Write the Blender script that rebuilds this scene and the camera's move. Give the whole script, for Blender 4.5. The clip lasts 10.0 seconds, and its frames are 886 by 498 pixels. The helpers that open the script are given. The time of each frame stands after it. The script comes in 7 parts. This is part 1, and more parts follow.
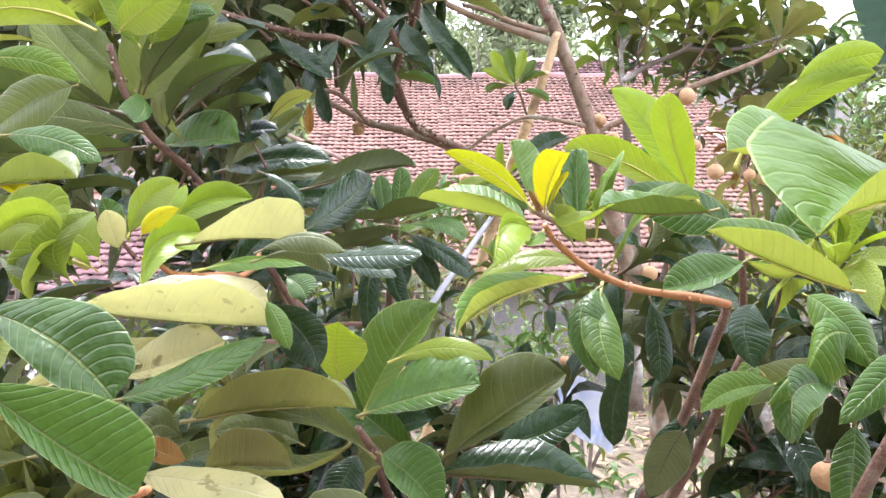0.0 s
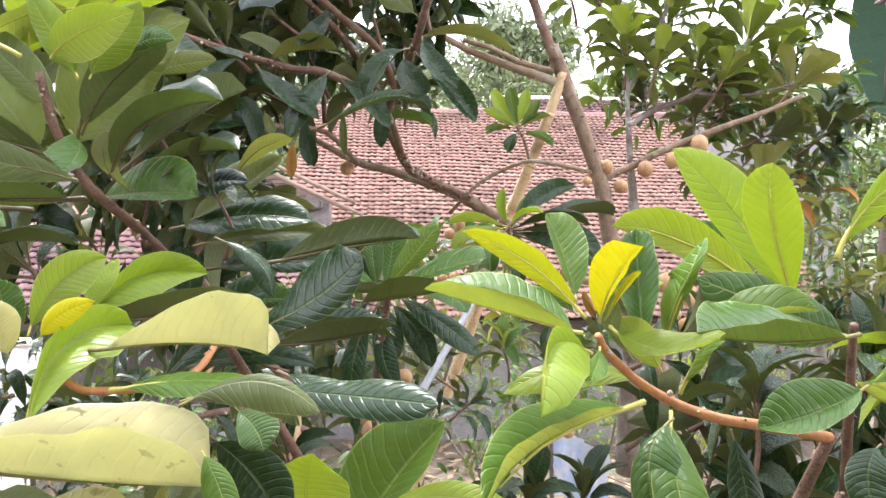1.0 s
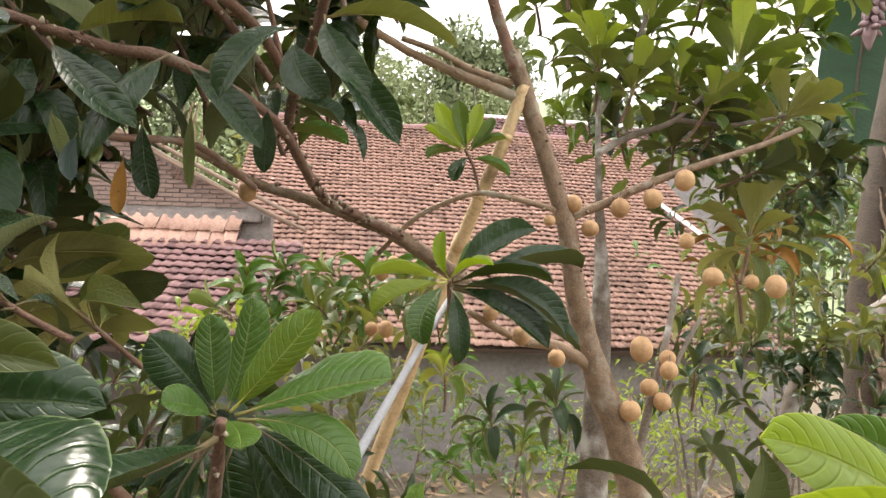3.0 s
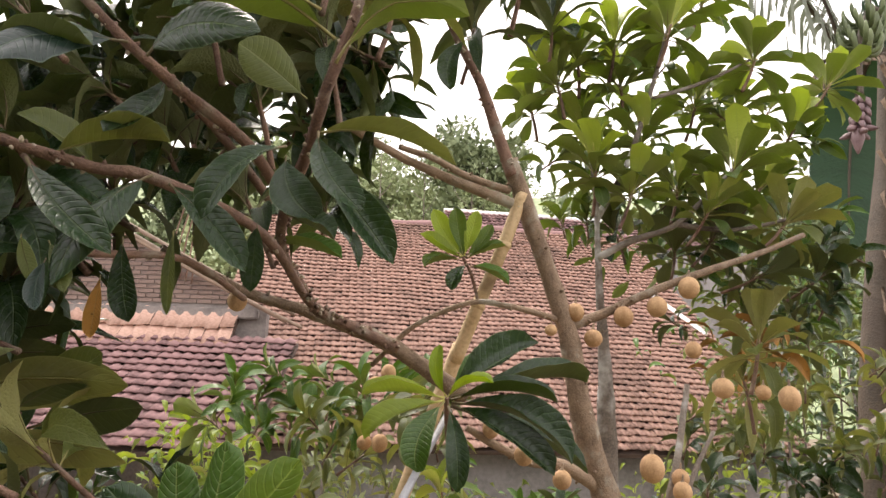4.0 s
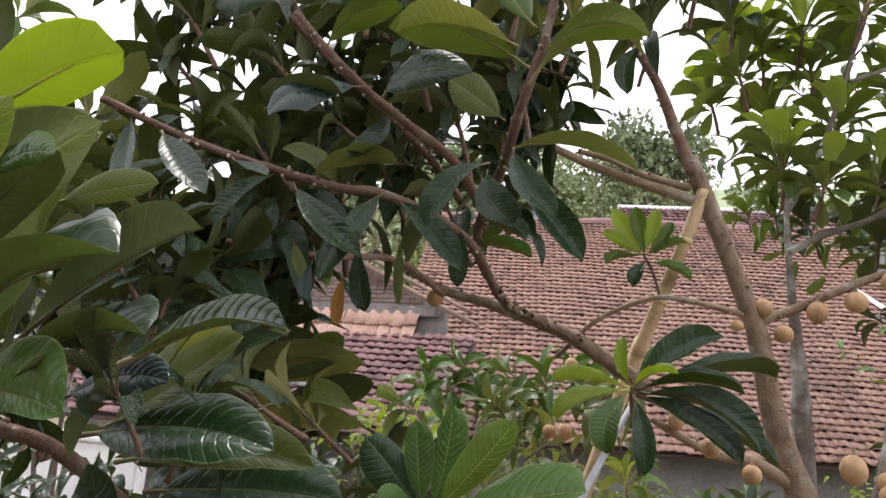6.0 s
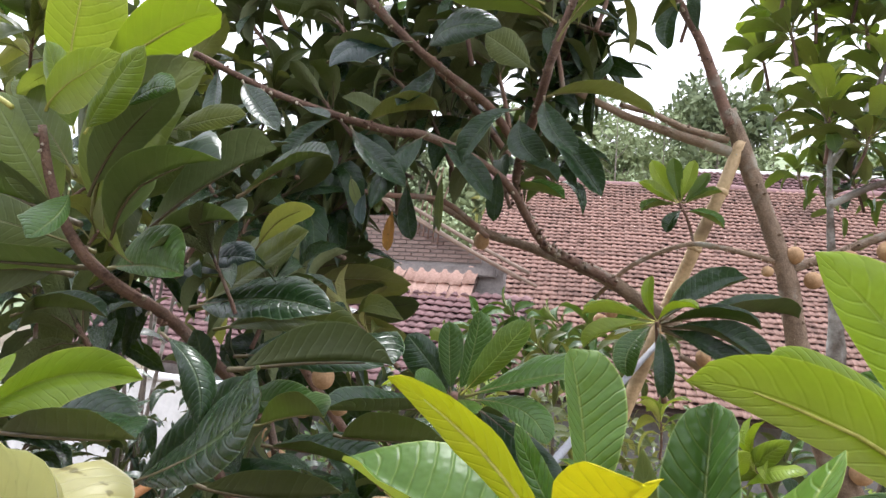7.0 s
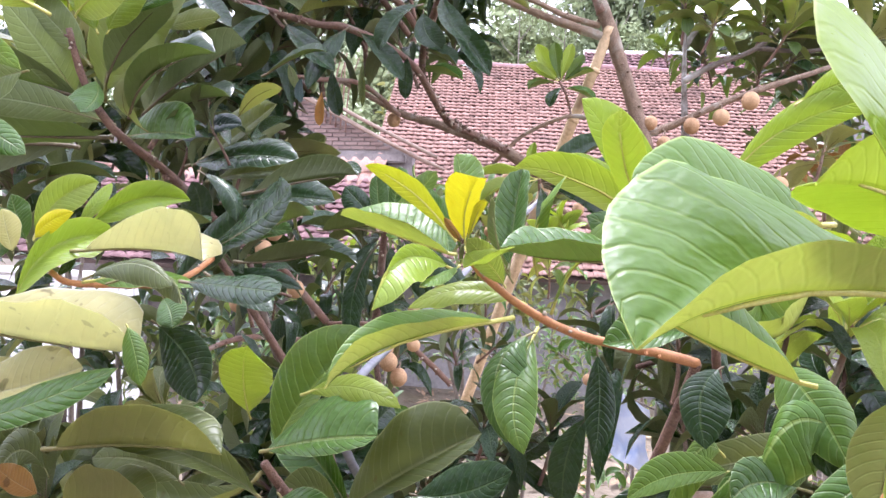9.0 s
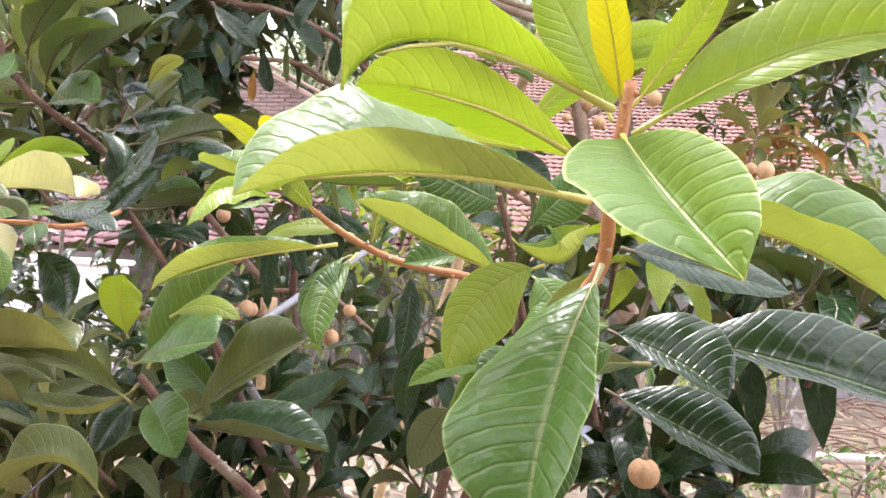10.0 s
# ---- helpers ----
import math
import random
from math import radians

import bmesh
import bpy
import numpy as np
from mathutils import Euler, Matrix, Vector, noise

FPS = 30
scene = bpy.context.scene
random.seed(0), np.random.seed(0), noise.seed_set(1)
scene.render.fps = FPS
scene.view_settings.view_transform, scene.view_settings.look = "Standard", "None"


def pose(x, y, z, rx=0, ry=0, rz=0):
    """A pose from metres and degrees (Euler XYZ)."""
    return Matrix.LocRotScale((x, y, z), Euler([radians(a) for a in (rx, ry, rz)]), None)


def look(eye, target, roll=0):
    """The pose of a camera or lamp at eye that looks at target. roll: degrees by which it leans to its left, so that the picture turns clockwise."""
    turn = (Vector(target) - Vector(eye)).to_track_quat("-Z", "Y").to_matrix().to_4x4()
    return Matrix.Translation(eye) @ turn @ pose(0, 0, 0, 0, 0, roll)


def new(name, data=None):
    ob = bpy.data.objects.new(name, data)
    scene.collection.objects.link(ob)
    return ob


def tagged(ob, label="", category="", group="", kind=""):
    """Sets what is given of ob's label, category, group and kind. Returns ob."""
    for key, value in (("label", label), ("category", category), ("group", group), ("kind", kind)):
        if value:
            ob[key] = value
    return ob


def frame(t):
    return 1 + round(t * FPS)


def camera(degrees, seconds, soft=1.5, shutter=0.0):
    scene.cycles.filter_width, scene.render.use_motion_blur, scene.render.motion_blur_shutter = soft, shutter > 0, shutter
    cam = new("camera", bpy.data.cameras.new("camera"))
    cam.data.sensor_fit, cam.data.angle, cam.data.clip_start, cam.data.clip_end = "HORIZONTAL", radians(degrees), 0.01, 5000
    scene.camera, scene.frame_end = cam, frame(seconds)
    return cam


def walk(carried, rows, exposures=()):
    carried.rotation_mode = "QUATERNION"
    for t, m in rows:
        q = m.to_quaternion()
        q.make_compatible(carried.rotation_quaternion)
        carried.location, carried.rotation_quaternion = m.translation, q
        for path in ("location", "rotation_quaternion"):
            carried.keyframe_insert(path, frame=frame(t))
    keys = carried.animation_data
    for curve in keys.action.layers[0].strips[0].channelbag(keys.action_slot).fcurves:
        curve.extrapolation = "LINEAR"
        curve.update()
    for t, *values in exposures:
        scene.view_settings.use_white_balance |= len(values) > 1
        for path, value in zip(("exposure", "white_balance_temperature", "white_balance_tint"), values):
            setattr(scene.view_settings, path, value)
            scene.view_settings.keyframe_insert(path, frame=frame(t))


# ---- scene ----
cam = camera(67.3, 10.0)
PATH = [
    (0, (0.118, -0.064, 2.202), (-0.066, 1.928, 2.221), -1.3),
    (0.5, (0.09, 0.022, 2.227), (-0.099, 2.012, 2.264), 0.7),
    (1, (0.074, 0.134, 2.274), (-0.065, 2.126, 2.389), 0.1),
    (1.5, (0.096, 0.284, 2.307), (-0.004, 2.275, 2.458), 2.9),
    (2, (0.131, 0.417, 2.354), (-0.06, 2.401, 2.518), 3.4),
    (2.5, (0.116, 0.53, 2.383), (0.112, 2.524, 2.533), 1.9),
    (4, (0.116, 0.666, 2.455), (0.115, 2.617, 2.895), 1.9),
    (4.5, (0.107, 0.635, 2.479), (0.051, 2.522, 3.141), 2.2),
    (5, (0.092, 0.621, 2.475), (-0.104, 2.518, 3.077), 1.8),
    (5.5, (0.066, 0.585, 2.454), (-0.337, 2.486, 2.925), 2.8),
    (7, (0.191, 0.391, 2.34), (-0.491, 2.249, 2.633), 5.7),
    (7.5, (0.184, 0.324, 2.294), (-0.649, 2.139, 2.397), 5.5),
    (8, (0.18, 0.208, 2.273), (-0.583, 2.056, 2.282), 4.2),
    (8.5, (0.188, 0.084, 2.255), (-0.535, 1.947, 2.162), 4.6),
    (9, (0.271, 0.059, 2.247), (-0.135, 2.017, 2.229), 2.5),
    (9.5, (0.378, 0.038, 2.223), (0.089, 2.017, 2.191), 1.9),
    (10, (0.49, -0.021, 2.191), (0.089, 1.938, 2.151), 2.5),
]
EXPOSURES = [(0, 2.05, 5900, 18), (1.0, 1.84, 6150, 15), (2.0, 1.57, 6500, 10), (2.5, 1.42, 6800, 9), (4.0, 1.08, 7100, 14), (4.5, 0.66, 6600, 16), (5.5, 0.67, 6550, 13), (7.0, 1.11, 6050, 12), (7.5, 1.06, 6300, 13), (8.0, 1.49, 5950, 17), (8.5, 1.89, 5800, 20), (9.0, 1.88, 5700, 24), (9.5, 1.66, 6300, 25), (10, 1.93, 6200, 23)]
walk(cam, [(t, look(eye, target, roll)) for t, eye, target, roll in PATH], EXPOSURES)

# ---- sky and sun: bright overcast ----
world = bpy.data.worlds.new("overcast")
scene.world = world
world.use_nodes = True
wn, wl = world.node_tree.nodes, world.node_tree.links
sky = wn.new("ShaderNodeTexSky")
sky.sky_type, sky.sun_disc = "NISHITA", False
sky.sun_elevation, sky.sun_rotation = radians(58), radians(-20)
sky.air_density, sky.dust_density = 1.0, 4.0
haze = wn.new("ShaderNodeMix")
haze.data_type = "RGBA"
haze.inputs[0].default_value = 0.80
wl.new(sky.outputs[0], haze.inputs[6])
haze.inputs[7].default_value = (12.0, 11.9, 12.3, 1)
wl.new(haze.outputs[2], wn["Background"].inputs[0])
wn["Background"].inputs[1].default_value = 0.115

sun = new("sun", bpy.data.lights.new("sun", "SUN"))
sun.data.energy, sun.data.angle, sun.data.color = 1.5, radians(12), (1.0, 0.96, 0.9)
sun.matrix_world = look((-2.5, 5.5, 12), (0, 0, 0))


# ---- materials ----
def material(name, rough=0.6):
    m = bpy.data.materials.new(name)
    m.use_nodes = True
    nodes, links = m.node_tree.nodes, m.node_tree.links
    bsdf = nodes["Principled BSDF"]
    bsdf.inputs["Roughness"].default_value = rough
    return m, nodes, links, bsdf


def mathn(nodes, links, op, a, b=None, c=None, clamp=False):
    n = nodes.new("ShaderNodeMath")
    n.operation, n.use_clamp = op, clamp
    for i, v in enumerate((a, b, c)):
        if v is None:
            continue
        if isinstance(v, (int, float)):
            n.inputs[i].default_value = v
        else:
            links.new(v, n.inputs[i])
    return n.outputs[0]


def mix(nodes, links, fac, a, b):
    n = nodes.new("ShaderNodeMix")
    n.data_type = "RGBA"
    for socket, v in ((n.inputs[0], fac), (n.inputs[6], a), (n.inputs[7], b)):
        if isinstance(v, tuple):
            socket.default_value = (*v, 1)
        elif isinstance(v, (int, float)):
            socket.default_value = v
        else:
            links.new(v, socket)
    return n.outputs[2]


def noise_tex(nodes, links, scale, detail=4, vector=None, rough=0.55):
    n = nodes.new("ShaderNodeTexNoise")
    n.inputs["Scale"].default_value, n.inputs["Detail"].default_value = scale, detail
    n.inputs["Roughness"].default_value = rough
    if vector is not None:
        links.new(vector, n.inputs["Vector"])
    return n.outputs["Fac"]


def ramp(nodes, links, fac, lo, hi):
    n = nodes.new("ShaderNodeMapRange")
    n.interpolation_type = "SMOOTHSTEP"
    links.new(fac, n.inputs["Value"])
    n.inputs["From Min"].default_value, n.inputs["From Max"].default_value = lo, hi
    return n.outputs["Result"]


def bump(nodes, links, bsdf, height, strength, distance):
    n = nodes.new("ShaderNodeBump")
    n.inputs["Strength"].default_value, n.inputs["Distance"].default_value = strength, distance
    links.new(height, n.inputs["Height"])
    links.new(n.outputs[0], bsdf.inputs["Normal"])
    return n.outputs[0]


def rough_stuff(name, dark, light, scale, rough=0.8, relief=0.004, fine=8.0, stain=None, vary=0.16):
    """Two scales of noise between two colours, with relief; object coordinates."""
    m, n, l, b = material(name, rough)
    co = n.new("ShaderNodeTexCoord").outputs["Object"]
    big, small = noise_tex(n, l, scale, 5, co), noise_tex(n, l, scale * fine, 6, co)
    rnd = n.new("ShaderNodeObjectInfo").outputs["Random"]
    isl = n.new("ShaderNodeNewGeometry").outputs["Random Per Island"]
    f = mathn(n, l, "ADD", mathn(n, l, "MULTIPLY", big, 0.6), mathn(n, l, "MULTIPLY", small, 0.55))
    f = mathn(n, l, "ADD", f, mathn(n, l, "MULTIPLY", mathn(n, l, "ADD", rnd, isl), vary))
    col = mix(n, l, ramp(n, l, f, 0.42, 0.98), dark, light)
    if stain:
        col = mix(n, l, ramp(n, l, noise_tex(n, l, scale * 0.37, 6, co), 0.52, 0.72), col, stain)
    l.new(col, b.inputs["Base Color"])
    bump(n, l, b, mathn(n, l, "ADD", small, mathn(n, l, "MULTIPLY", big, 0.7)), 0.7, relief)
    return m


def leaf_material(name, colour, vein, glow, veins=15.0, rough=0.29, spots=0.0, relief=0.0010, through_light=0.3, spread=0.35):
    """A leaf's face: midrib, side veins, blotches and spots; light also comes through it."""
    m, n, l, b = material(name, rough)
    uv = n.new("ShaderNodeUVMap").outputs["UV"]
    sep = n.new("ShaderNodeSeparateXYZ")
    l.new(uv, sep.inputs[0])
    s, v = sep.outputs[0], sep.outputs[1]
    av = mathn(n, l, "ABSOLUTE", mathn(n, l, "MULTIPLY_ADD", v, 2.0, -1.0))
    co = n.new("ShaderNodeTexCoord").outputs["Object"]
    phase = mathn(n, l, "SUBTRACT", mathn(n, l, "MULTIPLY", s, veins), mathn(n, l, "MULTIPLY", mathn(n, l, "POWER", av, 1.4), 1.9))
    phase = mathn(n, l, "ADD", phase, mathn(n, l, "MULTIPLY", noise_tex(n, l, 14.0, 3, co), 1.5))
    saw = mathn(n, l, "ABSOLUTE", mathn(n, l, "SUBTRACT", mathn(n, l, "FRACT", phase), 0.5))
    side = mathn(n, l, "SUBTRACT", 1.0, ramp(n, l, saw, 0.0, 0.07))
    mid = mathn(n, l, "SUBTRACT", 1.0, ramp(n, l, av, 0.02, 0.07))
    rnd = n.new("ShaderNodeObjectInfo").outputs["Random"]
    isl = n.new("ShaderNodeNewGeometry").outputs["Random Per Island"]
    blotch = noise_tex(n, l, 22.0, 4, co)
    k = mathn(n, l, "ADD", mathn(n, l, "MULTIPLY", mathn(n, l, "ADD", rnd, isl), 0.5), mathn(n, l, "MULTIPLY", blotch, 0.7))
    lo = tuple(c * (1 - spread) for c in colour)
    hi = tuple(min(1.0, c * (1 + spread * k)) for c, k in zip(colour, (1.9, 1.35, 1.0)))
    col = mix(n, l, ramp(n, l, k, 0.25, 1.15), lo, hi)
    col = mix(n, l, mathn(n, l, "MULTIPLY", side, 0.46), col, vein)
    col = mix(n, l, mathn(n, l, "MULTIPLY", mid, 0.75), col, vein)
    edge = ramp(n, l, av, 0.955, 0.99)
    col = mix(n, l, mathn(n, l, "MULTIPLY", edge, 0.55), col, tuple(min(0.7, c * 1.7 + 0.06) for c in vein))
    if spots:
        sp = ramp(n, l, noise_tex(n, l, 75.0, 2, co), 0.74 - spots * 0.1, 0.78 - spots * 0.1)
        col = mix(n, l, mathn(n, l, "MULTIPLY", sp, 0.7), col, (0.07, 0.04, 0.015))
    l.new(col, b.inputs["Base Color"])
    b.inputs["IOR"].default_value = 1.5
    b.inputs["Specular IOR Level"].default_value = 0.38
    dust = noise_tex(n, l, 60.0, 5, co)
    l.new(mathn(n, l, "ADD", rough - 0.09, mathn(n, l, "MULTIPLY", dust, 0.22)), b.inputs["Roughness"])
    quilt = mathn(n, l, "ADD", mathn(n, l, "MULTIPLY", mathn(n, l, "SUBTRACT", 0.5, saw), -0.30), mathn(n, l, "ADD", mathn(n, l, "MULTIPLY", mid, -1.2), mathn(n, l, "MULTIPLY", ramp(n, l, saw, 0.0, 0.16), 0.55)))
    quilt = mathn(n, l, "ADD", quilt, mathn(n, l, "MULTIPLY", noise_tex(n, l, 140.0, 3, co), 0.16))
    quilt = mathn(n, l, "ADD", quilt, mathn(n, l, "MULTIPLY", noise_tex(n, l, 30.0, 3, co), 5.0))
    nrm = bump(n, l, b, quilt, 0.55, relief)
    tr = n.new("ShaderNodeBsdfTranslucent")
    l.new(mix(n, l, 0.8, col, glow), tr.inputs["Color"])
    l.new(nrm, tr.inputs["Normal"])
    mx = n.new("ShaderNodeMixShader")
    mx.inputs[0].default_value = through_light
    l.new(b.outputs[0], mx.inputs[1])
    l.new(tr.outputs[0], mx.inputs[2])
    l.new(mx.outputs[0], n["Material Output"].inputs["Surface"])
    return m


TONES = {
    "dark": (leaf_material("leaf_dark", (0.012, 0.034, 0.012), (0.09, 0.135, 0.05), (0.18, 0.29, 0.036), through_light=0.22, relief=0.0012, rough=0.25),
             leaf_material("leaf_dark_under", (0.095, 0.12, 0.052), (0.17, 0.20, 0.10), (0.70, 0.75, 0.38), rough=0.5, through_light=0.32)),
    "mid": (leaf_material("leaf_mid", (0.044, 0.105, 0.019), (0.22, 0.28, 0.09), (0.22, 0.40, 0.05), through_light=0.24, relief=0.0022),
            leaf_material("leaf_mid_under", (0.22, 0.26, 0.10), (0.34, 0.37, 0.17), (0.80, 0.85, 0.36), rough=0.5, through_light=0.46)),
    "bright": (leaf_material("leaf_bright", (0.165, 0.24, 0.035), (0.40, 0.45, 0.10), (0.46, 0.60, 0.10), through_light=0.52),
               leaf_material("leaf_bright_under", (0.35, 0.41, 0.12), (0.48, 0.52, 0.17), (0.85, 0.90, 0.30), rough=0.48, through_light=0.56)),
    "fresh": (leaf_material("leaf_fresh", (0.048, 0.125, 0.017), (0.28, 0.36, 0.09), (0.60, 0.72, 0.15), through_light=0.36, relief=0.0017, rough=0.40),
              leaf_material("leaf_fresh_under", (0.50, 0.53, 0.20), (0.52, 0.55, 0.19), (0.92, 0.95, 0.40), rough=0.45, through_light=0.60)),
    "lime": (leaf_material("leaf_lime", (0.19, 0.30, 0.040), (0.40, 0.48, 0.09), (0.47, 0.61, 0.08), through_light=0.52),
             leaf_material("leaf_lime_under", (0.31, 0.37, 0.065), (0.44, 0.46, 0.10), (0.78, 0.86, 0.18), rough=0.48, through_light=0.58)),
    "yellow": (leaf_material("leaf_yellow", (0.60, 0.60, 0.015), (0.66, 0.62, 0.05), (0.78, 0.74, 0.02), through_light=0.50, spread=0.15),
               leaf_material("leaf_yellow_under", (0.62, 0.60, 0.03), (0.64, 0.58, 0.05), (0.85, 0.82, 0.10), through_light=0.50, spread=0.15)),
    "pale": (leaf_material("leaf_pale", (0.36, 0.37, 0.19), (0.56, 0.54, 0.34), (0.75, 0.76, 0.34), spots=0.9, rough=0.42, through_light=0.48),
             leaf_material("leaf_pale_under", (0.52, 0.54, 0.36), (0.64, 0.62, 0.42), (0.92, 0.94, 0.74), spots=0.8, rough=0.5, through_light=0.52)),
    "chartreuse": (leaf_material("leaf_chartreuse", (0.42, 0.47, 0.012), (0.56, 0.56, 0.05), (0.66, 0.70, 0.03), through_light=0.50, spread=0.15),
                   leaf_material("leaf_chartreuse_under", (0.46, 0.50, 0.03), (0.58, 0.56, 0.06), (0.80, 0.82, 0.10), through_light=0.50, spread=0.15)),
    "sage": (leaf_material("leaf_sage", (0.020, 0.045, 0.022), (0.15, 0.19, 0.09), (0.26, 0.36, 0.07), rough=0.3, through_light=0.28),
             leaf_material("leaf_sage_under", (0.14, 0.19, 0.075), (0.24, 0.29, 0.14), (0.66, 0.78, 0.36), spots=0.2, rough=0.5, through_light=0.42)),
    # lit copy of sage: the brighter light is put into its colours
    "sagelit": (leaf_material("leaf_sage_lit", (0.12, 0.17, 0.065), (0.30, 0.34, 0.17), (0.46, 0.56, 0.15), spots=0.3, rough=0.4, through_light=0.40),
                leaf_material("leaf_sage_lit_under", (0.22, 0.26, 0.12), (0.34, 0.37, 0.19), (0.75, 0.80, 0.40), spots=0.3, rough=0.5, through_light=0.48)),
    "navy": (leaf_material("leaf_bluish", (0.010, 0.026, 0.022), (0.07, 0.11, 0.07), (0.12, 0.22, 0.05), rough=0.28, through_light=0.16),
             leaf_material("leaf_bluish_under", (0.12, 0.16, 0.07), (0.20, 0.24, 0.12), (0.60, 0.70, 0.30), rough=0.5, through_light=0.32)),
    "leafy": (leaf_material("leaf_leafy", (0.042, 0.085, 0.013), (0.18, 0.23, 0.065), (0.29, 0.41, 0.05), rough=0.34, through_light=0.34),
              leaf_material("leaf_leafy_under", (0.19, 0.24, 0.08), (0.30, 0.34, 0.14), (0.74, 0.82, 0.30), rough=0.5, through_light=0.44)),
    "olive": (leaf_material("leaf_olive", (0.075, 0.108, 0.036), (0.28, 0.31, 0.14), (0.42, 0.46, 0.12), spots=0.5, rough=0.38, through_light=0.42),
              leaf_material("leaf_olive_under", (0.26, 0.28, 0.12), (0.40, 0.42, 0.20), (0.80, 0.80, 0.42), spots=0.4, rough=0.5, through_light=0.50)),
    "old": (leaf_material("leaf_old", (0.34, 0.19, 0.045), (0.42, 0.28, 0.10), (0.50, 0.30, 0.05), spots=1.0, rough=0.55, through_light=0.30),
            leaf_material("leaf_old_under", (0.30, 0.19, 0.07), (0.40, 0.28, 0.12), (0.50, 0.30, 0.05), spots=1.0, rough=0.6, through_light=0.30)),
}
STALK = rough_stuff("young_stalk", (0.33, 0.125, 0.045), (0.58, 0.27, 0.11), 60.0, 0.55, 0.0006)
PETIOLE = rough_stuff("green_stalk", (0.17, 0.16, 0.05), (0.32, 0.28, 0.10), 60.0, 0.55, 0.0006)
PETIOLE_DARK = rough_stuff("brown_stalk", (0.09, 0.075, 0.035), (0.19, 0.14, 0.07), 60.0, 0.6, 0.0006)
PETIOLE_LIME = rough_stuff("lime_stalk", (0.42, 0.40, 0.08), (0.62, 0.58, 0.16), 60.0, 0.5, 0.0005)
STALKS = {"dark": PETIOLE_DARK, "mid": PETIOLE, "olive": PETIOLE, "pale": PETIOLE, "old": PETIOLE_DARK, "bright": PETIOLE_LIME, "fresh": PETIOLE_LIME, "lime": PETIOLE_LIME, "yellow": PETIOLE_LIME, "chartreuse": PETIOLE_LIME, "leafy": PETIOLE, "sage": PETIOLE_DARK, "sagelit": PETIOLE, "navy": PETIOLE_DARK}
BARK = rough_stuff("bark_brown", (0.12, 0.078, 0.05), (0.35, 0.25, 0.17), 30.0, 0.85, 0.004, stain=(0.40, 0.37, 0.30))
BARK_RED = rough_stuff("bark_reddish", (0.075, 0.040, 0.030), (0.25, 0.145, 0.10), 40.0, 0.8, 0.003, stain=(0.27, 0.22, 0.17))
BARK_GREY = rough_stuff("bark_grey_lichen", (0.075, 0.06, 0.05), (0.23, 0.19, 0.155), 18.0, 0.9, 0.004, stain=(0.52, 0.51, 0.48))
SCAR = rough_stuff("pale_leaf_scar", (0.30, 0.24, 0.17), (0.58, 0.50, 0.40), 60.0, 0.85, 0.001)
CUT_WOOD = rough_stuff("peeled_wood", (0.36, 0.22, 0.10), (0.76, 0.57, 0.34), 12.0, 0.7, 0.002, stain=(0.24, 0.16, 0.09))
FRUIT = rough_stuff("sapodilla_skin", (0.36, 0.20, 0.095), (0.60, 0.385, 0.205), 45.0, 0.75, 0.0007, fine=5.0)
ROD = rough_stuff("grey_cable", (0.20, 0.205, 0.22), (0.36, 0.365, 0.39), 16.0, 0.45, 0.0004)
BAMBOO = rough_stuff("old_bamboo", (0.085, 0.06, 0.045), (0.25, 0.175, 0.125), 8.0, 0.7, 0.002)
WHITE_STICK = rough_stuff("bleached_wood", (0.42, 0.38, 0.33), (0.66, 0.62, 0.56), 9.0, 0.8, 0.002)


# ---- builders ----
def mesh_of(name, verts, faces, mats, index=None, uvs=None, smooth=True):
    me = bpy.data.meshes.new(name)
    me.from_pydata([tuple(v) for v in verts], [], faces)
    for m in mats:
        me.materials.append(m)
    if index is not None:
        me.polygons.foreach_set("material_index", np.asarray(index, dtype=np.int32))
    if uvs is not None:
        layer = me.uv_layers.new(name="uv")
        loops = np.empty(len(me.loops), dtype=np.int32)
        me.loops.foreach_get("vertex_index", loops)
        layer.data.foreach_set("uv", np.asarray(uvs, dtype=np.float32)[loops].ravel())
    me.polygons.foreach_set("use_smooth", np.full(len(me.polygons), smooth))
    me.update()
    return me


def hang(ob, parent):
    """Make ob a part of parent; both keep their places."""
    ob.parent = parent
    ob.matrix_parent_inverse = Matrix.Translation(-parent.location)
    return ob


def thing(name, at, label, category, group=""):
    ob = new(name)
    ob.location = at
    return tagged(ob, label, category, group)


def part(name, me, parent, label="", at=(0, 0, 0)):
    ob = new(name, me)
    ob.location = at
    if parent is not None:
        hang(ob, parent)
    return tagged(ob, label)


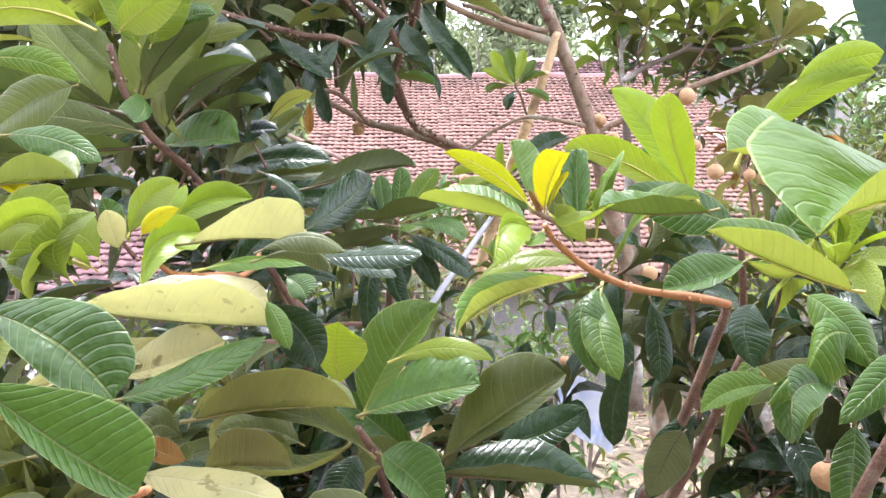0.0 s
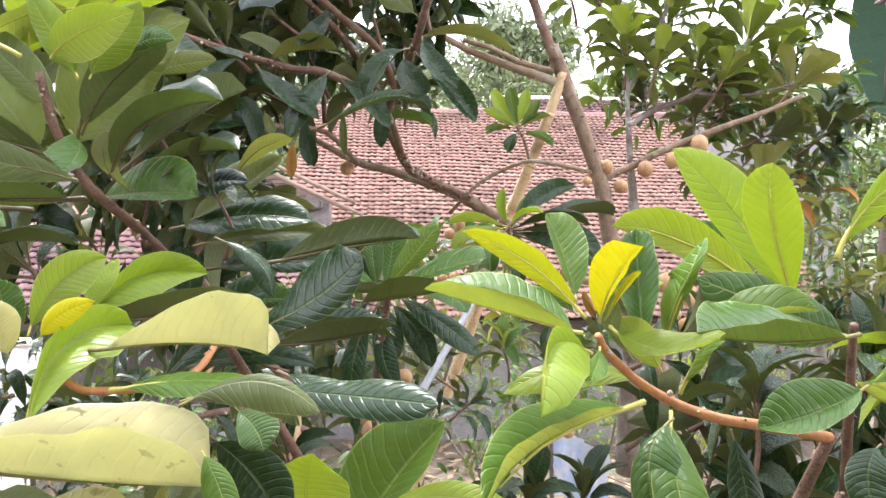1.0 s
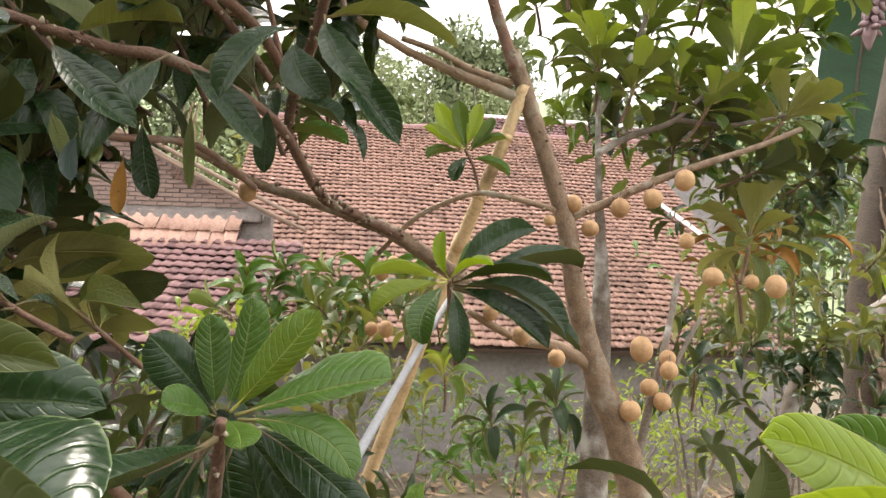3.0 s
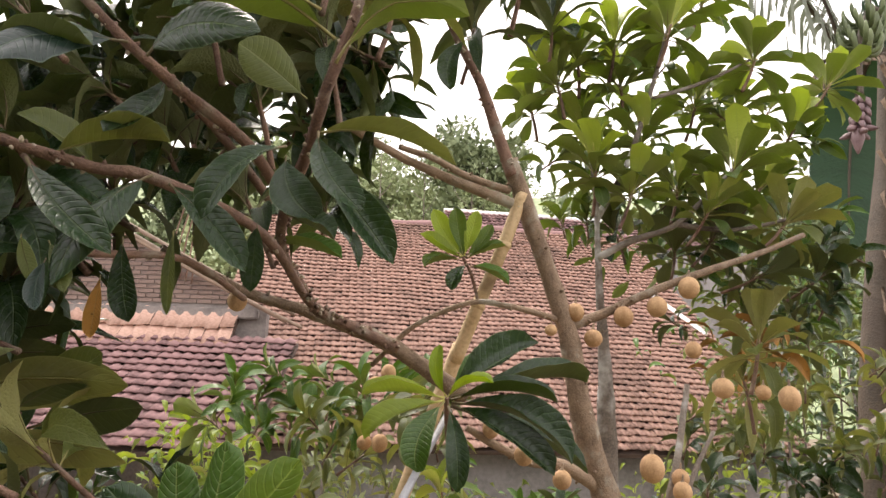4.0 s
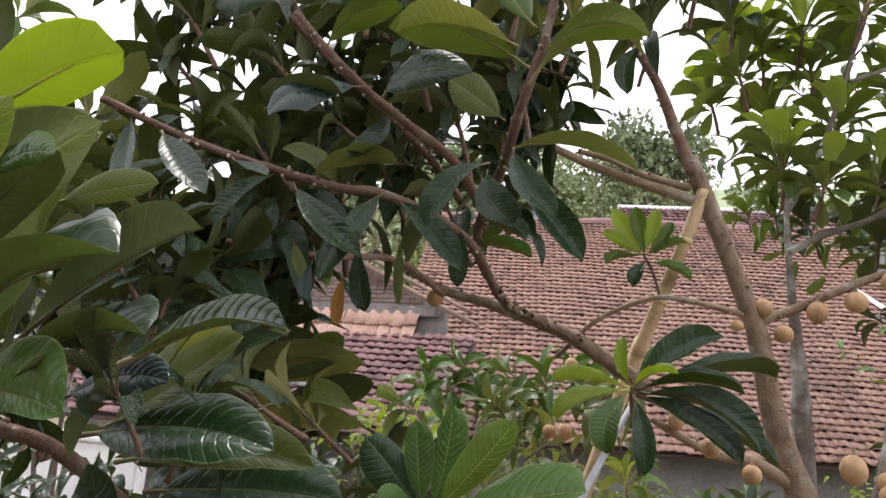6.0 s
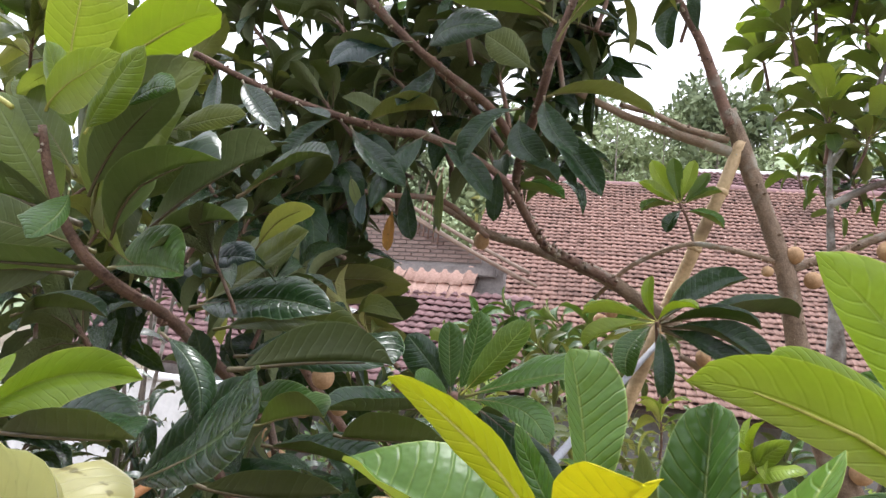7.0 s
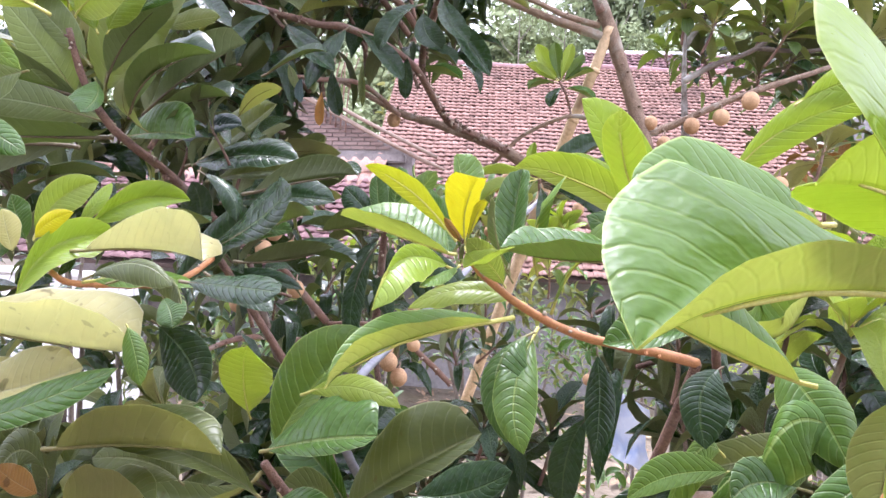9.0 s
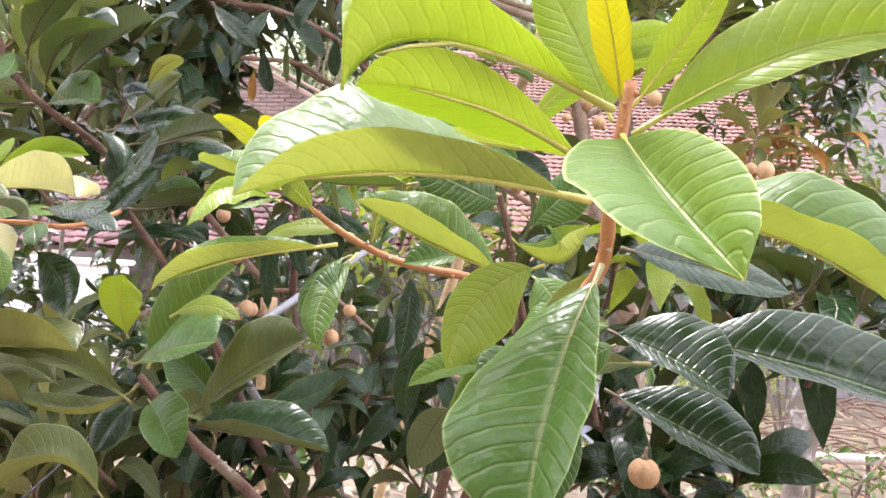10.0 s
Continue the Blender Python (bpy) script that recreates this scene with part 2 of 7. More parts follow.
def tube_data(points, radii, sides=8, per=5, rough=0.0, seed=0, close=True):
    """Vertices and faces of a smooth limb through points."""
    pts = [Vector(p) for p in points]
    rng = random.Random(seed)
    line, rad = [], []
    for i in range(len(pts) - 1):
        a, b, c, d = pts[max(i - 1, 0)], pts[i], pts[i + 1], pts[min(i + 2, len(pts) - 1)]
        for k in range(per + (1 if i == len(pts) - 2 else 0)):
            u = k / per
            line.append(0.5 * (2 * b + (c - a) * u + (2 * a - 5 * b + 4 * c - d) * u * u + (3 * b - a - 3 * c + d) * u ** 3))
            rad.append(radii[i] + (radii[i + 1] - radii[i]) * u)
    verts, faces = [], []
    ref = Vector((0.31, -0.9, 0.3))
    for i, p in enumerate(line):
        t = (line[min(i + 1, len(line) - 1)] - line[max(i - 1, 0)]).normalized()
        e1 = (ref - t * ref.dot(t)).normalized()
        e2 = t.cross(e1)
        for k in range(sides):
            ang = 2 * math.pi * k / sides
            r = rad[i] * (1 + rough * rng.uniform(-1, 1))
            verts.append(p + (e1 * math.cos(ang) + e2 * math.sin(ang)) * r)
    n = len(line)
    for i in range(n - 1):
        for k in range(sides):
            a, b = i * sides + k, i * sides + (k + 1) % sides
            faces.append((a, b, b + sides, a + sides))
    if close:
        faces.append(tuple(range(sides - 1, -1, -1)))
        faces.append(tuple(range((n - 1) * sides, n * sides)))
    return verts, faces


def limb(name, points, radii, mat, parent, label="", sides=8, rough=0.10, knobs=0):
    """A branch: a tapered, slightly uneven tube with leaf-scar knobs."""
    if isinstance(radii, tuple):
        k = len(points) - 1
        radii = [radii[0] + (radii[1] - radii[0]) * i / k for i in range(k + 1)]
    seed = int(abs(points[0][0] * 977 + points[-1][2] * 131) * 10)
    verts, faces = tube_data(points, radii, sides, 5, rough, seed)
    index = [0] * len(faces)
    rng = random.Random(seed)
    for _ in range(knobs):
        i = rng.randrange(len(points) - 1)
        u = rng.random()
        p = Vector(points[i]).lerp(Vector(points[i + 1]), u)
        r = radii[i] + (radii[i + 1] - radii[i]) * u
        d = Vector((rng.uniform(-1, 1), rng.uniform(-1, 1), rng.uniform(-1, 1))).normalized()
        d = (d - Vector((0, 0.4, 0))).normalized()
        size = min(rng.uniform(0.24, 0.5), 0.0045 / r)
        v2, f2 = tube_data([p + d * r * 0.6, p + d * r * (1 + size * 0.6), p + d * r * (1 + size * rng.uniform(1.2, 2.0))], [r * size * 1.2, r * size, r * size * 0.4], 5, 1)
        o = len(verts)
        verts += v2
        faces += [tuple(o + q for q in f) for f in f2]
        index += [1 if rng.random() < 0.45 else 0] * len(f2)
    return part(name, mesh_of(name, verts, faces, [mat, SCAR], index), parent, label)


def leaf_data(base, mid, tip, width, roll=0.0, fold=20.0, wave=0.05, n=11, seed=0, rounded=0.55, fine=False):
    """A two-faced leaf on a bent midrib, with its stalk. Gives vertices, faces, material numbers and uvs."""
    b, m, t = Vector(base), Vector(mid), Vector(tip)
    c = 2 * m - 0.5 * (b + t)
    e = (t - b).normalized()
    steep = e.z * e.z
    up = Vector((0, -0.24 - 2.4 * steep, 1.0))
    side = e.cross(up).normalized()
    side = Matrix.Rotation(radians(roll), 3, e) @ side
    rng = random.Random(seed)
    curl = rng.uniform(0.0, 0.26)
    ph, ph2 = rng.uniform(0, 6.28), rng.uniform(0, 6.28)
    f1 = radians(fold * (1.0 - 0.62 * steep))
    cols = (-1.0, -0.8, -0.45, 0.0, 0.45, 0.8, 1.0) if fine else (-1.0, -0.6, 0.0, 0.6, 1.0)
    thick = 0.0011
    foot = 0.98
    peak = (foot / (foot + rounded)) ** foot * (rounded / (foot + rounded)) ** rounded
    verts, uvs, faces, index = [], [], [], []
    for layer in (0, 1):
        for i in range(n + 1):
            s = 0.07 + 0.93 * i / n
            u = i / n
            p = b * (1 - s) ** 2 + c * 2 * s * (1 - s) + t * s * s
            d = ((c - b) * (1 - s) + (t - c) * s).normalized()
            nor = side.cross(d).normalized()
            w = max(0.0006, 0.5 * width * (max(u, 0.0) ** foot * max(1 - u, 0.0) ** rounded) / peak)
            for v in cols:
                q = p + side * (v * w * math.cos(f1)) + nor * (w * (abs(v) * math.sin(f1) * 1.25 - v * v * curl))
                q += nor * (wave * w * abs(v) * (math.sin(9.0 * u + ph + (2.0 if v > 0 else 0)) + 0.6 * math.sin(21 * u + ph2)))
                if layer and abs(v) < 1:
                    q -= nor * thick
                verts.append(q)
                uvs.append((s, v * 0.5 + 0.5))
    k = len(cols)
    off = (n + 1) * k
    for i in range(n):
        for j in range(k - 1):
            a = i * k + j
            faces.append((a, a + 1, a + k + 1, a + k))
            index.append(0)
            faces.append((off + a, off + a + k, off + a + k + 1, off + a + 1))
            index.append(1)
    length = (t - b).length
    pt = [b, b * (0.93 ** 2) + c * 2 * 0.07 * 0.93 + t * 0.07 ** 2, b * 0.64 + c * 0.32 + t * 0.04, b * 0.36 + c * 0.48 + t * 0.16]
    sv, sf = tube_data([q - side.cross(e) * (0.0008 if i else 0) for i, q in enumerate(pt)], [length * 0.014, length * 0.011, length * 0.008, length * 0.004], 5, 1)
    o = len(verts)
    verts += sv
    uvs += [(0.5, 0.5)] * len(sv)
    faces += [tuple(o + q for q in f) for f in sf]
    index += [2] * len(sf)
    return verts, faces, index, uvs


def leaf(branch, base, mid, tip, width, roll=0.0, tone="mid", fold=48.0, rounded=0.58):
    """One leaf of a branch, from its foot over the middle of its midrib to its tip."""
    seed = int(abs(tip[0] * 7919 + tip[2] * 104729) * 100) % 99991
    b = Vector(base)
    e = (Vector(tip) - b).normalized()
    sink = Vector((0, 0, -0.26 * width * math.sin(radians(fold)) * (1 - e.z * e.z) * math.cos(radians(roll))))
    mid, tip = Vector(mid) + sink, Vector(tip) + sink * 0.15
    verts, faces, index, uvs = leaf_data((0, 0, 0), Vector(mid) - b, Vector(tip) - b, width, roll, fold, 0.06, 13, seed, rounded, True)
    top, under = TONES[tone]
    ob = new("leaf", mesh_of("leaf", verts, faces, [top, under, STALKS[tone]], index, uvs))
    ob.location = b
    return hang(ob, branch)


def blade(branch, base, mid, tip, edge, other, tone="mid", rounded=0.72):
    """One leaf of a branch, from its midrib (foot, middle, tip) and its two edges where it is widest."""
    b = Vector(base)
    m, t = Vector(mid) - b, Vector(tip) - b
    o1, o2 = Vector(edge) - b - m, Vector(other) - b - m
    if (o2 - o1).cross(t).z < 0:
        o1, o2 = o2, o1
    c = 2 * m - 0.5 * t
    rng = random.Random(int(abs(tip[0] * 7919 + tip[2] * 104729) * 100) % 99991)
    ph, ph2, wave, bow = rng.uniform(0, 6.28), rng.uniform(0, 6.28), rng.uniform(0.03, 0.07), rng.uniform(0.02, 0.10)
    foot, n = 0.82, 15
    peak = (foot / (foot + rounded)) ** foot * (rounded / (foot + rounded)) ** rounded
    cols = (-1.0, -0.82, -0.5, -0.2, 0.0, 0.2, 0.5, 0.82, 1.0)
    k = len(cols)
    verts, uvs, faces, index = [], [], [], []
    for layer in (0, 1):
        for i in range(n + 1):
            u = i / n
            s = 0.08 + 0.92 * u
            p = c * 2 * s * (1 - s) + t * s * s
            d = (c * (1 - s) + (t - c) * s).normalized()
            w = max(0.01, max(u, 0.0) ** foot * max(1 - u, 0.0) ** rounded / peak)
            for v in cols:
                o = o1 if v < 0 else o2
                o = o - d * o.dot(d) * 0.85
                half = o.length
                nor = (d.cross(o) if v < 0 else o.cross(d)).normalized()
                q = p + o * (abs(v) * w)
                q += nor * (half * w * (bow * 4 * abs(v) * (1 - abs(v)) - 0.10 * abs(v) ** 3 + wave * abs(v) * (math.sin(11 * u + ph + (2.0 if v > 0 else 0)) + 0.6 * math.sin(25 * u + ph2))))
                if layer and abs(v) < 1:
                    q -= nor * 0.0011
                verts.append(q)
                uvs.append((s, v * 0.5 + 0.5))
    off = (n + 1) * k
    for i in range(n):
        for j in range(k - 1):
            a = i * k + j
            faces.append((a, a + 1, a + k + 1, a + k))
            index.append(0)
            faces.append((off + a, off + a + k, off + a + k + 1, off + a + 1))
            index.append(1)
    up = (o2 - o1).cross(t).normalized()
    size = t.length
    pt = [c * 2 * s * (1 - s) + t * s * s - up * (0.0012 if s else 0) for s in (0, 0.08, 0.25, 0.5, 0.8)]
    sv, sf = tube_data(pt, [size * 0.014, size * 0.012, size * 0.010, size * 0.007, size * 0.003], 5, 2)
    o = len(verts)
    verts += sv
    uvs += [(0.5, 0.5)] * len(sv)
    faces += [tuple(o + q for q in f) for f in sf]
    index += [2] * len(sf)
    ob = new("leaf", mesh_of("leaf", verts, faces, [*TONES[tone], STALKS[tone]], index, uvs))
    ob.location = b
    return hang(ob, branch)


# leaf shapes for the rosettes: from upright to drooping
SHAPES = []
for i in range(9):
    droop = -0.10 + 0.085 * i
    SHAPES.append(leaf_data((0, 0, 0), (0.52, 0.0, 0.10 + 0.012 * i), (0.97, 0.03 * (-1) ** i, -droop), 0.32 + 0.02 * (i % 3), 0, 20 + 4 * (i % 4), 0.07, 6, i, 0.7))
ROUND_SHAPES = []
for i in range(9):
    lift = 0.16 - 0.05 * i
    ROUND_SHAPES.append(leaf_data((0, 0, 0), (0.54, 0.0, 0.08 + 0.4 * lift + 0.05), (0.96, 0.03 * (-1) ** i, lift), 0.35 + 0.02 * (i % 3), 0, 14 + 4 * (i % 4), 0.06, 6, i, 0.42))
SHAPE_MESHES = {}


def shape_mesh(i, tone, blunt=False):
    if (i, tone, blunt) not in SHAPE_MESHES:
        v, f, ix, uv = (ROUND_SHAPES if blunt else SHAPES)[i]
        SHAPE_MESHES[i, tone, blunt] = mesh_of("leaf", v, f, [*TONES[tone], STALKS[tone]], ix, uv)
    return SHAPE_MESHES[i, tone, blunt]


def rosette_places(at, axis, length, count, seed, open_=1.0, stem=0.35):
    """Poses and shapes of the leaves round a twig's end: young ones upright, old ones spread and drooping."""
    rng = random.Random(seed)
    z = Vector(axis).normalized()
    x = z.orthogonal().normalized()
    y = z.cross(x)
    out = []
    for k in range(count):
        f = (k + 0.5) / count
        az = k * 2.39996 + rng.uniform(-0.3, 0.3)
        tilt = radians((18 + 78 * f * open_) + rng.uniform(-10, 10))
        d = z * math.cos(tilt) + (x * math.cos(az) + y * math.sin(az)) * math.sin(tilt)
        d = (d + Vector((0, 0, -0.10 * f))).normalized()
        foot = Vector(at) - z * (length * stem * f)
        n0 = z - d * z.dot(d) if f < 0.75 else Vector((0, 0, 1)) - d * d.z
        n0 = (n0 + 0.15 * Vector((rng.uniform(-1, 1), rng.uniform(-1, 1), 0))).normalized()
        s = n0.cross(d).normalized()
        n0 = d.cross(s)
        size = length * (0.62 + 0.42 * math.sin(math.pi * (0.2 + 0.7 * f))) * rng.uniform(0.85, 1.12)
        m = Matrix.Translation(foot) @ Matrix(((d.x, s.x, n0.x, 0), (d.y, s.y, n0.y, 0), (d.z, s.z, n0.z, 0), (0, 0, 0, 1))) @ Matrix.Diagonal((size, size, size, 1))
        out.append((m, min(8, int(f * 6 + rng.random() * 3)), f))
    return out


def rosette(tree, at, axis, length, count, tone="mid", young=None, seed=0, open_=1.0, stem=0.35, twig=None, blunt=False):
    """A twig with a rosette of leaves, each leaf a piece of the twig."""
    z = Vector(axis).normalized()
    a = Vector(at)
    foot = Vector(twig) if twig else a - z * length * 0.9
    tw = limb("twig", [foot, foot.lerp(a, 0.5) + Vector((0.004, 0, -0.004)), a], (length * 0.036, length * 0.026), BARK_RED, tree, sides=6)
    for m, shape, f in rosette_places(at, axis, length, count, seed + 11, open_, stem):
        ob = new("leaf", shape_mesh(shape, young if young and f < 0.36 else tone, blunt))
        ob.matrix_basis = m
        hang(ob, tw)
    return tw


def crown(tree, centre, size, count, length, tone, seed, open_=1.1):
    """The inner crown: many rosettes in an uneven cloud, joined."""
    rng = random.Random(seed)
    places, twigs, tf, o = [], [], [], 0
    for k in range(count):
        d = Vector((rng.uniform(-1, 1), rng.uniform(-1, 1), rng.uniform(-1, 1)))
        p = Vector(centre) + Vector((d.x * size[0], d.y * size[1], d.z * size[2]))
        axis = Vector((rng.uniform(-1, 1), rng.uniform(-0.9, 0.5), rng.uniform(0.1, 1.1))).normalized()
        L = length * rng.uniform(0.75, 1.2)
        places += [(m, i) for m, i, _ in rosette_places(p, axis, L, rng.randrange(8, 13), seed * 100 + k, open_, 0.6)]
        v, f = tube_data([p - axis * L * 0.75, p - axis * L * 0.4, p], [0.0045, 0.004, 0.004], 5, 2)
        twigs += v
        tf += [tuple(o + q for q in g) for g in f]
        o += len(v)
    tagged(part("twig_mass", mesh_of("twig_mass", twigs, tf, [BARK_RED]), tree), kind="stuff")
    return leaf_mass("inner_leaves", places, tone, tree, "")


def leaf_mass(name, places, tone, parent, label):
    """Many far leaves joined in one mesh."""
    verts, faces, index, uvs, o = [], [], [], [], 0
    for m, shape in places:
        v, f, ix, uv = SHAPES[shape]
        arr = np.array([tuple(q) for q in v]) @ np.array(m.to_3x3()).T + np.array(m.translation)
        verts.append(arr)
        faces += [tuple(o + q for q in g) for g in f]
        index += ix
        uvs += uv
        o += len(v)
    ob = part(name, mesh_of(name, np.concatenate(verts), faces, [*TONES[tone], STALKS[tone]], index, uvs), parent, label)
    return tagged(ob, kind="stuff")


def fruit(tree, at, radius, seed=0):
    """A round brown fruit with its small calyx."""
    rng = random.Random(seed)
    bm = bmesh.new()
    bmesh.ops.create_uvsphere(bm, u_segments=14, v_segments=10, radius=radius)
    sx, sz = rng.uniform(0.94, 1.04), rng.uniform(0.96, 1.14)
    for v in bm.verts:
        v.co = Vector((v.co.x * sx, v.co.y, v.co.z * sz)) * (1 + 0.02 * noise.noise(v.co * 40 + Vector((seed, 0, 0))))
    me = bpy.data.meshes.new("fruit")
    bm.to_mesh(me)
    bm.free()
    me.materials.append(FRUIT)
    me.polygons.foreach_set("use_smooth", np.full(len(me.polygons), True))
    ob = part("fruit", me, tree, "round brown rough-skinned fruit", at)
    v, f = tube_data([(0, 0, radius * 0.9), (0.001, 0, radius * 1.25), (0.003, 0.002, radius * 1.7)], [radius * 0.3, radius * 0.12, radius * 0.1], 6, 2)
    part("stalk", mesh_of("stalk", v, f, [BARK]), ob, at=at)
    return ob

# ---- unseen wall added behind the camera: cuts the front light, deepens the darks ----
BLOCKER_GREY = rough_stuff("light_blocker_grey", (0.20, 0.19, 0.17), (0.32, 0.30, 0.27), 1.2, 0.9, 0.003)
wv = [(x, y, z) for y in (-1.9, -1.7) for x, z in ((-7, -0.1), (7, -0.1), (7, 4.6), (-7, 4.6))]
tagged(new("wall_south", mesh_of("wall_south", wv, [(0, 1, 2, 3), (7, 6, 5, 4), (0, 4, 5, 1), (1, 5, 6, 2), (2, 6, 7, 3), (3, 7, 4, 0)], [BLOCKER_GREY], smooth=False)), "unseen plain wall added to block light from behind the camera", "wall", kind="structure")

# ---- bushes and woods behind ----
def scatter(centre, size, count, length, seed, up=0.5):
    """Poses of loose leaves in an uneven cloud."""
    rng = random.Random(seed)
    out = []
    for _ in range(count):
        d = Vector((rng.gauss(0, 1), rng.gauss(0, 1), rng.gauss(0, 1))).normalized() * rng.random() ** 0.4
        d *= 1 + 0.5 * noise.noise(d * 2.3 + Vector((seed, 0, 0)))
        p = Vector(centre) + Vector((d.x * size[0], d.y * size[1], d.z * size[2]))
        m = Matrix.Translation(p) @ pose(0, 0, 0, rng.uniform(-50, 50), rng.uniform(-60, 40), rng.uniform(0, 360)) @ Matrix.Scale(length * rng.uniform(0.6, 1.25), 4)
        out.append((m, rng.randrange(9)))
    return out


def bush(centre, size, count, length, tone, seed, label, stems=4, category="shrub"):
    c = Vector(centre)
    ob = thing("shrub", (c.x, c.y, 0), label, category)
    rng = random.Random(seed)
    for i in range(stems):
        top = c + Vector((rng.uniform(-0.6, 0.6) * size[0], rng.uniform(-0.5, 0.5) * size[1], rng.uniform(-0.2, 0.6) * size[2]))
        foot = Vector((c.x + rng.uniform(-0.15, 0.15), c.y + rng.uniform(-0.15, 0.15), -0.05))
        limb("stem", [foot, foot.lerp(top, 0.5) + Vector((rng.uniform(-0.1, 0.1), 0, 0.05)), top], (0.022, 0.008), BARK_GREY, ob, sides=6)
    leaf_mass("foliage", scatter(centre, size, count, length, seed), tone, ob, "")
    return ob


# simple small leaf for the far woods
def far_crown(parent, name, blobs, per, length, mat, seed):
    rng = np.random.default_rng(seed)
    verts, faces, o = [], [], 0
    for cx, cy, cz, rx, ry, rz in blobs:
        d = rng.normal(size=(per, 3))
        d /= np.linalg.norm(d, axis=1)[:, None]
        d *= (rng.random((per, 1)) ** 0.33)
        p = d * (rx, ry, rz) + (cx, cy, cz)
        a = rng.normal(size=(per, 3))
        a /= np.linalg.norm(a, axis=1)[:, None]
        b = np.cross(a, rng.normal(size=(per, 3)))
        b /= np.linalg.norm(b, axis=1)[:, None]
        L = length * (0.6 + 0.8 * rng.random((per, 1)))
        quad = np.stack([p - a * L * 0.5, p + b * L * 0.22, p + a * L * 0.5, p - b * L * 0.22], axis=1).reshape(-1, 3)
        verts.append(quad)
        faces += [(o + 4 * i, o + 4 * i + 1, o + 4 * i + 2, o + 4 * i + 3) for i in range(per)]
        o += per * 4
    return tagged(part(name, mesh_of(name, np.concatenate(verts), faces, [mat]), parent), kind="stuff")


FAR_GREEN = rough_stuff("far_foliage", (0.09, 0.125, 0.06), (0.25, 0.30, 0.16), 0.8, 0.8, 0.01)
FAR_LIGHT = rough_stuff("far_foliage_light", (0.13, 0.17, 0.075), (0.33, 0.39, 0.20), 0.8, 0.8, 0.01)
rng = random.Random(21)
hill = [(-400, 60, -2), (400, 60, -2), (400, 140, 46), (-400, 140, 46), (400, 260, 52), (-400, 260, 52)]
# distance haze is put into the green: both tones are paled
HILL = rough_stuff("hazed_hill_grass", (0.15, 0.19, 0.10), (0.30, 0.36, 0.20), 0.12, 0.95, 0.2)
tagged(new("hillside", mesh_of("hillside", hill, [(0, 1, 2, 3), (3, 2, 4, 5)], [HILL])), "green wooded hillside behind the houses", "hill", kind="structure")
for i in range(34):
    x = -48 + i * 3.0 + rng.uniform(-1.5, 1.5)
    y = rng.uniform(34, 52)
    h = rng.uniform(9, 15.5) + (y - 34) * 0.18
    if -16 < x < 5:
        h = rng.uniform(14.5, 17.0)
        y = 35 + rng.uniform(-1.5, 4)
    tree = thing("tree", (x, y, 0), "far broad-leaved tree on the slope", "tree", "far trees")
    limb("trunk", [(x, y, -0.2), (x + rng.uniform(-0.4, 0.4), y, h * 0.4), (x + rng.uniform(-0.6, 0.6), y, h * 0.85)], (0.25, 0.08), BARK_GREY, tree)
    blobs = [(x + rng.uniform(-1.8, 1.8), y + rng.uniform(-1.5, 1.5), h * rng.uniform(0.45, 1.0), rng.uniform(1.0, 1.9), 1.4, rng.uniform(0.8, 1.7)) for _ in range(24 if -16 < x < 5 else 12)]
    far_crown(tree, "crown", blobs, 230, 0.42, FAR_GREEN if i % 3 else FAR_LIGHT, i)
# feathery thin trees against the sky
for i, (x, y, h) in enumerate(((-3.0, 30, 13.6), (-1.0, 31, 13.0), (1.2, 29, 12.0), (3.4, 30, 12.4), (6.0, 31, 11.6))):
    tree = thing("tree", (x, y, 0), "slender far tree with thin feathery twigs", "tree", "slender trees")
    limb("trunk", [(x, y, -0.2), (x + 0.15, y, h * 0.5), (x + 0.1, y, h)], (0.09, 0.02), BARK_GREY, tree, sides=5)
    for k in range(7):
        z = h * (0.62 + 0.055 * k)
        s = (-1) ** k
        limb("branch", [(x + 0.1, y, z), (x + s * 0.5, y, z + 0.5), (x + s * 0.8, y, z + 1.2)], (0.025, 0.008), BARK_GREY, tree, sides=4)
    far_crown(tree, "crown", [(x + rng.uniform(-0.9, 0.9), y, h * rng.uniform(0.62, 1.06), 0.5, 0.5, 0.6) for _ in range(14)], 55, 0.24, FAR_LIGHT, 80 + i)

bush((-1.35, 5.0, 2.02), (0.42, 0.35, 0.30), 150, 0.15, "bright", 31, "pale green garden shrub in front of the lean-to")
bush((-0.35, 4.3, 1.95), (0.6, 0.4, 0.26), 170, 0.14, "olive", 32, "olive-green shrub with browning leaves")
bush((0.8, 6.5, 1.15), (0.9, 0.6, 0.45), 220, 0.12, "mid", 33, "low green shrub before the house wall")
bush((2.4, 6.6, 1.6), (0.7, 0.6, 0.55), 260, 0.11, "bright", 34, "light green leafy shrub beside the house")
bush((3.9, 6.8, 2.4), (0.9, 0.8, 1.2), 420, 0.17, "dark", 35, "dark green shrub beside the banana plant")
bush((4.9, 5.6, 1.6), (0.8, 0.7, 0.9), 330, 0.18, "mid", 36, "leafy shrub under the banana plant")
bush((-1.95, 2.7, 1.75), (0.95, 0.45, 0.42), 300, 0.16, "dark", 61, "dark leafy shrub before the white wall")
bush((-3.4, 4.2, 2.95), (1.3, 0.8, 0.75), 420, 0.17, "dark", 37, "dark leafy tree crown beside the annex")
bush((-1.2, 3.4, 1.2), (0.6, 0.5, 0.45), 260, 0.15, "mid", 38, "green undergrowth beside the white wall")
bush((-1.90, 3.60, 1.47), (0.45, 0.4, 0.40), 260, 0.13, "mid", 60, "green and yellowing undergrowth behind the young tree")
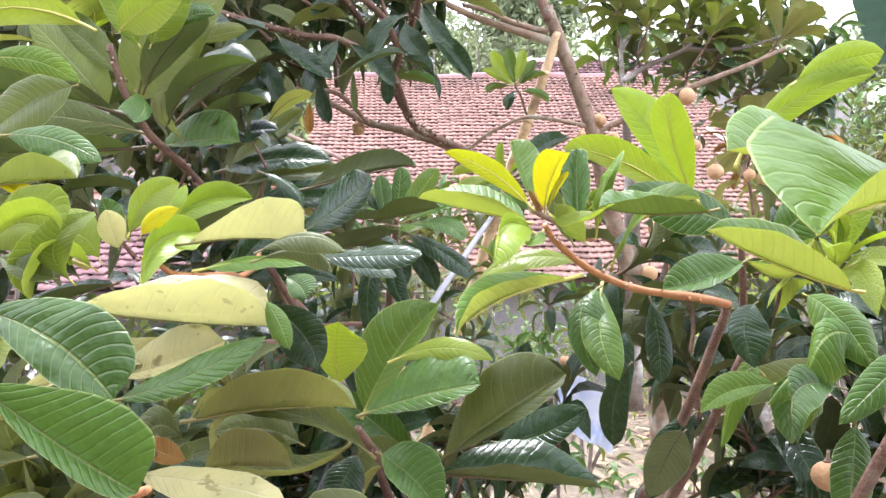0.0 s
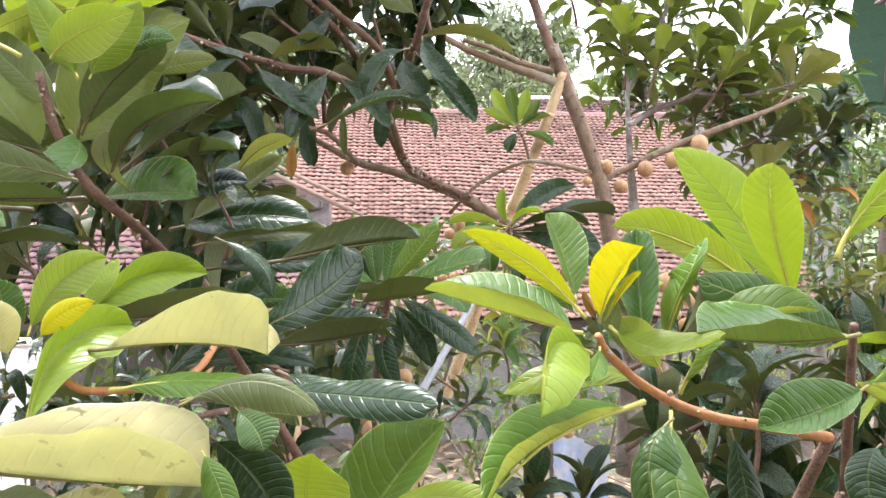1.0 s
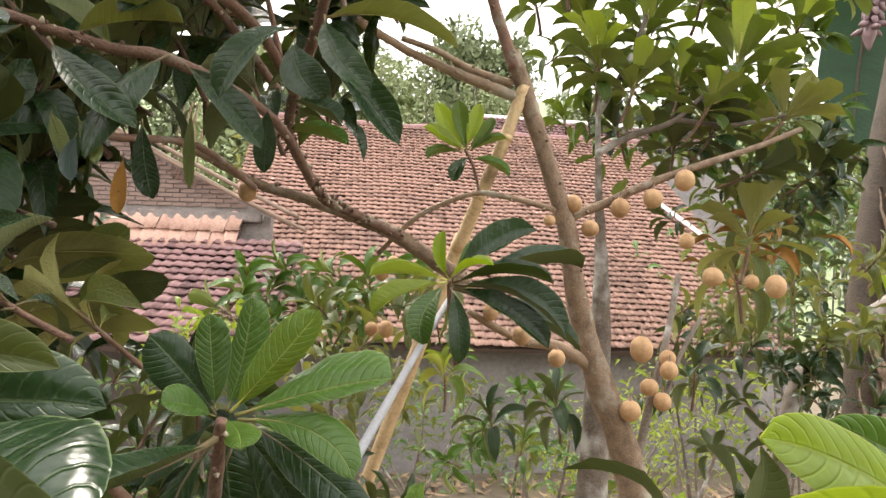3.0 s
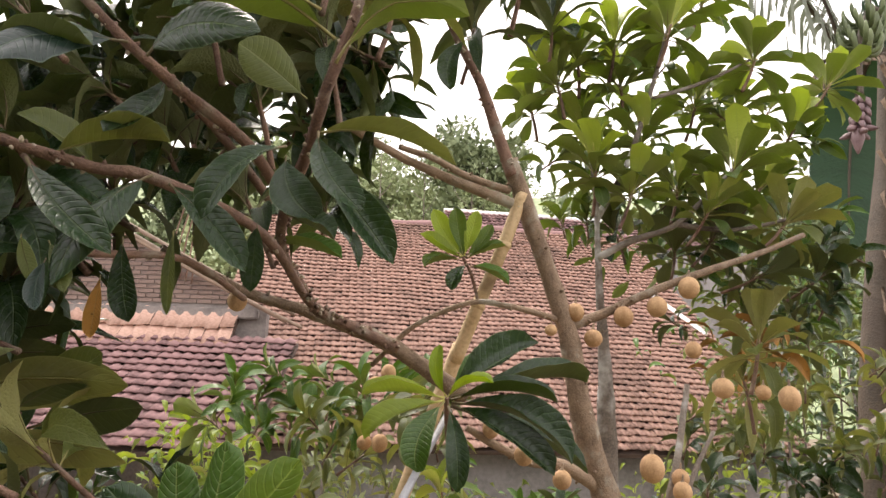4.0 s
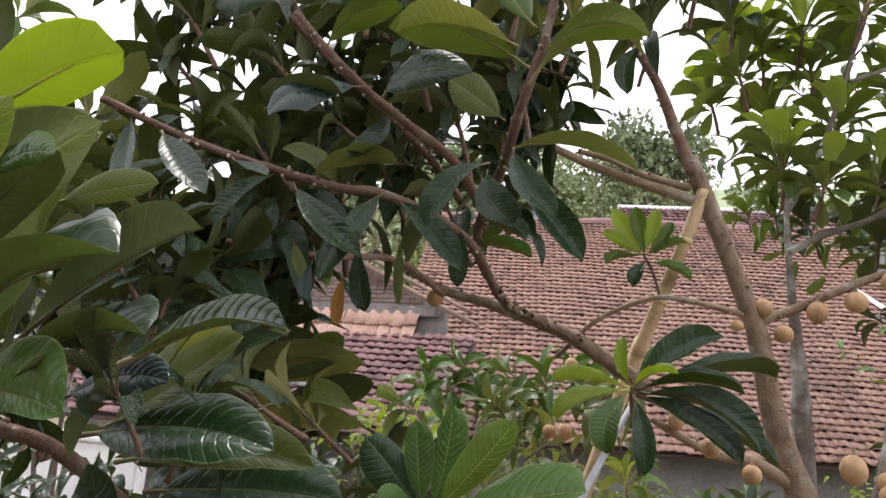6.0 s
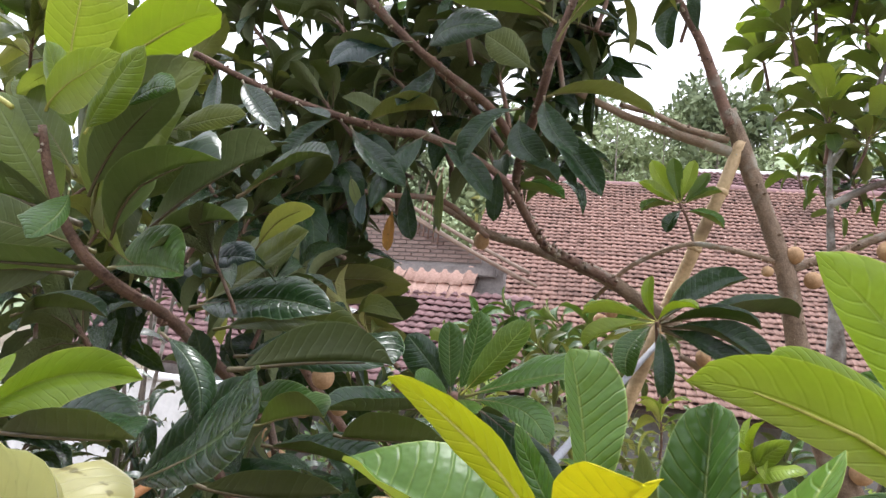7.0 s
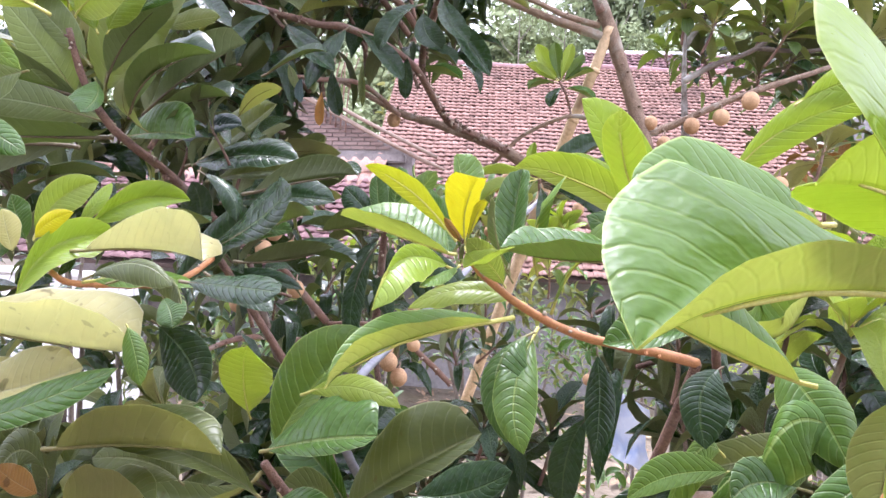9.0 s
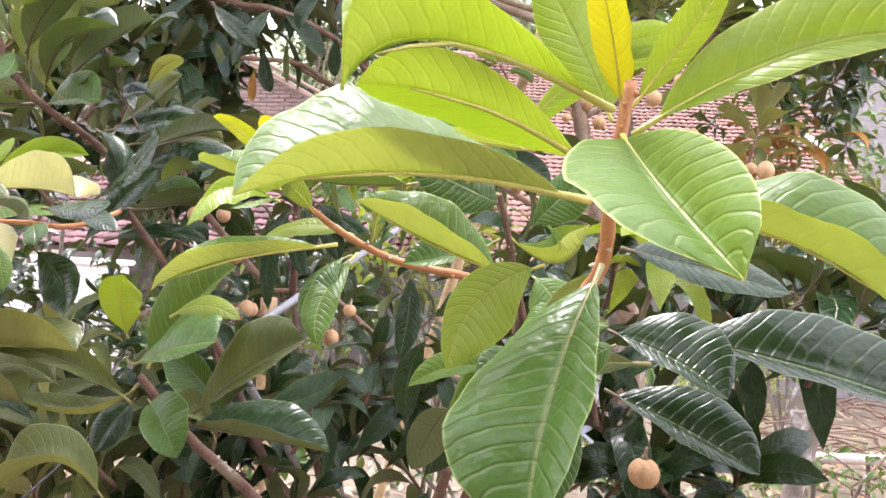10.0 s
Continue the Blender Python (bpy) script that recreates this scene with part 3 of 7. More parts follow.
bush((0.0, 4.2, 0.85), (1.2, 0.5, 0.35), 260, 0.12, "mid", 39, "low undergrowth under the trees")
bush((2.3, 5.2, 0.5), (1.2, 0.7, 0.35), 300, 0.10, "mid", 40, "weeds and low green undergrowth")
bush((5.2, 9.5, 3.4), (2.2, 1.0, 1.8), 700, 0.22, "mid", 41, "tall green shrubbery beside the house")
bush((-0.2, 8.6, 1.0), (1.6, 0.5, 0.8), 420, 0.13, "mid", 51, "leafy shrubs along the house wall")
bush((2.6, 8.8, 0.9), (1.3, 0.5, 0.7), 380, 0.12, "bright", 52, "light green shrubs along the house wall")
bush((-2.6, 7.4, 1.1), (1.2, 0.5, 0.8), 420, 0.13, "mid", 53, "leafy shrubs before the lean-to")
bush((4.6, 8.0, 1.2), (1.4, 0.7, 1.0), 420, 0.14, "dark", 54, "dark shrubs at the corner of the house")
bush((1.5, 23.5, 7.2), (1.6, 1.0, 1.6), 500, 0.3, "bright", 55, "bright green tree top behind the ridge", 3, "tree")
bush((-4.5, 24, 7.0), (3.0, 1.0, 2.2), 700, 0.35, "olive", 56, "olive green tree behind the house", 3, "tree")
bush((6.5, 24, 7.2), (3.0, 1.0, 1.6), 600, 0.35, "mid", 57, "green tree behind the farther house", 3, "tree")
bush((4.35, 8.9, 2.9), (0.85, 0.5, 1.3), 560, 0.15, "mid", 58, "green shrub growing up at the end of the house roof")
bush((2.0, 7.4, 0.7), (1.0, 0.4, 0.5), 300, 0.10, "bright", 59, "light green weeds below the eaves")

# ---- sapodilla trees ----
near = thing("sapodilla_tree", (0.12, 0.95, 0), "young sapodilla tree with bright new leaves and orange shoots", "tree", "sapodilla trees")
big = thing("sapodilla_tree", (0.62, 2.6, 0), "sapodilla tree with dark leathery leaves and brown fruit", "tree", "sapodilla trees")
right = thing("sapodilla_tree", (1.1, 3.0, 0), "sapodilla tree with a whitish trunk and light green rosettes", "tree", "sapodilla trees")

# ---- the young sapodilla: yellow shoot
y1 = limb("branch", [(0.164, 0.700, 2.234), (0.178, 0.720, 2.215), (0.217, 0.750, 2.183), (0.273, 0.770, 2.157), (0.351, 0.780, 2.143), (0.396, 0.800, 2.132)], (0.0033, 0.0059), STALK, near, "orange young shoot", knobs=22)
blade(y1, (0.153, 0.690, 2.249), (0.106, 0.700, 2.296), (0.051, 0.710, 2.323), (0.117, 0.690, 2.304), (0.096, 0.705, 2.290), "chartreuse")
blade(y1, (0.150, 0.720, 2.250), (0.130, 0.735, 2.274), (0.110, 0.750, 2.304), (0.136, 0.730, 2.280), (0.122, 0.740, 2.271), "mid")
blade(y1, (0.163, 0.685, 2.246), (0.167, 0.650, 2.277), (0.182, 0.620, 2.304), (0.148, 0.645, 2.289), (0.177, 0.660, 2.284), "yellow", .3)
blade(y1, (0.165, 0.675, 2.248), (0.177, 0.655, 2.275), (0.186, 0.640, 2.287), (0.173, 0.650, 2.276), (0.180, 0.660, 2.273), "yellow", .45)
blade(y1, (0.160, 0.680, 2.247), (0.153, 0.670, 2.259), (0.146, 0.660, 2.270), (0.150, 0.670, 2.257), (0.156, 0.675, 2.261), "old")
blade(y1, (0.152, 0.700, 2.236), (0.093, 0.710, 2.252), (0.015, 0.742, 2.273), (0.087, 0.685, 2.273), (0.091, 0.750, 2.290), "fresh")
blade(y1, (0.152, 0.740, 2.262), (0.144, 0.765, 2.302), (0.130, 0.790, 2.347), (0.133, 0.770, 2.319), (0.166, 0.765, 2.318), "fresh", .5)
blade(y1, (0.203, 0.700, 2.223), (0.204, 0.725, 2.270), (0.208, 0.750, 2.327), (0.185, 0.720, 2.280), (0.216, 0.710, 2.287), "mid", .5)
blade(y1, (0.204, 0.750, 2.208), (0.185, 0.760, 2.249), (0.175, 0.770, 2.298), (0.176, 0.770, 2.250), (0.195, 0.755, 2.251), "mid")
blade(y1, (0.228, 0.750, 2.218), (0.228, 0.690, 2.265), (0.254, 0.700, 2.316), (0.224, 0.745, 2.271), (0.245, 0.690, 2.286), "fresh")
blade(y1, (0.167, 0.660, 2.244), (0.190, 0.600, 2.232), (0.212, 0.550, 2.244), (0.175, 0.600, 2.229), (0.212, 0.600, 2.247), "bright", .5)
blade(y1, (0.161, 0.670, 2.227), (0.152, 0.630, 2.218), (0.140, 0.600, 2.210), (0.148, 0.640, 2.221), (0.158, 0.620, 2.214), "fresh")
blade(y1, (0.232, 0.735, 2.166), (0.218, 0.660, 2.115), (0.231, 0.625, 2.071), (0.198, 0.670, 2.126), (0.239, 0.655, 2.114), "fresh")
blade(y1, (0.208, 0.730, 2.175), (0.112, 0.650, 2.154), (0.070, 0.575, 2.123), (0.105, 0.620, 2.171), (0.113, 0.680, 2.186), "fresh")
blade(y1, (0.291, 0.760, 2.147), (0.296, 0.740, 2.098), (0.293, 0.720, 2.049), (0.281, 0.740, 2.098), (0.312, 0.740, 2.091), "dark")
blade(y1, (0.218, 0.760, 2.186), (0.151, 0.770, 2.198), (0.087, 0.770, 2.174), (0.151, 0.780, 2.208), (0.150, 0.750, 2.184), "bright")
blade(y1, (0.156, 0.680, 2.221), (0.120, 0.620, 2.232), (0.107, 0.575, 2.190), (0.126, 0.635, 2.248), (0.144, 0.600, 2.217), "lime", .42)
blade(y1, (0.244, 0.750, 2.179), (0.270, 0.710, 2.236), (0.327, 0.667, 2.257), (0.290, 0.710, 2.273), (0.279, 0.675, 2.248), "fresh")
blade(y1, (0.206, 0.660, 2.209), (0.190, 0.650, 2.232), (0.172, 0.640, 2.252), (0.198, 0.650, 2.242), (0.180, 0.650, 2.225), "bright")
blade(y1, (0.230, 0.720, 2.163), (0.199, 0.680, 2.131), (0.213, 0.660, 2.069), (0.185, 0.680, 2.125), (0.229, 0.675, 2.128), "mid")

# right lime shoot
y2 = limb("branch", [(0.428, 0.840, 2.069), (0.414, 0.800, 2.146), (0.403, 0.770, 2.209), (0.396, 0.750, 2.242)], (0.0051, 0.0035), BARK_RED, near, "reddish young shoot", knobs=8)
blade(y2, (0.355, 0.770, 2.256), (0.314, 0.800, 2.345), (0.264, 0.832, 2.418), (0.327, 0.790, 2.375), (0.297, 0.810, 2.336), "lime", .8)
blade(y2, (0.344, 0.740, 2.256), (0.309, 0.700, 2.322), (0.302, 0.684, 2.375), (0.291, 0.715, 2.339), (0.327, 0.690, 2.336), "lime", .65)
blade(y2, (0.478, 0.800, 2.403), (0.529, 0.800, 2.429), (0.589, 0.800, 2.440), (0.526, 0.800, 2.450), (0.539, 0.800, 2.409), "lime", .5)
blade(y2, (0.401, 0.740, 2.190), (0.348, 0.720, 2.170), (0.295, 0.710, 2.158), (0.353, 0.730, 2.202), (0.351, 0.700, 2.165), "mid")
blade(y2, (0.399, 0.760, 2.229), (0.349, 0.780, 2.252), (0.275, 0.800, 2.284), (0.353, 0.790, 2.281), (0.346, 0.770, 2.217), "mid")
blade(y2, (0.431, 0.760, 2.201), (0.466, 0.750, 2.240), (0.500, 0.740, 2.265), (0.452, 0.760, 2.261), (0.480, 0.740, 2.213), "mid")
blade(y2, (0.509, 0.680, 2.084), (0.445, 0.660, 2.108), (0.410, 0.640, 2.011), (0.457, 0.680, 2.128), (0.456, 0.650, 2.055), "fresh", .55)
blade(y2, (0.442, 0.700, 2.151), (0.468, 0.680, 2.128), (0.496, 0.660, 2.074), (0.496, 0.690, 2.136), (0.446, 0.670, 2.111), "fresh")
blade(y2, (0.467, 0.660, 2.054), (0.405, 0.630, 2.060), (0.391, 0.600, 2.015), (0.419, 0.650, 2.085), (0.417, 0.610, 2.048), "mid")
blade(y2, (0.419, 0.700, 2.052), (0.361, 0.680, 2.050), (0.320, 0.660, 2.031), (0.365, 0.690, 2.070), (0.363, 0.670, 2.043), "fresh")
blade(y2, (0.495, 0.700, 2.015), (0.480, 0.680, 1.966), (0.464, 0.660, 1.914), (0.458, 0.680, 1.972), (0.503, 0.680, 1.966), "mid")
blade(y2, (0.341, 0.800, 1.976), (0.319, 0.800, 1.948), (0.293, 0.800, 1.891), (0.295, 0.800, 1.955), (0.340, 0.800, 1.927), "dark")
blade(y2, (0.408, 0.800, 2.302), (0.467, 0.800, 2.377), (0.579, 0.800, 2.416), (0.478, 0.800, 2.406), (0.494, 0.800, 2.369), "lime", .5)
blade(y2, (0.384, 0.860, 2.243), (0.286, 0.830, 2.314), (0.195, 0.800, 2.335), (0.295, 0.830, 2.339), (0.263, 0.820, 2.305), "lime", .6)
blade(y2, (0.387, 0.930, 2.283), (0.306, 0.900, 2.334), (0.245, 0.878, 2.355), (0.301, 0.900, 2.352), (0.284, 0.880, 2.326), "lime", .6)
blade(y2, (0.405, 0.950, 2.298), (0.359, 0.950, 2.330), (0.312, 0.950, 2.351), (0.370, 0.950, 2.342), (0.347, 0.940, 2.319), "mid")
blade(y2, (0.332, 0.620, 2.242), (0.263, 0.600, 2.238), (0.209, 0.580, 2.245), (0.240, 0.570, 2.256), (0.276, 0.640, 2.267), "mid")
blade(y2, (0.234, 0.950, 2.262), (0.226, 0.950, 2.279), (0.221, 0.950, 2.298), (0.219, 0.950, 2.282), (0.233, 0.950, 2.282), "lime")
blade(y2, (0.237, 0.950, 2.262), (0.247, 0.950, 2.279), (0.270, 0.950, 2.298), (0.244, 0.950, 2.288), (0.258, 0.950, 2.276), "bright")
blade(y2, (0.239, 0.950, 2.260), (0.256, 0.940, 2.276), (0.278, 0.930, 2.280), (0.260, 0.950, 2.280), (0.254, 0.930, 2.270), "lime")
blade(y2, (0.234, 0.950, 2.262), (0.216, 0.950, 2.274), (0.198, 0.950, 2.282), (0.218, 0.950, 2.280), (0.216, 0.950, 2.267), "lime")
blade(y2, (0.233, 0.940, 2.265), (0.234, 0.930, 2.278), (0.241, 0.930, 2.288), (0.228, 0.930, 2.282), (0.241, 0.930, 2.277), "lime")
blade(y2, (0.415, 0.740, 2.053), (0.383, 0.720, 2.058), (0.351, 0.700, 1.980), (0.385, 0.730, 2.070), (0.387, 0.710, 2.024), "fresh", .6)
blade(y2, (0.530, 0.660, 2.090), (0.497, 0.640, 2.073), (0.439, 0.620, 2.028), (0.494, 0.650, 2.090), (0.496, 0.630, 2.051), "mid")
blade(y2, (0.505, 0.720, 2.059), (0.445, 0.690, 2.077), (0.387, 0.660, 2.038), (0.452, 0.700, 2.077), (0.456, 0.680, 2.056), "fresh")
blade(y2, (0.410, 0.740, 2.140), (0.387, 0.720, 2.115), (0.390, 0.700, 2.070), (0.369, 0.720, 2.118), (0.416, 0.720, 2.123), "dark")
blade(y2, (0.477, 0.700, 2.132), (0.472, 0.680, 2.102), (0.484, 0.660, 2.066), (0.456, 0.680, 2.105), (0.498, 0.680, 2.104), "dark")
blade(y2, (0.586, 0.860, 2.039), (0.470, 0.820, 2.034), (0.361, 0.790, 2.005), (0.470, 0.820, 2.060), (0.469, 0.810, 2.015), "olive")
blade(y2, (0.528, 0.740, 2.063), (0.449, 0.700, 2.059), (0.415, 0.670, 1.995), (0.407, 0.680, 2.050), (0.476, 0.710, 2.034), "mid")
blade(y2, (0.377, 0.880, 1.980), (0.333, 0.860, 1.938), (0.304, 0.850, 1.869), (0.311, 0.860, 1.945), (0.363, 0.870, 1.904), "dark")
leaf(y2, (0.406, 0.780, 2.195), (0.466, 0.800, 2.180), (0.500, 0.800, 2.214), 0.087, 0, "fresh")
leaf(y2, (0.291, 0.880, 2.049), (0.267, 0.880, 2.002), (0.262, 0.880, 1.932), 0.043, 0, "dark")

# big foreground shoot
y3 = limb("branch", [(0.470, 0.550, 2.069), (0.483, 0.525, 2.126), (0.507, 0.501, 2.173), (0.510, 0.470, 2.215), (0.512, 0.450, 2.250), (0.519, 0.442, 2.300)], (0.0066, 0.0042), STALK, near, "thick orange young shoot", knobs=14)
blade(y3, (0.496, 0.490, 2.222), (0.377, 0.400, 2.232), (0.294, 0.329, 2.209), (0.374, 0.370, 2.257), (0.327, 0.450, 2.301), "fresh", .9)
blade(y3, (0.514, 0.450, 2.267), (0.531, 0.350, 2.222), (0.554, 0.260, 2.179), (0.479, 0.330, 2.239), (0.547, 0.340, 2.252), "fresh", .52)
blade(y3, (0.510, 0.490, 2.290), (0.408, 0.380, 2.310), (0.372, 0.290, 2.260), (0.405, 0.340, 2.335), (0.409, 0.440, 2.384), "lime", .5)
blade(y3, (0.498, 0.520, 2.249), (0.425, 0.420, 2.277), (0.360, 0.345, 2.277), (0.408, 0.380, 2.304), (0.388, 0.430, 2.274), "lime")
blade(y3, (0.510, 0.500, 2.283), (0.485, 0.500, 2.337), (0.447, 0.500, 2.407), (0.453, 0.490, 2.347), (0.510, 0.520, 2.364), "lime")
blade(y3, (0.516, 0.480, 2.286), (0.507, 0.460, 2.333), (0.492, 0.440, 2.384), (0.486, 0.455, 2.356), (0.521, 0.440, 2.327), "yellow")
blade(y3, (0.524, 0.500, 2.294), (0.557, 0.500, 2.342), (0.591, 0.500, 2.393), (0.545, 0.490, 2.354), (0.572, 0.510, 2.341), "lime")
blade(y3, (0.525, 0.500, 2.273), (0.630, 0.490, 2.330), (0.714, 0.460, 2.333), (0.612, 0.500, 2.370), (0.635, 0.470, 2.316), "lime")
blade(y3, (0.537, 0.500, 2.210), (0.628, 0.460, 2.198), (0.697, 0.430, 2.142), (0.625, 0.420, 2.220), (0.659, 0.500, 2.250), "fresh")
blade(y3, (0.515, 0.530, 2.121), (0.562, 0.500, 2.106), (0.598, 0.480, 2.084), (0.570, 0.530, 2.147), (0.558, 0.485, 2.102), "dark")
blade(y3, (0.566, 0.550, 2.118), (0.657, 0.520, 2.104), (0.739, 0.500, 2.083), (0.668, 0.550, 2.148), (0.654, 0.500, 2.101), "dark")
blade(y3, (0.517, 0.580, 2.062), (0.584, 0.560, 2.038), (0.637, 0.540, 2.014), (0.602, 0.580, 2.070), (0.577, 0.540, 2.036), "dark")
blade(y3, (0.431, 0.550, 2.161), (0.362, 0.545, 2.185), (0.296, 0.540, 2.219), (0.373, 0.525, 2.206), (0.367, 0.570, 2.227), "fresh")
blade(y3, (0.469, 0.408, 2.175), (0.430, 0.397, 2.152), (0.414, 0.376, 2.109), (0.421, 0.402, 2.169), (0.453, 0.388, 2.140), "bright")
blade(y3, (0.506, 0.540, 2.172), (0.485, 0.560, 2.127), (0.476, 0.560, 2.067), (0.461, 0.570, 2.124), (0.505, 0.550, 2.120), "mid")
blade(y3, (0.525, 0.560, 2.187), (0.591, 0.600, 2.174), (0.676, 0.620, 2.153), (0.598, 0.620, 2.195), (0.588, 0.580, 2.161), "dark")
blade(y3, (0.447, 0.580, 2.272), (0.375, 0.530, 2.274), (0.297, 0.485, 2.281), (0.361, 0.500, 2.284), (0.382, 0.570, 2.329), "fresh")
blade(y3, (0.507, 0.490, 2.174), (0.480, 0.390, 2.106), (0.469, 0.340, 2.036), (0.415, 0.400, 2.092), (0.497, 0.350, 2.106), "mid", .55)

# left shoot with the pale leaf
y4 = limb("branch", [(-0.292, 0.655, 2.207), (-0.275, 0.660, 2.200), (-0.265, 0.670, 2.189), (-0.247, 0.690, 2.185), (-0.219, 0.730, 2.184), (-0.236, 0.800, 2.180), (-0.250, 0.880, 2.189), (-0.282, 1.000, 2.213)], (0.0028, 0.0045), STALK, near, "orange young shoot", knobs=16)
blade(y4, (-0.259, 0.670, 2.221), (-0.171, 0.680, 2.228), (-0.110, 0.680, 2.218), (-0.130, 0.655, 2.272), (-0.188, 0.740, 2.252), "pale", .36)
blade(y4, (-0.260, 0.600, 2.163), (-0.283, 0.670, 2.223), (-0.263, 0.745, 2.238), (-0.276, 0.660, 2.244), (-0.244, 0.660, 2.212), "lime", .5)
blade(y4, (-0.322, 0.760, 2.236), (-0.299, 0.810, 2.282), (-0.236, 0.850, 2.289), (-0.281, 0.810, 2.307), (-0.266, 0.800, 2.268), "lime")
blade(y4, (-0.321, 0.750, 2.247), (-0.306, 0.760, 2.274), (-0.299, 0.780, 2.303), (-0.314, 0.760, 2.280), (-0.296, 0.760, 2.271), "lime")
blade(y4, (-0.334, 0.700, 2.230), (-0.321, 0.720, 2.277), (-0.293, 0.750, 2.302), (-0.325, 0.710, 2.294), (-0.301, 0.720, 2.265), "bright")
blade(y4, (-0.413, 0.860, 2.234), (-0.317, 0.860, 2.253), (-0.241, 0.860, 2.249), (-0.329, 0.880, 2.274), (-0.289, 0.840, 2.245), "dark")
blade(y4, (-0.480, 0.800, 2.232), (-0.534, 0.800, 2.269), (-0.629, 0.800, 2.289), (-0.504, 0.800, 2.286), (-0.553, 0.800, 2.243), "mid")
blade(y4, (-0.296, 0.660, 2.230), (-0.279, 0.660, 2.250), (-0.249, 0.660, 2.262), (-0.286, 0.660, 2.258), (-0.267, 0.660, 2.244), "yellow")
blade(y4, (-0.321, 0.660, 2.215), (-0.329, 0.660, 2.239), (-0.337, 0.660, 2.263), (-0.348, 0.660, 2.240), (-0.312, 0.660, 2.243), "pale")
blade(y4, (-0.234, 0.660, 2.190), (-0.148, 0.640, 2.202), (-0.077, 0.620, 2.196), (-0.165, 0.660, 2.208), (-0.128, 0.620, 2.193), "fresh")
blade(y4, (-0.521, 0.840, 2.274), (-0.510, 0.830, 2.242), (-0.498, 0.820, 2.202), (-0.534, 0.830, 2.240), (-0.480, 0.830, 2.251), "mid")
blade(y4, (-0.359, 0.980, 2.142), (-0.289, 0.990, 2.223), (-0.219, 0.990, 2.283), (-0.304, 0.990, 2.248), (-0.250, 0.970, 2.218), "dark", .5)
blade(y4, (-0.372, 1.060, 2.154), (-0.265, 1.070, 2.176), (-0.170, 1.075, 2.161), (-0.265, 1.080, 2.194), (-0.258, 1.060, 2.165), "dark")
blade(y4, (-0.320, 1.100, 2.247), (-0.267, 1.100, 2.256), (-0.203, 1.100, 2.256), (-0.271, 1.110, 2.283), (-0.255, 1.090, 2.243), "mid")
blade(y4, (-0.375, 1.080, 2.241), (-0.362, 1.080, 2.286), (-0.382, 1.080, 2.333), (-0.400, 1.080, 2.282), (-0.342, 1.080, 2.295), "dark")
blade(y4, (-0.376, 0.640, 2.219), (-0.416, 0.640, 2.249), (-0.471, 0.640, 2.228), (-0.409, 0.640, 2.272), (-0.416, 0.630, 2.220), "bright", .5)
blade(y4, (-0.342, 0.660, 2.199), (-0.362, 0.650, 2.235), (-0.396, 0.640, 2.220), (-0.362, 0.660, 2.266), (-0.370, 0.640, 2.200), "bright", .5)
blade(y4, (-0.352, 0.600, 2.186), (-0.387, 0.600, 2.195), (-0.418, 0.600, 2.211), (-0.381, 0.610, 2.214), (-0.379, 0.590, 2.184), "sagelit")
blade(y4, (-0.342, 0.700, 2.226), (-0.356, 0.700, 2.254), (-0.366, 0.700, 2.281), (-0.368, 0.700, 2.251), (-0.336, 0.700, 2.256), "mid")
blade(y4, (-0.364, 0.820, 2.233), (-0.231, 0.780, 2.248), (-0.150, 0.760, 2.260), (-0.220, 0.760, 2.274), (-0.314, 0.840, 2.256), "dark")
blade(y4, (-0.193, 0.800, 2.216), (-0.094, 0.760, 2.261), (-0.044, 0.740, 2.303), (-0.165, 0.820, 2.266), (-0.070, 0.740, 2.253), "dark")
blade(y4, (-0.175, 0.860, 2.211), (-0.090, 0.840, 2.218), (-0.022, 0.820, 2.236), (-0.082, 0.830, 2.242), (-0.118, 0.880, 2.228), "dark")
blade(y4, (-0.233, 0.860, 2.329), (-0.175, 0.840, 2.301), (-0.157, 0.830, 2.263), (-0.194, 0.840, 2.299), (-0.177, 0.860, 2.310), "dark")
blade(y4, (-0.086, 0.920, 2.257), (-0.025, 0.900, 2.263), (0.029, 0.880, 2.271), (-0.019, 0.880, 2.289), (-0.044, 0.940, 2.278), "dark")
blade(y4, (-0.188, 0.900, 2.302), (-0.077, 0.860, 2.320), (0.001, 0.830, 2.325), (-0.082, 0.860, 2.350), (-0.128, 0.940, 2.347), "dark")
blade(y4, (-0.167, 0.920, 2.254), (-0.116, 0.900, 2.271), (-0.076, 0.880, 2.276), (-0.107, 0.880, 2.294), (-0.143, 0.940, 2.286), "mid")
leaf(y4, (-0.359, 0.660, 2.197), (-0.510, 0.660, 2.254), (-0.604, 0.660, 2.203), 0.078, 0, "bright")
leaf(y4, (-0.340, 0.650, 2.192), (-0.373, 0.620, 2.223), (-0.384, 0.600, 2.165), 0.065, 0, "bright")
leaf(y4, (-0.385, 0.690, 2.208), (-0.427, 0.700, 2.265), (-0.528, 0.710, 2.317), 0.029, 0, "yellow")
leaf(y4, (-0.346, 0.700, 2.178), (-0.415, 0.720, 2.170), (-0.512, 0.740, 2.138), 0.038, 0, "dark")
leaf(y4, (-0.209, 1.000, 2.223), (-0.129, 1.000, 2.234), (-0.045, 0.980, 2.212), 0.059, 0, "dark")

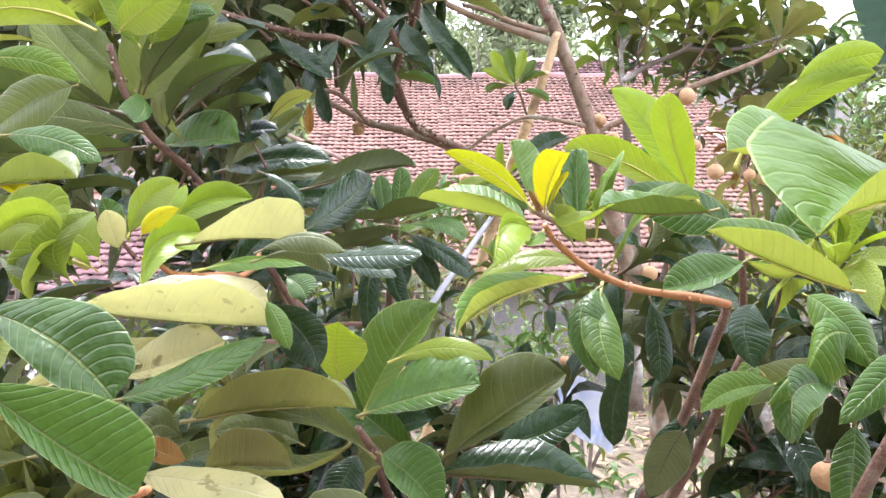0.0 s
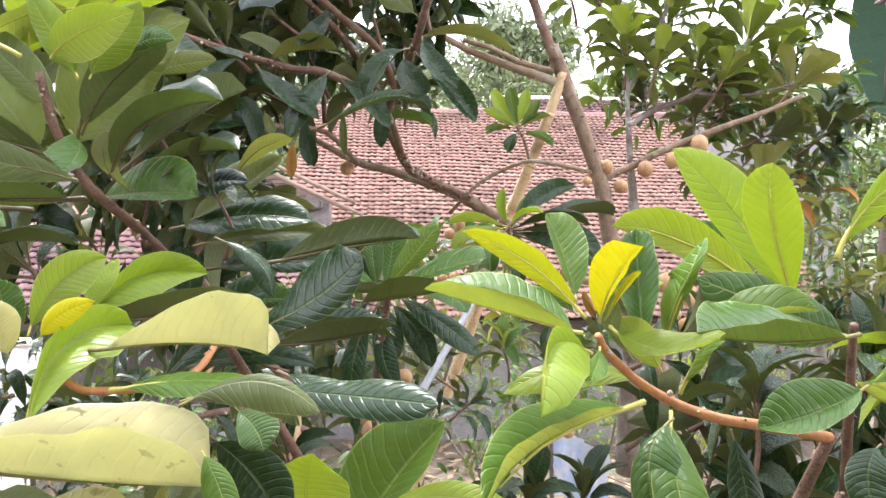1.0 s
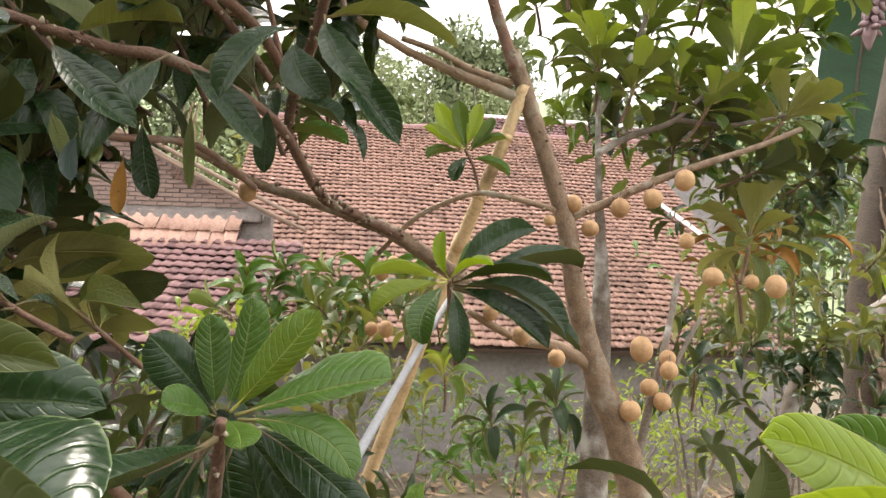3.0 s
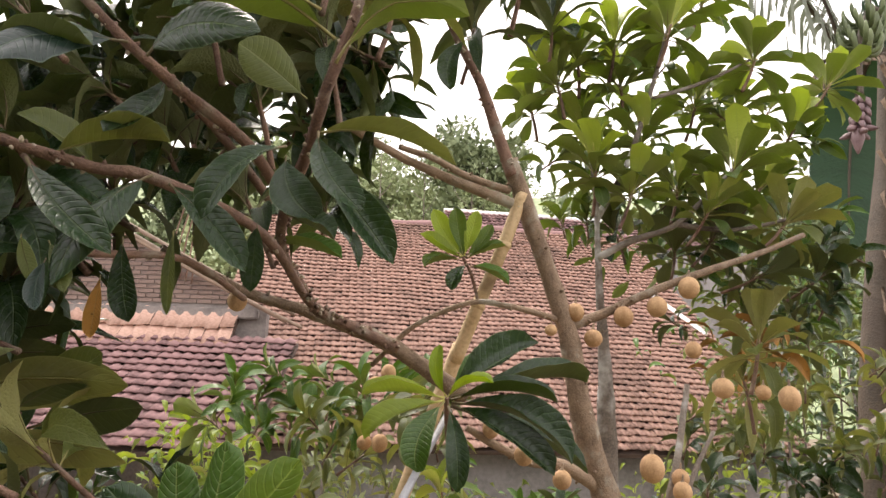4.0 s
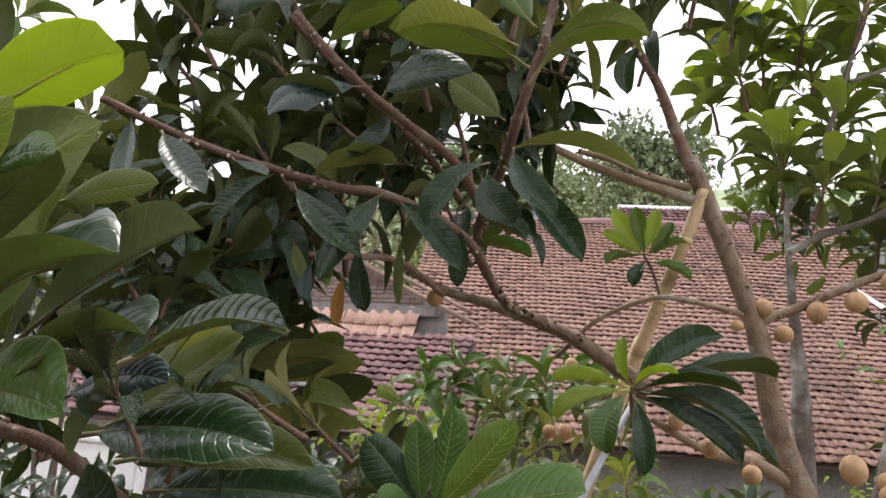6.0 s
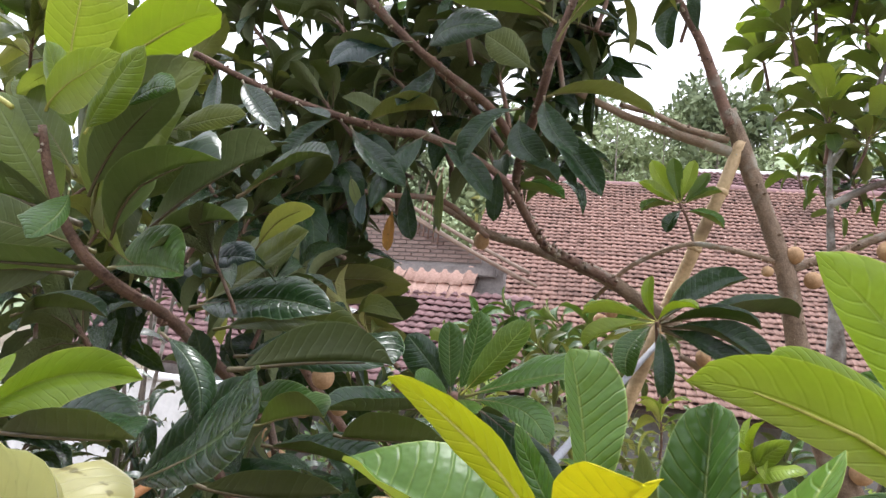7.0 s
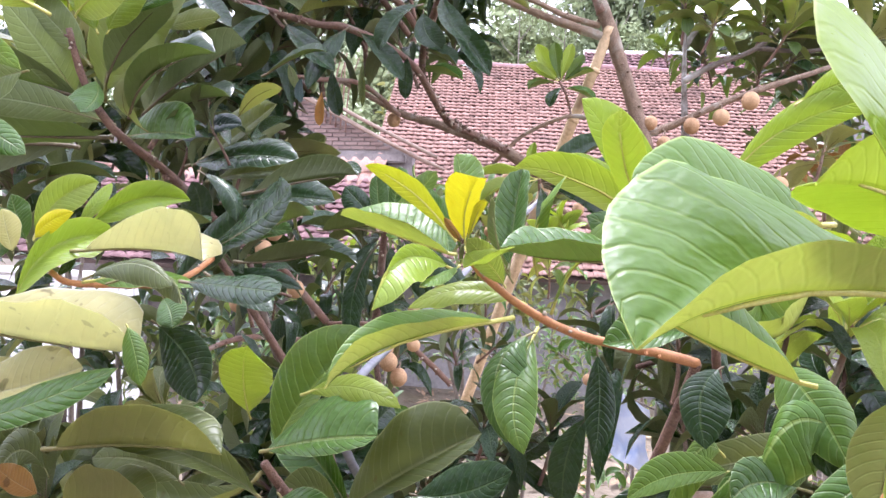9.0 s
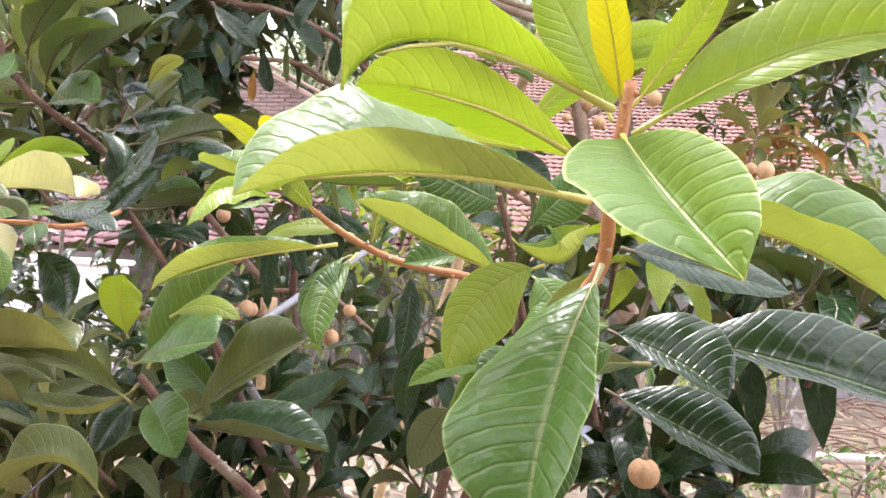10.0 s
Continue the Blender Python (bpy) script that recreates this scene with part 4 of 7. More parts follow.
# lower left foreground
y5 = limb("branch", [(-0.167, 0.440, 2.022), (-0.191, 0.450, 2.012), (-0.216, 0.460, 1.997), (-0.248, 0.480, 1.967)], (0.0035, 0.0055), STALK, near, "orange young shoot", knobs=3)
blade(y5, (-0.237, 0.340, 2.134), (-0.182, 0.360, 2.078), (-0.141, 0.380, 2.041), (-0.150, 0.365, 2.110), (-0.183, 0.345, 2.075), "mid", .48)
blade(y5, (-0.297, 0.420, 2.169), (-0.227, 0.410, 2.146), (-0.170, 0.400, 2.102), (-0.203, 0.425, 2.174), (-0.226, 0.390, 2.128), "mid", .48)
blade(y5, (-0.327, 0.560, 2.160), (-0.220, 0.580, 2.143), (-0.122, 0.600, 2.134), (-0.184, 0.550, 2.188), (-0.206, 0.620, 2.194), "pale", .42)
blade(y5, (-0.262, 0.540, 2.093), (-0.211, 0.550, 2.102), (-0.163, 0.580, 2.121), (-0.216, 0.560, 2.135), (-0.197, 0.535, 2.098), "pale", .42)
blade(y5, (-0.250, 0.520, 2.074), (-0.181, 0.530, 2.094), (-0.113, 0.560, 2.128), (-0.190, 0.540, 2.107), (-0.166, 0.520, 2.085), "mid")
blade(y5, (-0.121, 0.580, 2.163), (-0.104, 0.570, 2.142), (-0.090, 0.560, 2.115), (-0.096, 0.575, 2.145), (-0.112, 0.565, 2.133), "fresh")
blade(y5, (-0.153, 0.660, 2.156), (-0.108, 0.660, 2.119), (-0.086, 0.640, 2.083), (-0.092, 0.660, 2.138), (-0.128, 0.650, 2.100), "dark")
blade(y5, (-0.221, 0.600, 2.035), (-0.124, 0.600, 2.050), (-0.035, 0.600, 2.050), (-0.113, 0.580, 2.096), (-0.125, 0.650, 2.080), "olive")
blade(y5, (-0.212, 0.600, 2.009), (-0.248, 0.600, 2.031), (-0.262, 0.580, 1.990), (-0.257, 0.610, 2.050), (-0.228, 0.590, 2.007), "olive")
blade(y5, (-0.205, 0.600, 1.986), (-0.149, 0.600, 1.991), (-0.102, 0.600, 1.988), (-0.145, 0.580, 2.039), (-0.151, 0.630, 2.021), "olive")
blade(y5, (-0.219, 0.500, 2.013), (-0.155, 0.500, 2.008), (-0.076, 0.500, 1.991), (-0.162, 0.520, 2.019), (-0.152, 0.480, 1.995), "pale", .45)
blade(y5, (-0.202, 0.580, 2.001), (-0.229, 0.580, 2.009), (-0.253, 0.580, 2.022), (-0.225, 0.585, 2.021), (-0.229, 0.575, 1.999), "old")
blade(y5, (-0.108, 0.660, 1.993), (-0.153, 0.660, 2.012), (-0.207, 0.650, 2.012), (-0.160, 0.680, 2.033), (-0.139, 0.640, 1.993), "olive")
blade(y5, (-0.083, 0.600, 2.202), (-0.018, 0.570, 2.203), (0.043, 0.540, 2.203), (-0.019, 0.585, 2.214), (-0.017, 0.560, 2.191), "dark", .5)
blade(y5, (-0.095, 0.660, 2.207), (-0.038, 0.620, 2.196), (0.009, 0.600, 2.181), (-0.031, 0.630, 2.204), (-0.036, 0.610, 2.187), "dark")
blade(y5, (-0.114, 0.620, 2.185), (-0.091, 0.600, 2.174), (-0.082, 0.590, 2.161), (-0.108, 0.600, 2.174), (-0.077, 0.600, 2.183), "mid")
blade(y5, (-0.127, 0.560, 2.199), (-0.068, 0.550, 2.211), (-0.042, 0.540, 2.189), (-0.077, 0.560, 2.213), (-0.073, 0.550, 2.195), "olive", .4)
blade(y5, (-0.100, 0.500, 2.207), (-0.056, 0.500, 2.222), (-0.017, 0.490, 2.207), (-0.058, 0.505, 2.226), (-0.049, 0.490, 2.206), "olive", .4)
blade(y5, (-0.609, 0.800, 2.487), (-0.533, 0.800, 2.487), (-0.458, 0.800, 2.450), (-0.525, 0.800, 2.506), (-0.525, 0.800, 2.467), "fresh")
blade(y5, (-0.493, 0.850, 2.462), (-0.548, 0.830, 2.436), (-0.610, 0.820, 2.388), (-0.556, 0.830, 2.477), (-0.524, 0.820, 2.404), "sagelit")
blade(y5, (-0.537, 0.750, 2.372), (-0.466, 0.750, 2.366), (-0.397, 0.750, 2.333), (-0.465, 0.760, 2.385), (-0.467, 0.740, 2.339), "mid")
blade(y5, (-0.520, 0.700, 2.300), (-0.453, 0.700, 2.305), (-0.397, 0.700, 2.306), (-0.430, 0.680, 2.337), (-0.482, 0.740, 2.350), "sagelit")
leaf(y5, (-0.376, 0.520, 2.051), (-0.283, 0.540, 2.107), (-0.206, 0.600, 2.099), 0.045, 35, "pale", rounded=0.4)
leaf(y5, (-0.431, 0.570, 2.203), (-0.373, 0.580, 2.263), (-0.335, 0.580, 2.240), 0.066, 0, "bright")
leaf(y5, (-0.333, 0.600, 2.179), (-0.357, 0.600, 2.222), (-0.325, 0.620, 2.258), 0.056, 0, "bright")
leaf(y5, (-0.356, 0.500, 2.084), (-0.345, 0.500, 2.125), (-0.317, 0.500, 2.151), 0.054, 0, "bright")
leaf(y5, (-0.426, 0.660, 1.981), (-0.498, 0.660, 1.967), (-0.571, 0.660, 1.910), 0.059, 0, "olive")

# low rosette
y6 = limb("branch", [(-0.072, 0.760, 1.988), (-0.048, 0.780, 1.944), (-0.008, 0.800, 1.889), (0.040, 0.840, 1.826), (0.094, 0.900, 1.725)], (0.0051, 0.0086), BARK_RED, near, "reddish young stem", knobs=19)
blade(y6, (-0.090, 0.760, 2.036), (-0.096, 0.750, 2.086), (-0.087, 0.740, 2.123), (-0.121, 0.740, 2.080), (-0.045, 0.730, 2.100), "lime", .45)
blade(y6, (-0.068, 0.770, 1.996), (-0.033, 0.790, 2.066), (0.029, 0.820, 2.137), (-0.055, 0.800, 2.124), (0.007, 0.770, 2.094), "fresh")
blade(y6, (-0.030, 0.760, 2.069), (0.040, 0.720, 2.093), (0.102, 0.700, 2.081), (0.040, 0.730, 2.105), (0.044, 0.710, 2.081), "bright")
blade(y6, (-0.067, 0.740, 2.007), (0.008, 0.700, 2.037), (0.088, 0.670, 2.059), (0.013, 0.735, 2.084), (0.020, 0.680, 2.031), "mid", .5)
blade(y6, (0.034, 0.720, 1.958), (0.105, 0.700, 2.014), (0.184, 0.700, 2.064), (0.092, 0.715, 2.069), (0.134, 0.680, 2.023), "olive", .5)
blade(y6, (0.023, 0.720, 1.945), (0.116, 0.700, 1.946), (0.220, 0.700, 1.937), (0.121, 0.735, 1.985), (0.132, 0.670, 1.973), "dark")
blade(y6, (0.095, 0.780, 1.965), (0.152, 0.770, 1.975), (0.211, 0.750, 2.013), (0.145, 0.790, 2.001), (0.166, 0.750, 1.969), "dark")
blade(y6, (-0.044, 0.740, 1.964), (0.003, 0.700, 1.948), (0.038, 0.680, 1.916), (0.016, 0.710, 1.987), (-0.012, 0.680, 1.947), "mid")
blade(y6, (-0.062, 0.740, 1.964), (-0.079, 0.720, 1.936), (-0.088, 0.700, 1.903), (-0.103, 0.720, 1.942), (-0.056, 0.710, 1.926), "dark")
leaf(y6, (-0.037, 0.700, 1.968), (-0.097, 0.660, 2.030), (-0.167, 0.620, 2.044), 0.054, -10, "olive")
leaf(y6, (0.006, 0.600, 1.893), (-0.038, 0.580, 1.952), (-0.080, 0.560, 1.912), 0.085, 0, "olive")
leaf(y6, (-0.074, 0.760, 1.977), (-0.154, 0.760, 1.939), (-0.271, 0.760, 1.944), 0.048, 0, "olive")

# big grey-green rosette at the left
y7 = limb("branch", [(-0.365, 1.250, 2.211), (-0.424, 1.100, 2.334), (-0.420, 1.000, 2.369), (-0.441, 0.950, 2.405), (-0.465, 0.920, 2.467), (-0.476, 0.900, 2.537)], (0.0086, 0.0047), BARK_RED, near, "reddish brown branch", knobs=22)
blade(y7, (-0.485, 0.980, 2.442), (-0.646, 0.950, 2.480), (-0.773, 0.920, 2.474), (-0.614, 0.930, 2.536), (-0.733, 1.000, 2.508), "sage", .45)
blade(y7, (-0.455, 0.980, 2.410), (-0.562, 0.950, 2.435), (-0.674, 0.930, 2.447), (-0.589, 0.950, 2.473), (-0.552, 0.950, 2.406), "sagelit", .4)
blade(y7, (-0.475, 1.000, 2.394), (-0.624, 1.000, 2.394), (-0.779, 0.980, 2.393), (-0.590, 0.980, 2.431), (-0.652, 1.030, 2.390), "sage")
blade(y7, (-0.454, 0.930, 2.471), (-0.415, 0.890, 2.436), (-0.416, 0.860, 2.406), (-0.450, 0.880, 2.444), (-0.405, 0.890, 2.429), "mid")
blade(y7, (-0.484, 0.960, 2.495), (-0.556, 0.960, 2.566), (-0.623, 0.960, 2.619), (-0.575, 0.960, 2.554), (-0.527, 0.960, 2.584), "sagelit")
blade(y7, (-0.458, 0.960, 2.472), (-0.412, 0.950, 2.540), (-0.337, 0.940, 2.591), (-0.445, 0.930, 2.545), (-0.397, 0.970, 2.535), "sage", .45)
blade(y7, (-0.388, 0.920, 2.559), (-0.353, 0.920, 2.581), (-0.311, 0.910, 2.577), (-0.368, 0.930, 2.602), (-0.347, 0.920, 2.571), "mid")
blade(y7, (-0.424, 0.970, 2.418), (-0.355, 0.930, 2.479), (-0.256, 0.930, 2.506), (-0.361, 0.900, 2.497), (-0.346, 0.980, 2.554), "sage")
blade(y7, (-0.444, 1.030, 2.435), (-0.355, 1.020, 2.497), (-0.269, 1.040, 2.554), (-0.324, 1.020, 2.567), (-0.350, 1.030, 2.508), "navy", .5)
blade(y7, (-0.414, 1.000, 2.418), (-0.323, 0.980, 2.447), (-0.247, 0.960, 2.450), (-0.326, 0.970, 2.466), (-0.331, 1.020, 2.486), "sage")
blade(y7, (-0.474, 1.020, 2.396), (-0.369, 0.970, 2.397), (-0.290, 0.940, 2.387), (-0.393, 0.980, 2.449), (-0.346, 0.950, 2.385), "mid", .45)
blade(y7, (-0.388, 1.040, 2.392), (-0.314, 1.020, 2.416), (-0.249, 1.000, 2.415), (-0.314, 1.030, 2.437), (-0.293, 1.000, 2.399), "navy")
blade(y7, (-0.372, 1.080, 2.367), (-0.291, 1.060, 2.409), (-0.218, 1.050, 2.458), (-0.315, 1.070, 2.445), (-0.251, 1.040, 2.418), "olive")
blade(y7, (-0.395, 1.080, 2.358), (-0.274, 1.060, 2.376), (-0.170, 1.040, 2.366), (-0.282, 1.080, 2.409), (-0.252, 1.020, 2.354), "dark")
blade(y7, (-0.368, 1.100, 2.334), (-0.252, 1.100, 2.356), (-0.160, 1.100, 2.348), (-0.256, 1.100, 2.385), (-0.240, 1.080, 2.344), "olive")
blade(y7, (-0.369, 1.150, 2.301), (-0.253, 1.150, 2.314), (-0.151, 1.155, 2.311), (-0.263, 1.170, 2.359), (-0.240, 1.130, 2.298), "dark")
blade(y7, (-0.471, 0.860, 2.542), (-0.587, 0.840, 2.577), (-0.701, 0.820, 2.542), (-0.583, 0.840, 2.612), (-0.592, 0.840, 2.550), "lime")
blade(y7, (-0.448, 0.880, 2.545), (-0.407, 0.870, 2.571), (-0.335, 0.860, 2.592), (-0.436, 0.870, 2.590), (-0.374, 0.870, 2.546), "lime")
blade(y7, (-0.412, 0.900, 2.526), (-0.389, 0.900, 2.572), (-0.350, 0.900, 2.622), (-0.408, 0.900, 2.587), (-0.361, 0.900, 2.557), "bright")
blade(y7, (-0.426, 0.900, 2.527), (-0.456, 0.900, 2.577), (-0.494, 0.900, 2.637), (-0.486, 0.900, 2.587), (-0.430, 0.900, 2.582), "lime")
blade(y7, (-0.838, 1.050, 2.582), (-0.960, 1.050, 2.617), (-1.119, 1.050, 2.615), (-0.965, 1.050, 2.642), (-0.954, 1.050, 2.587), "sage")
blade(y7, (-0.416, 1.020, 2.572), (-0.357, 1.020, 2.584), (-0.305, 1.020, 2.590), (-0.364, 1.020, 2.603), (-0.351, 1.020, 2.572), "olive")
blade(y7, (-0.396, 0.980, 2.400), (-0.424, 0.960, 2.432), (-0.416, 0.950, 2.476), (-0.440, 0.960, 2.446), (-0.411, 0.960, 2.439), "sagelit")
blade(y7, (-0.622, 1.100, 2.390), (-0.813, 1.100, 2.383), (-0.974, 1.100, 2.306), (-0.818, 1.100, 2.412), (-0.804, 1.100, 2.335), "dark")
blade(y7, (-0.744, 1.800, 2.586), (-0.658, 1.780, 2.642), (-0.577, 1.770, 2.639), (-0.639, 1.770, 2.680), (-0.667, 1.800, 2.625), "dark")
blade(y7, (-0.745, 1.800, 2.555), (-0.652, 1.780, 2.597), (-0.573, 1.770, 2.613), (-0.647, 1.770, 2.625), (-0.655, 1.800, 2.580), "dark")
blade(y7, (-0.669, 1.780, 2.508), (-0.573, 1.760, 2.545), (-0.474, 1.750, 2.554), (-0.571, 1.750, 2.570), (-0.581, 1.780, 2.525), "navy")
blade(y7, (-0.640, 1.780, 2.471), (-0.564, 1.760, 2.474), (-0.503, 1.750, 2.467), (-0.575, 1.750, 2.509), (-0.591, 1.780, 2.463), "dark")
blade(y7, (-0.607, 1.760, 2.410), (-0.499, 1.750, 2.450), (-0.373, 1.740, 2.459), (-0.484, 1.730, 2.498), (-0.494, 1.770, 2.423), "olive")
blade(y7, (-0.520, 1.740, 2.390), (-0.421, 1.730, 2.417), (-0.337, 1.720, 2.428), (-0.408, 1.720, 2.441), (-0.431, 1.750, 2.380), "dark")
blade(y7, (-0.612, 1.700, 2.338), (-0.488, 1.680, 2.379), (-0.323, 1.660, 2.352), (-0.474, 1.670, 2.394), (-0.483, 1.700, 2.341), "olive")
blade(y7, (-0.287, 1.050, 2.431), (-0.243, 1.030, 2.467), (-0.195, 1.020, 2.477), (-0.245, 1.020, 2.478), (-0.240, 1.050, 2.464), "olive")
blade(y7, (-0.564, 1.800, 2.641), (-0.564, 1.800, 2.607), (-0.574, 1.800, 2.573), (-0.580, 1.790, 2.611), (-0.554, 1.810, 2.614), "dark")
blade(y7, (-0.562, 1.000, 2.580), (-0.542, 0.970, 2.676), (-0.520, 0.960, 2.768), (-0.580, 0.960, 2.682), (-0.457, 0.980, 2.694), "lime", .5)
blade(y7, (-0.486, 0.980, 2.651), (-0.539, 0.960, 2.636), (-0.596, 0.950, 2.599), (-0.519, 0.940, 2.647), (-0.567, 0.990, 2.607), "fresh")
blade(y7, (-0.519, 0.990, 2.586), (-0.419, 0.960, 2.652), (-0.293, 0.940, 2.676), (-0.423, 0.940, 2.685), (-0.393, 0.980, 2.644), "lime", .4)
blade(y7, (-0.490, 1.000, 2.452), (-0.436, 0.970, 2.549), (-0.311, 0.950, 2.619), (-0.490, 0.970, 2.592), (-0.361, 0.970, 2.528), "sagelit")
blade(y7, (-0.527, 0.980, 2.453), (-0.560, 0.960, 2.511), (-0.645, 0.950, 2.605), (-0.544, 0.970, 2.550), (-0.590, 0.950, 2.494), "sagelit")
blade(y7, (-0.758, 1.800, 2.626), (-0.676, 1.780, 2.650), (-0.603, 1.770, 2.637), (-0.676, 1.770, 2.678), (-0.683, 1.800, 2.629), "dark")
blade(y7, (-0.729, 1.780, 2.572), (-0.645, 1.760, 2.600), (-0.564, 1.750, 2.602), (-0.644, 1.750, 2.620), (-0.651, 1.780, 2.572), "dark")
blade(y7, (-0.640, 1.720, 2.469), (-0.546, 1.700, 2.501), (-0.438, 1.680, 2.504), (-0.536, 1.690, 2.522), (-0.543, 1.720, 2.476), "dark")
blade(y7, (-0.586, 1.680, 2.434), (-0.487, 1.660, 2.465), (-0.328, 1.640, 2.461), (-0.472, 1.650, 2.497), (-0.466, 1.680, 2.435), "olive")
blade(y7, (-0.513, 1.680, 2.417), (-0.436, 1.660, 2.463), (-0.376, 1.650, 2.505), (-0.450, 1.670, 2.503), (-0.392, 1.650, 2.457), "olive")
leaf(y7, (-0.725, 1.100, 2.324), (-0.643, 1.100, 2.354), (-0.546, 1.100, 2.338), 0.051, 0, "dark")
leaf(y7, (-0.089, 0.750, 2.425), (-0.031, 0.720, 2.442), (0.007, 0.700, 2.438), 0.018, 36, "dark")

# middle rosette
y8 = limb("branch", [(-0.101, 1.290, 2.279), (-0.111, 1.320, 2.237), (-0.127, 1.360, 2.155), (-0.147, 1.400, 2.039)], (0.0055, 0.0094), BARK_RED, near, "reddish twig", knobs=11)
blade(y8, (-0.139, 1.390, 2.272), (-0.147, 1.390, 2.327), (-0.153, 1.390, 2.383), (-0.162, 1.380, 2.331), (-0.127, 1.400, 2.338), "mid", .5)
blade(y8, (-0.128, 1.390, 2.272), (-0.114, 1.400, 2.331), (-0.110, 1.410, 2.404), (-0.133, 1.410, 2.352), (-0.086, 1.400, 2.354), "mid", .5)
blade(y8, (-0.120, 1.380, 2.272), (-0.072, 1.370, 2.327), (-0.021, 1.370, 2.391), (-0.087, 1.380, 2.355), (-0.041, 1.370, 2.335), "fresh", .5)
blade(y8, (-0.110, 1.370, 2.271), (-0.015, 1.330, 2.305), (0.069, 1.300, 2.326), (0.003, 1.360, 2.347), (-0.002, 1.310, 2.300), "mid", .55)
blade(y8, (-0.107, 1.370, 2.266), (-0.013, 1.310, 2.268), (0.037, 1.270, 2.231), (0.001, 1.320, 2.285), (-0.024, 1.300, 2.255), "mid", .55)
blade(y8, (-0.139, 1.390, 2.268), (-0.178, 1.390, 2.314), (-0.222, 1.390, 2.356), (-0.176, 1.400, 2.344), (-0.202, 1.380, 2.294), "dark", .55)
blade(y8, (-0.133, 1.370, 2.269), (-0.155, 1.340, 2.286), (-0.175, 1.320, 2.290), (-0.156, 1.350, 2.305), (-0.151, 1.320, 2.280), "mid", .5)
blade(y8, (-0.122, 1.370, 2.266), (-0.093, 1.320, 2.265), (-0.079, 1.290, 2.252), (-0.106, 1.310, 2.261), (-0.070, 1.320, 2.268), "fresh", .5)
blade(y8, (-0.109, 1.400, 2.259), (-0.015, 1.380, 2.209), (0.059, 1.360, 2.149), (0.004, 1.390, 2.218), (-0.032, 1.360, 2.192), "dark")
blade(y8, (-0.143, 1.420, 2.248), (-0.123, 1.400, 2.187), (-0.117, 1.380, 2.122), (-0.152, 1.400, 2.186), (-0.090, 1.400, 2.188), "dark")
blade(y8, (-0.124, 1.420, 2.248), (-0.061, 1.400, 2.189), (-0.033, 1.380, 2.125), (-0.040, 1.400, 2.197), (-0.084, 1.390, 2.176), "dark")
blade(y8, (-0.151, 1.420, 2.251), (-0.201, 1.420, 2.216), (-0.227, 1.400, 2.176), (-0.190, 1.430, 2.230), (-0.199, 1.400, 2.191), "dark")
blade(y8, (-0.129, 1.360, 2.244), (-0.170, 1.330, 2.146), (-0.157, 1.300, 2.016), (-0.192, 1.330, 2.145), (-0.147, 1.330, 2.147), "dark")
blade(y8, (-0.110, 1.360, 2.236), (-0.119, 1.340, 2.156), (-0.084, 1.320, 2.092), (-0.137, 1.340, 2.155), (-0.097, 1.340, 2.166), "dark")
leaf(y8, (-0.102, 1.280, 2.263), (-0.111, 1.100, 2.276), (-0.144, 1.000, 2.269), 0.051, -10, "dark")

# ---- the fruiting tree
trunk = limb("trunk", [(0.747, 2.620, 0.790), (0.712, 2.600, 1.604), (0.685, 2.600, 1.929), (0.573, 2.580, 2.229), (0.505, 2.550, 2.464), (0.478, 2.530, 2.616), (0.431, 2.520, 2.768), (0.373, 2.500, 2.926), (0.334, 2.480, 3.031), (0.296, 2.460, 3.126)], [0.075, 0.052, 0.046, 0.039, 0.031, 0.029, 0.026, 0.025, 0.025, 0.024], BARK, big, "smooth brown trunk", knobs=30)
upper = limb("branch", [(0.305, 2.460, 3.077), (0.262, 2.450, 3.194), (0.206, 2.420, 3.342), (0.136, 2.400, 3.470), (0.065, 2.300, 3.570)], (0.0195, 0.0094), BARK_RED, big, "reddish upper trunk", knobs=26)
limb("branch", [(0.318, 2.480, 2.999), (0.212, 2.470, 3.035), (0.080, 2.450, 3.080), (-0.016, 2.400, 3.106), (-0.120, 2.200, 3.100)], (0.017, 0.01), BARK, big, "", knobs=11)
limb("branch", [(0.302, 2.480, 3.040), (0.178, 2.460, 3.073), (0.080, 2.420, 3.108), (-0.017, 2.400, 3.132)], (0.011, 0.008), BARK, big, "", knobs=6)
limb("branch", [(0.472, 2.550, 2.664), (0.589, 2.570, 2.713), (0.738, 2.570, 2.785), (0.918, 2.600, 2.858), (1.088, 2.650, 2.923), (1.252, 2.700, 2.998)], (0.015, 0.008), BARK, big, "fruit-bearing branch", knobs=6)
limb("branch", [(0.573, 2.580, 2.225), (0.458, 2.520, 2.290), (0.362, 2.500, 2.304), (0.277, 2.480, 2.338), (0.192, 2.450, 2.385)], (0.02, 0.009), BARK, big, "", knobs=13)
limb("branch", [(0.190, 2.520, 2.461), (0.098, 2.500, 2.521), (-0.024, 2.460, 2.595), (-0.142, 2.420, 2.638), (-0.261, 2.400, 2.675), (-0.379, 2.380, 2.705), (-0.447, 2.300, 2.734), (-0.546, 2.200, 2.781)], [0.026, 0.025, 0.022, 0.019, 0.016, 0.014, 0.011, 0.009], BARK, big, "brown lower limb", knobs=22)
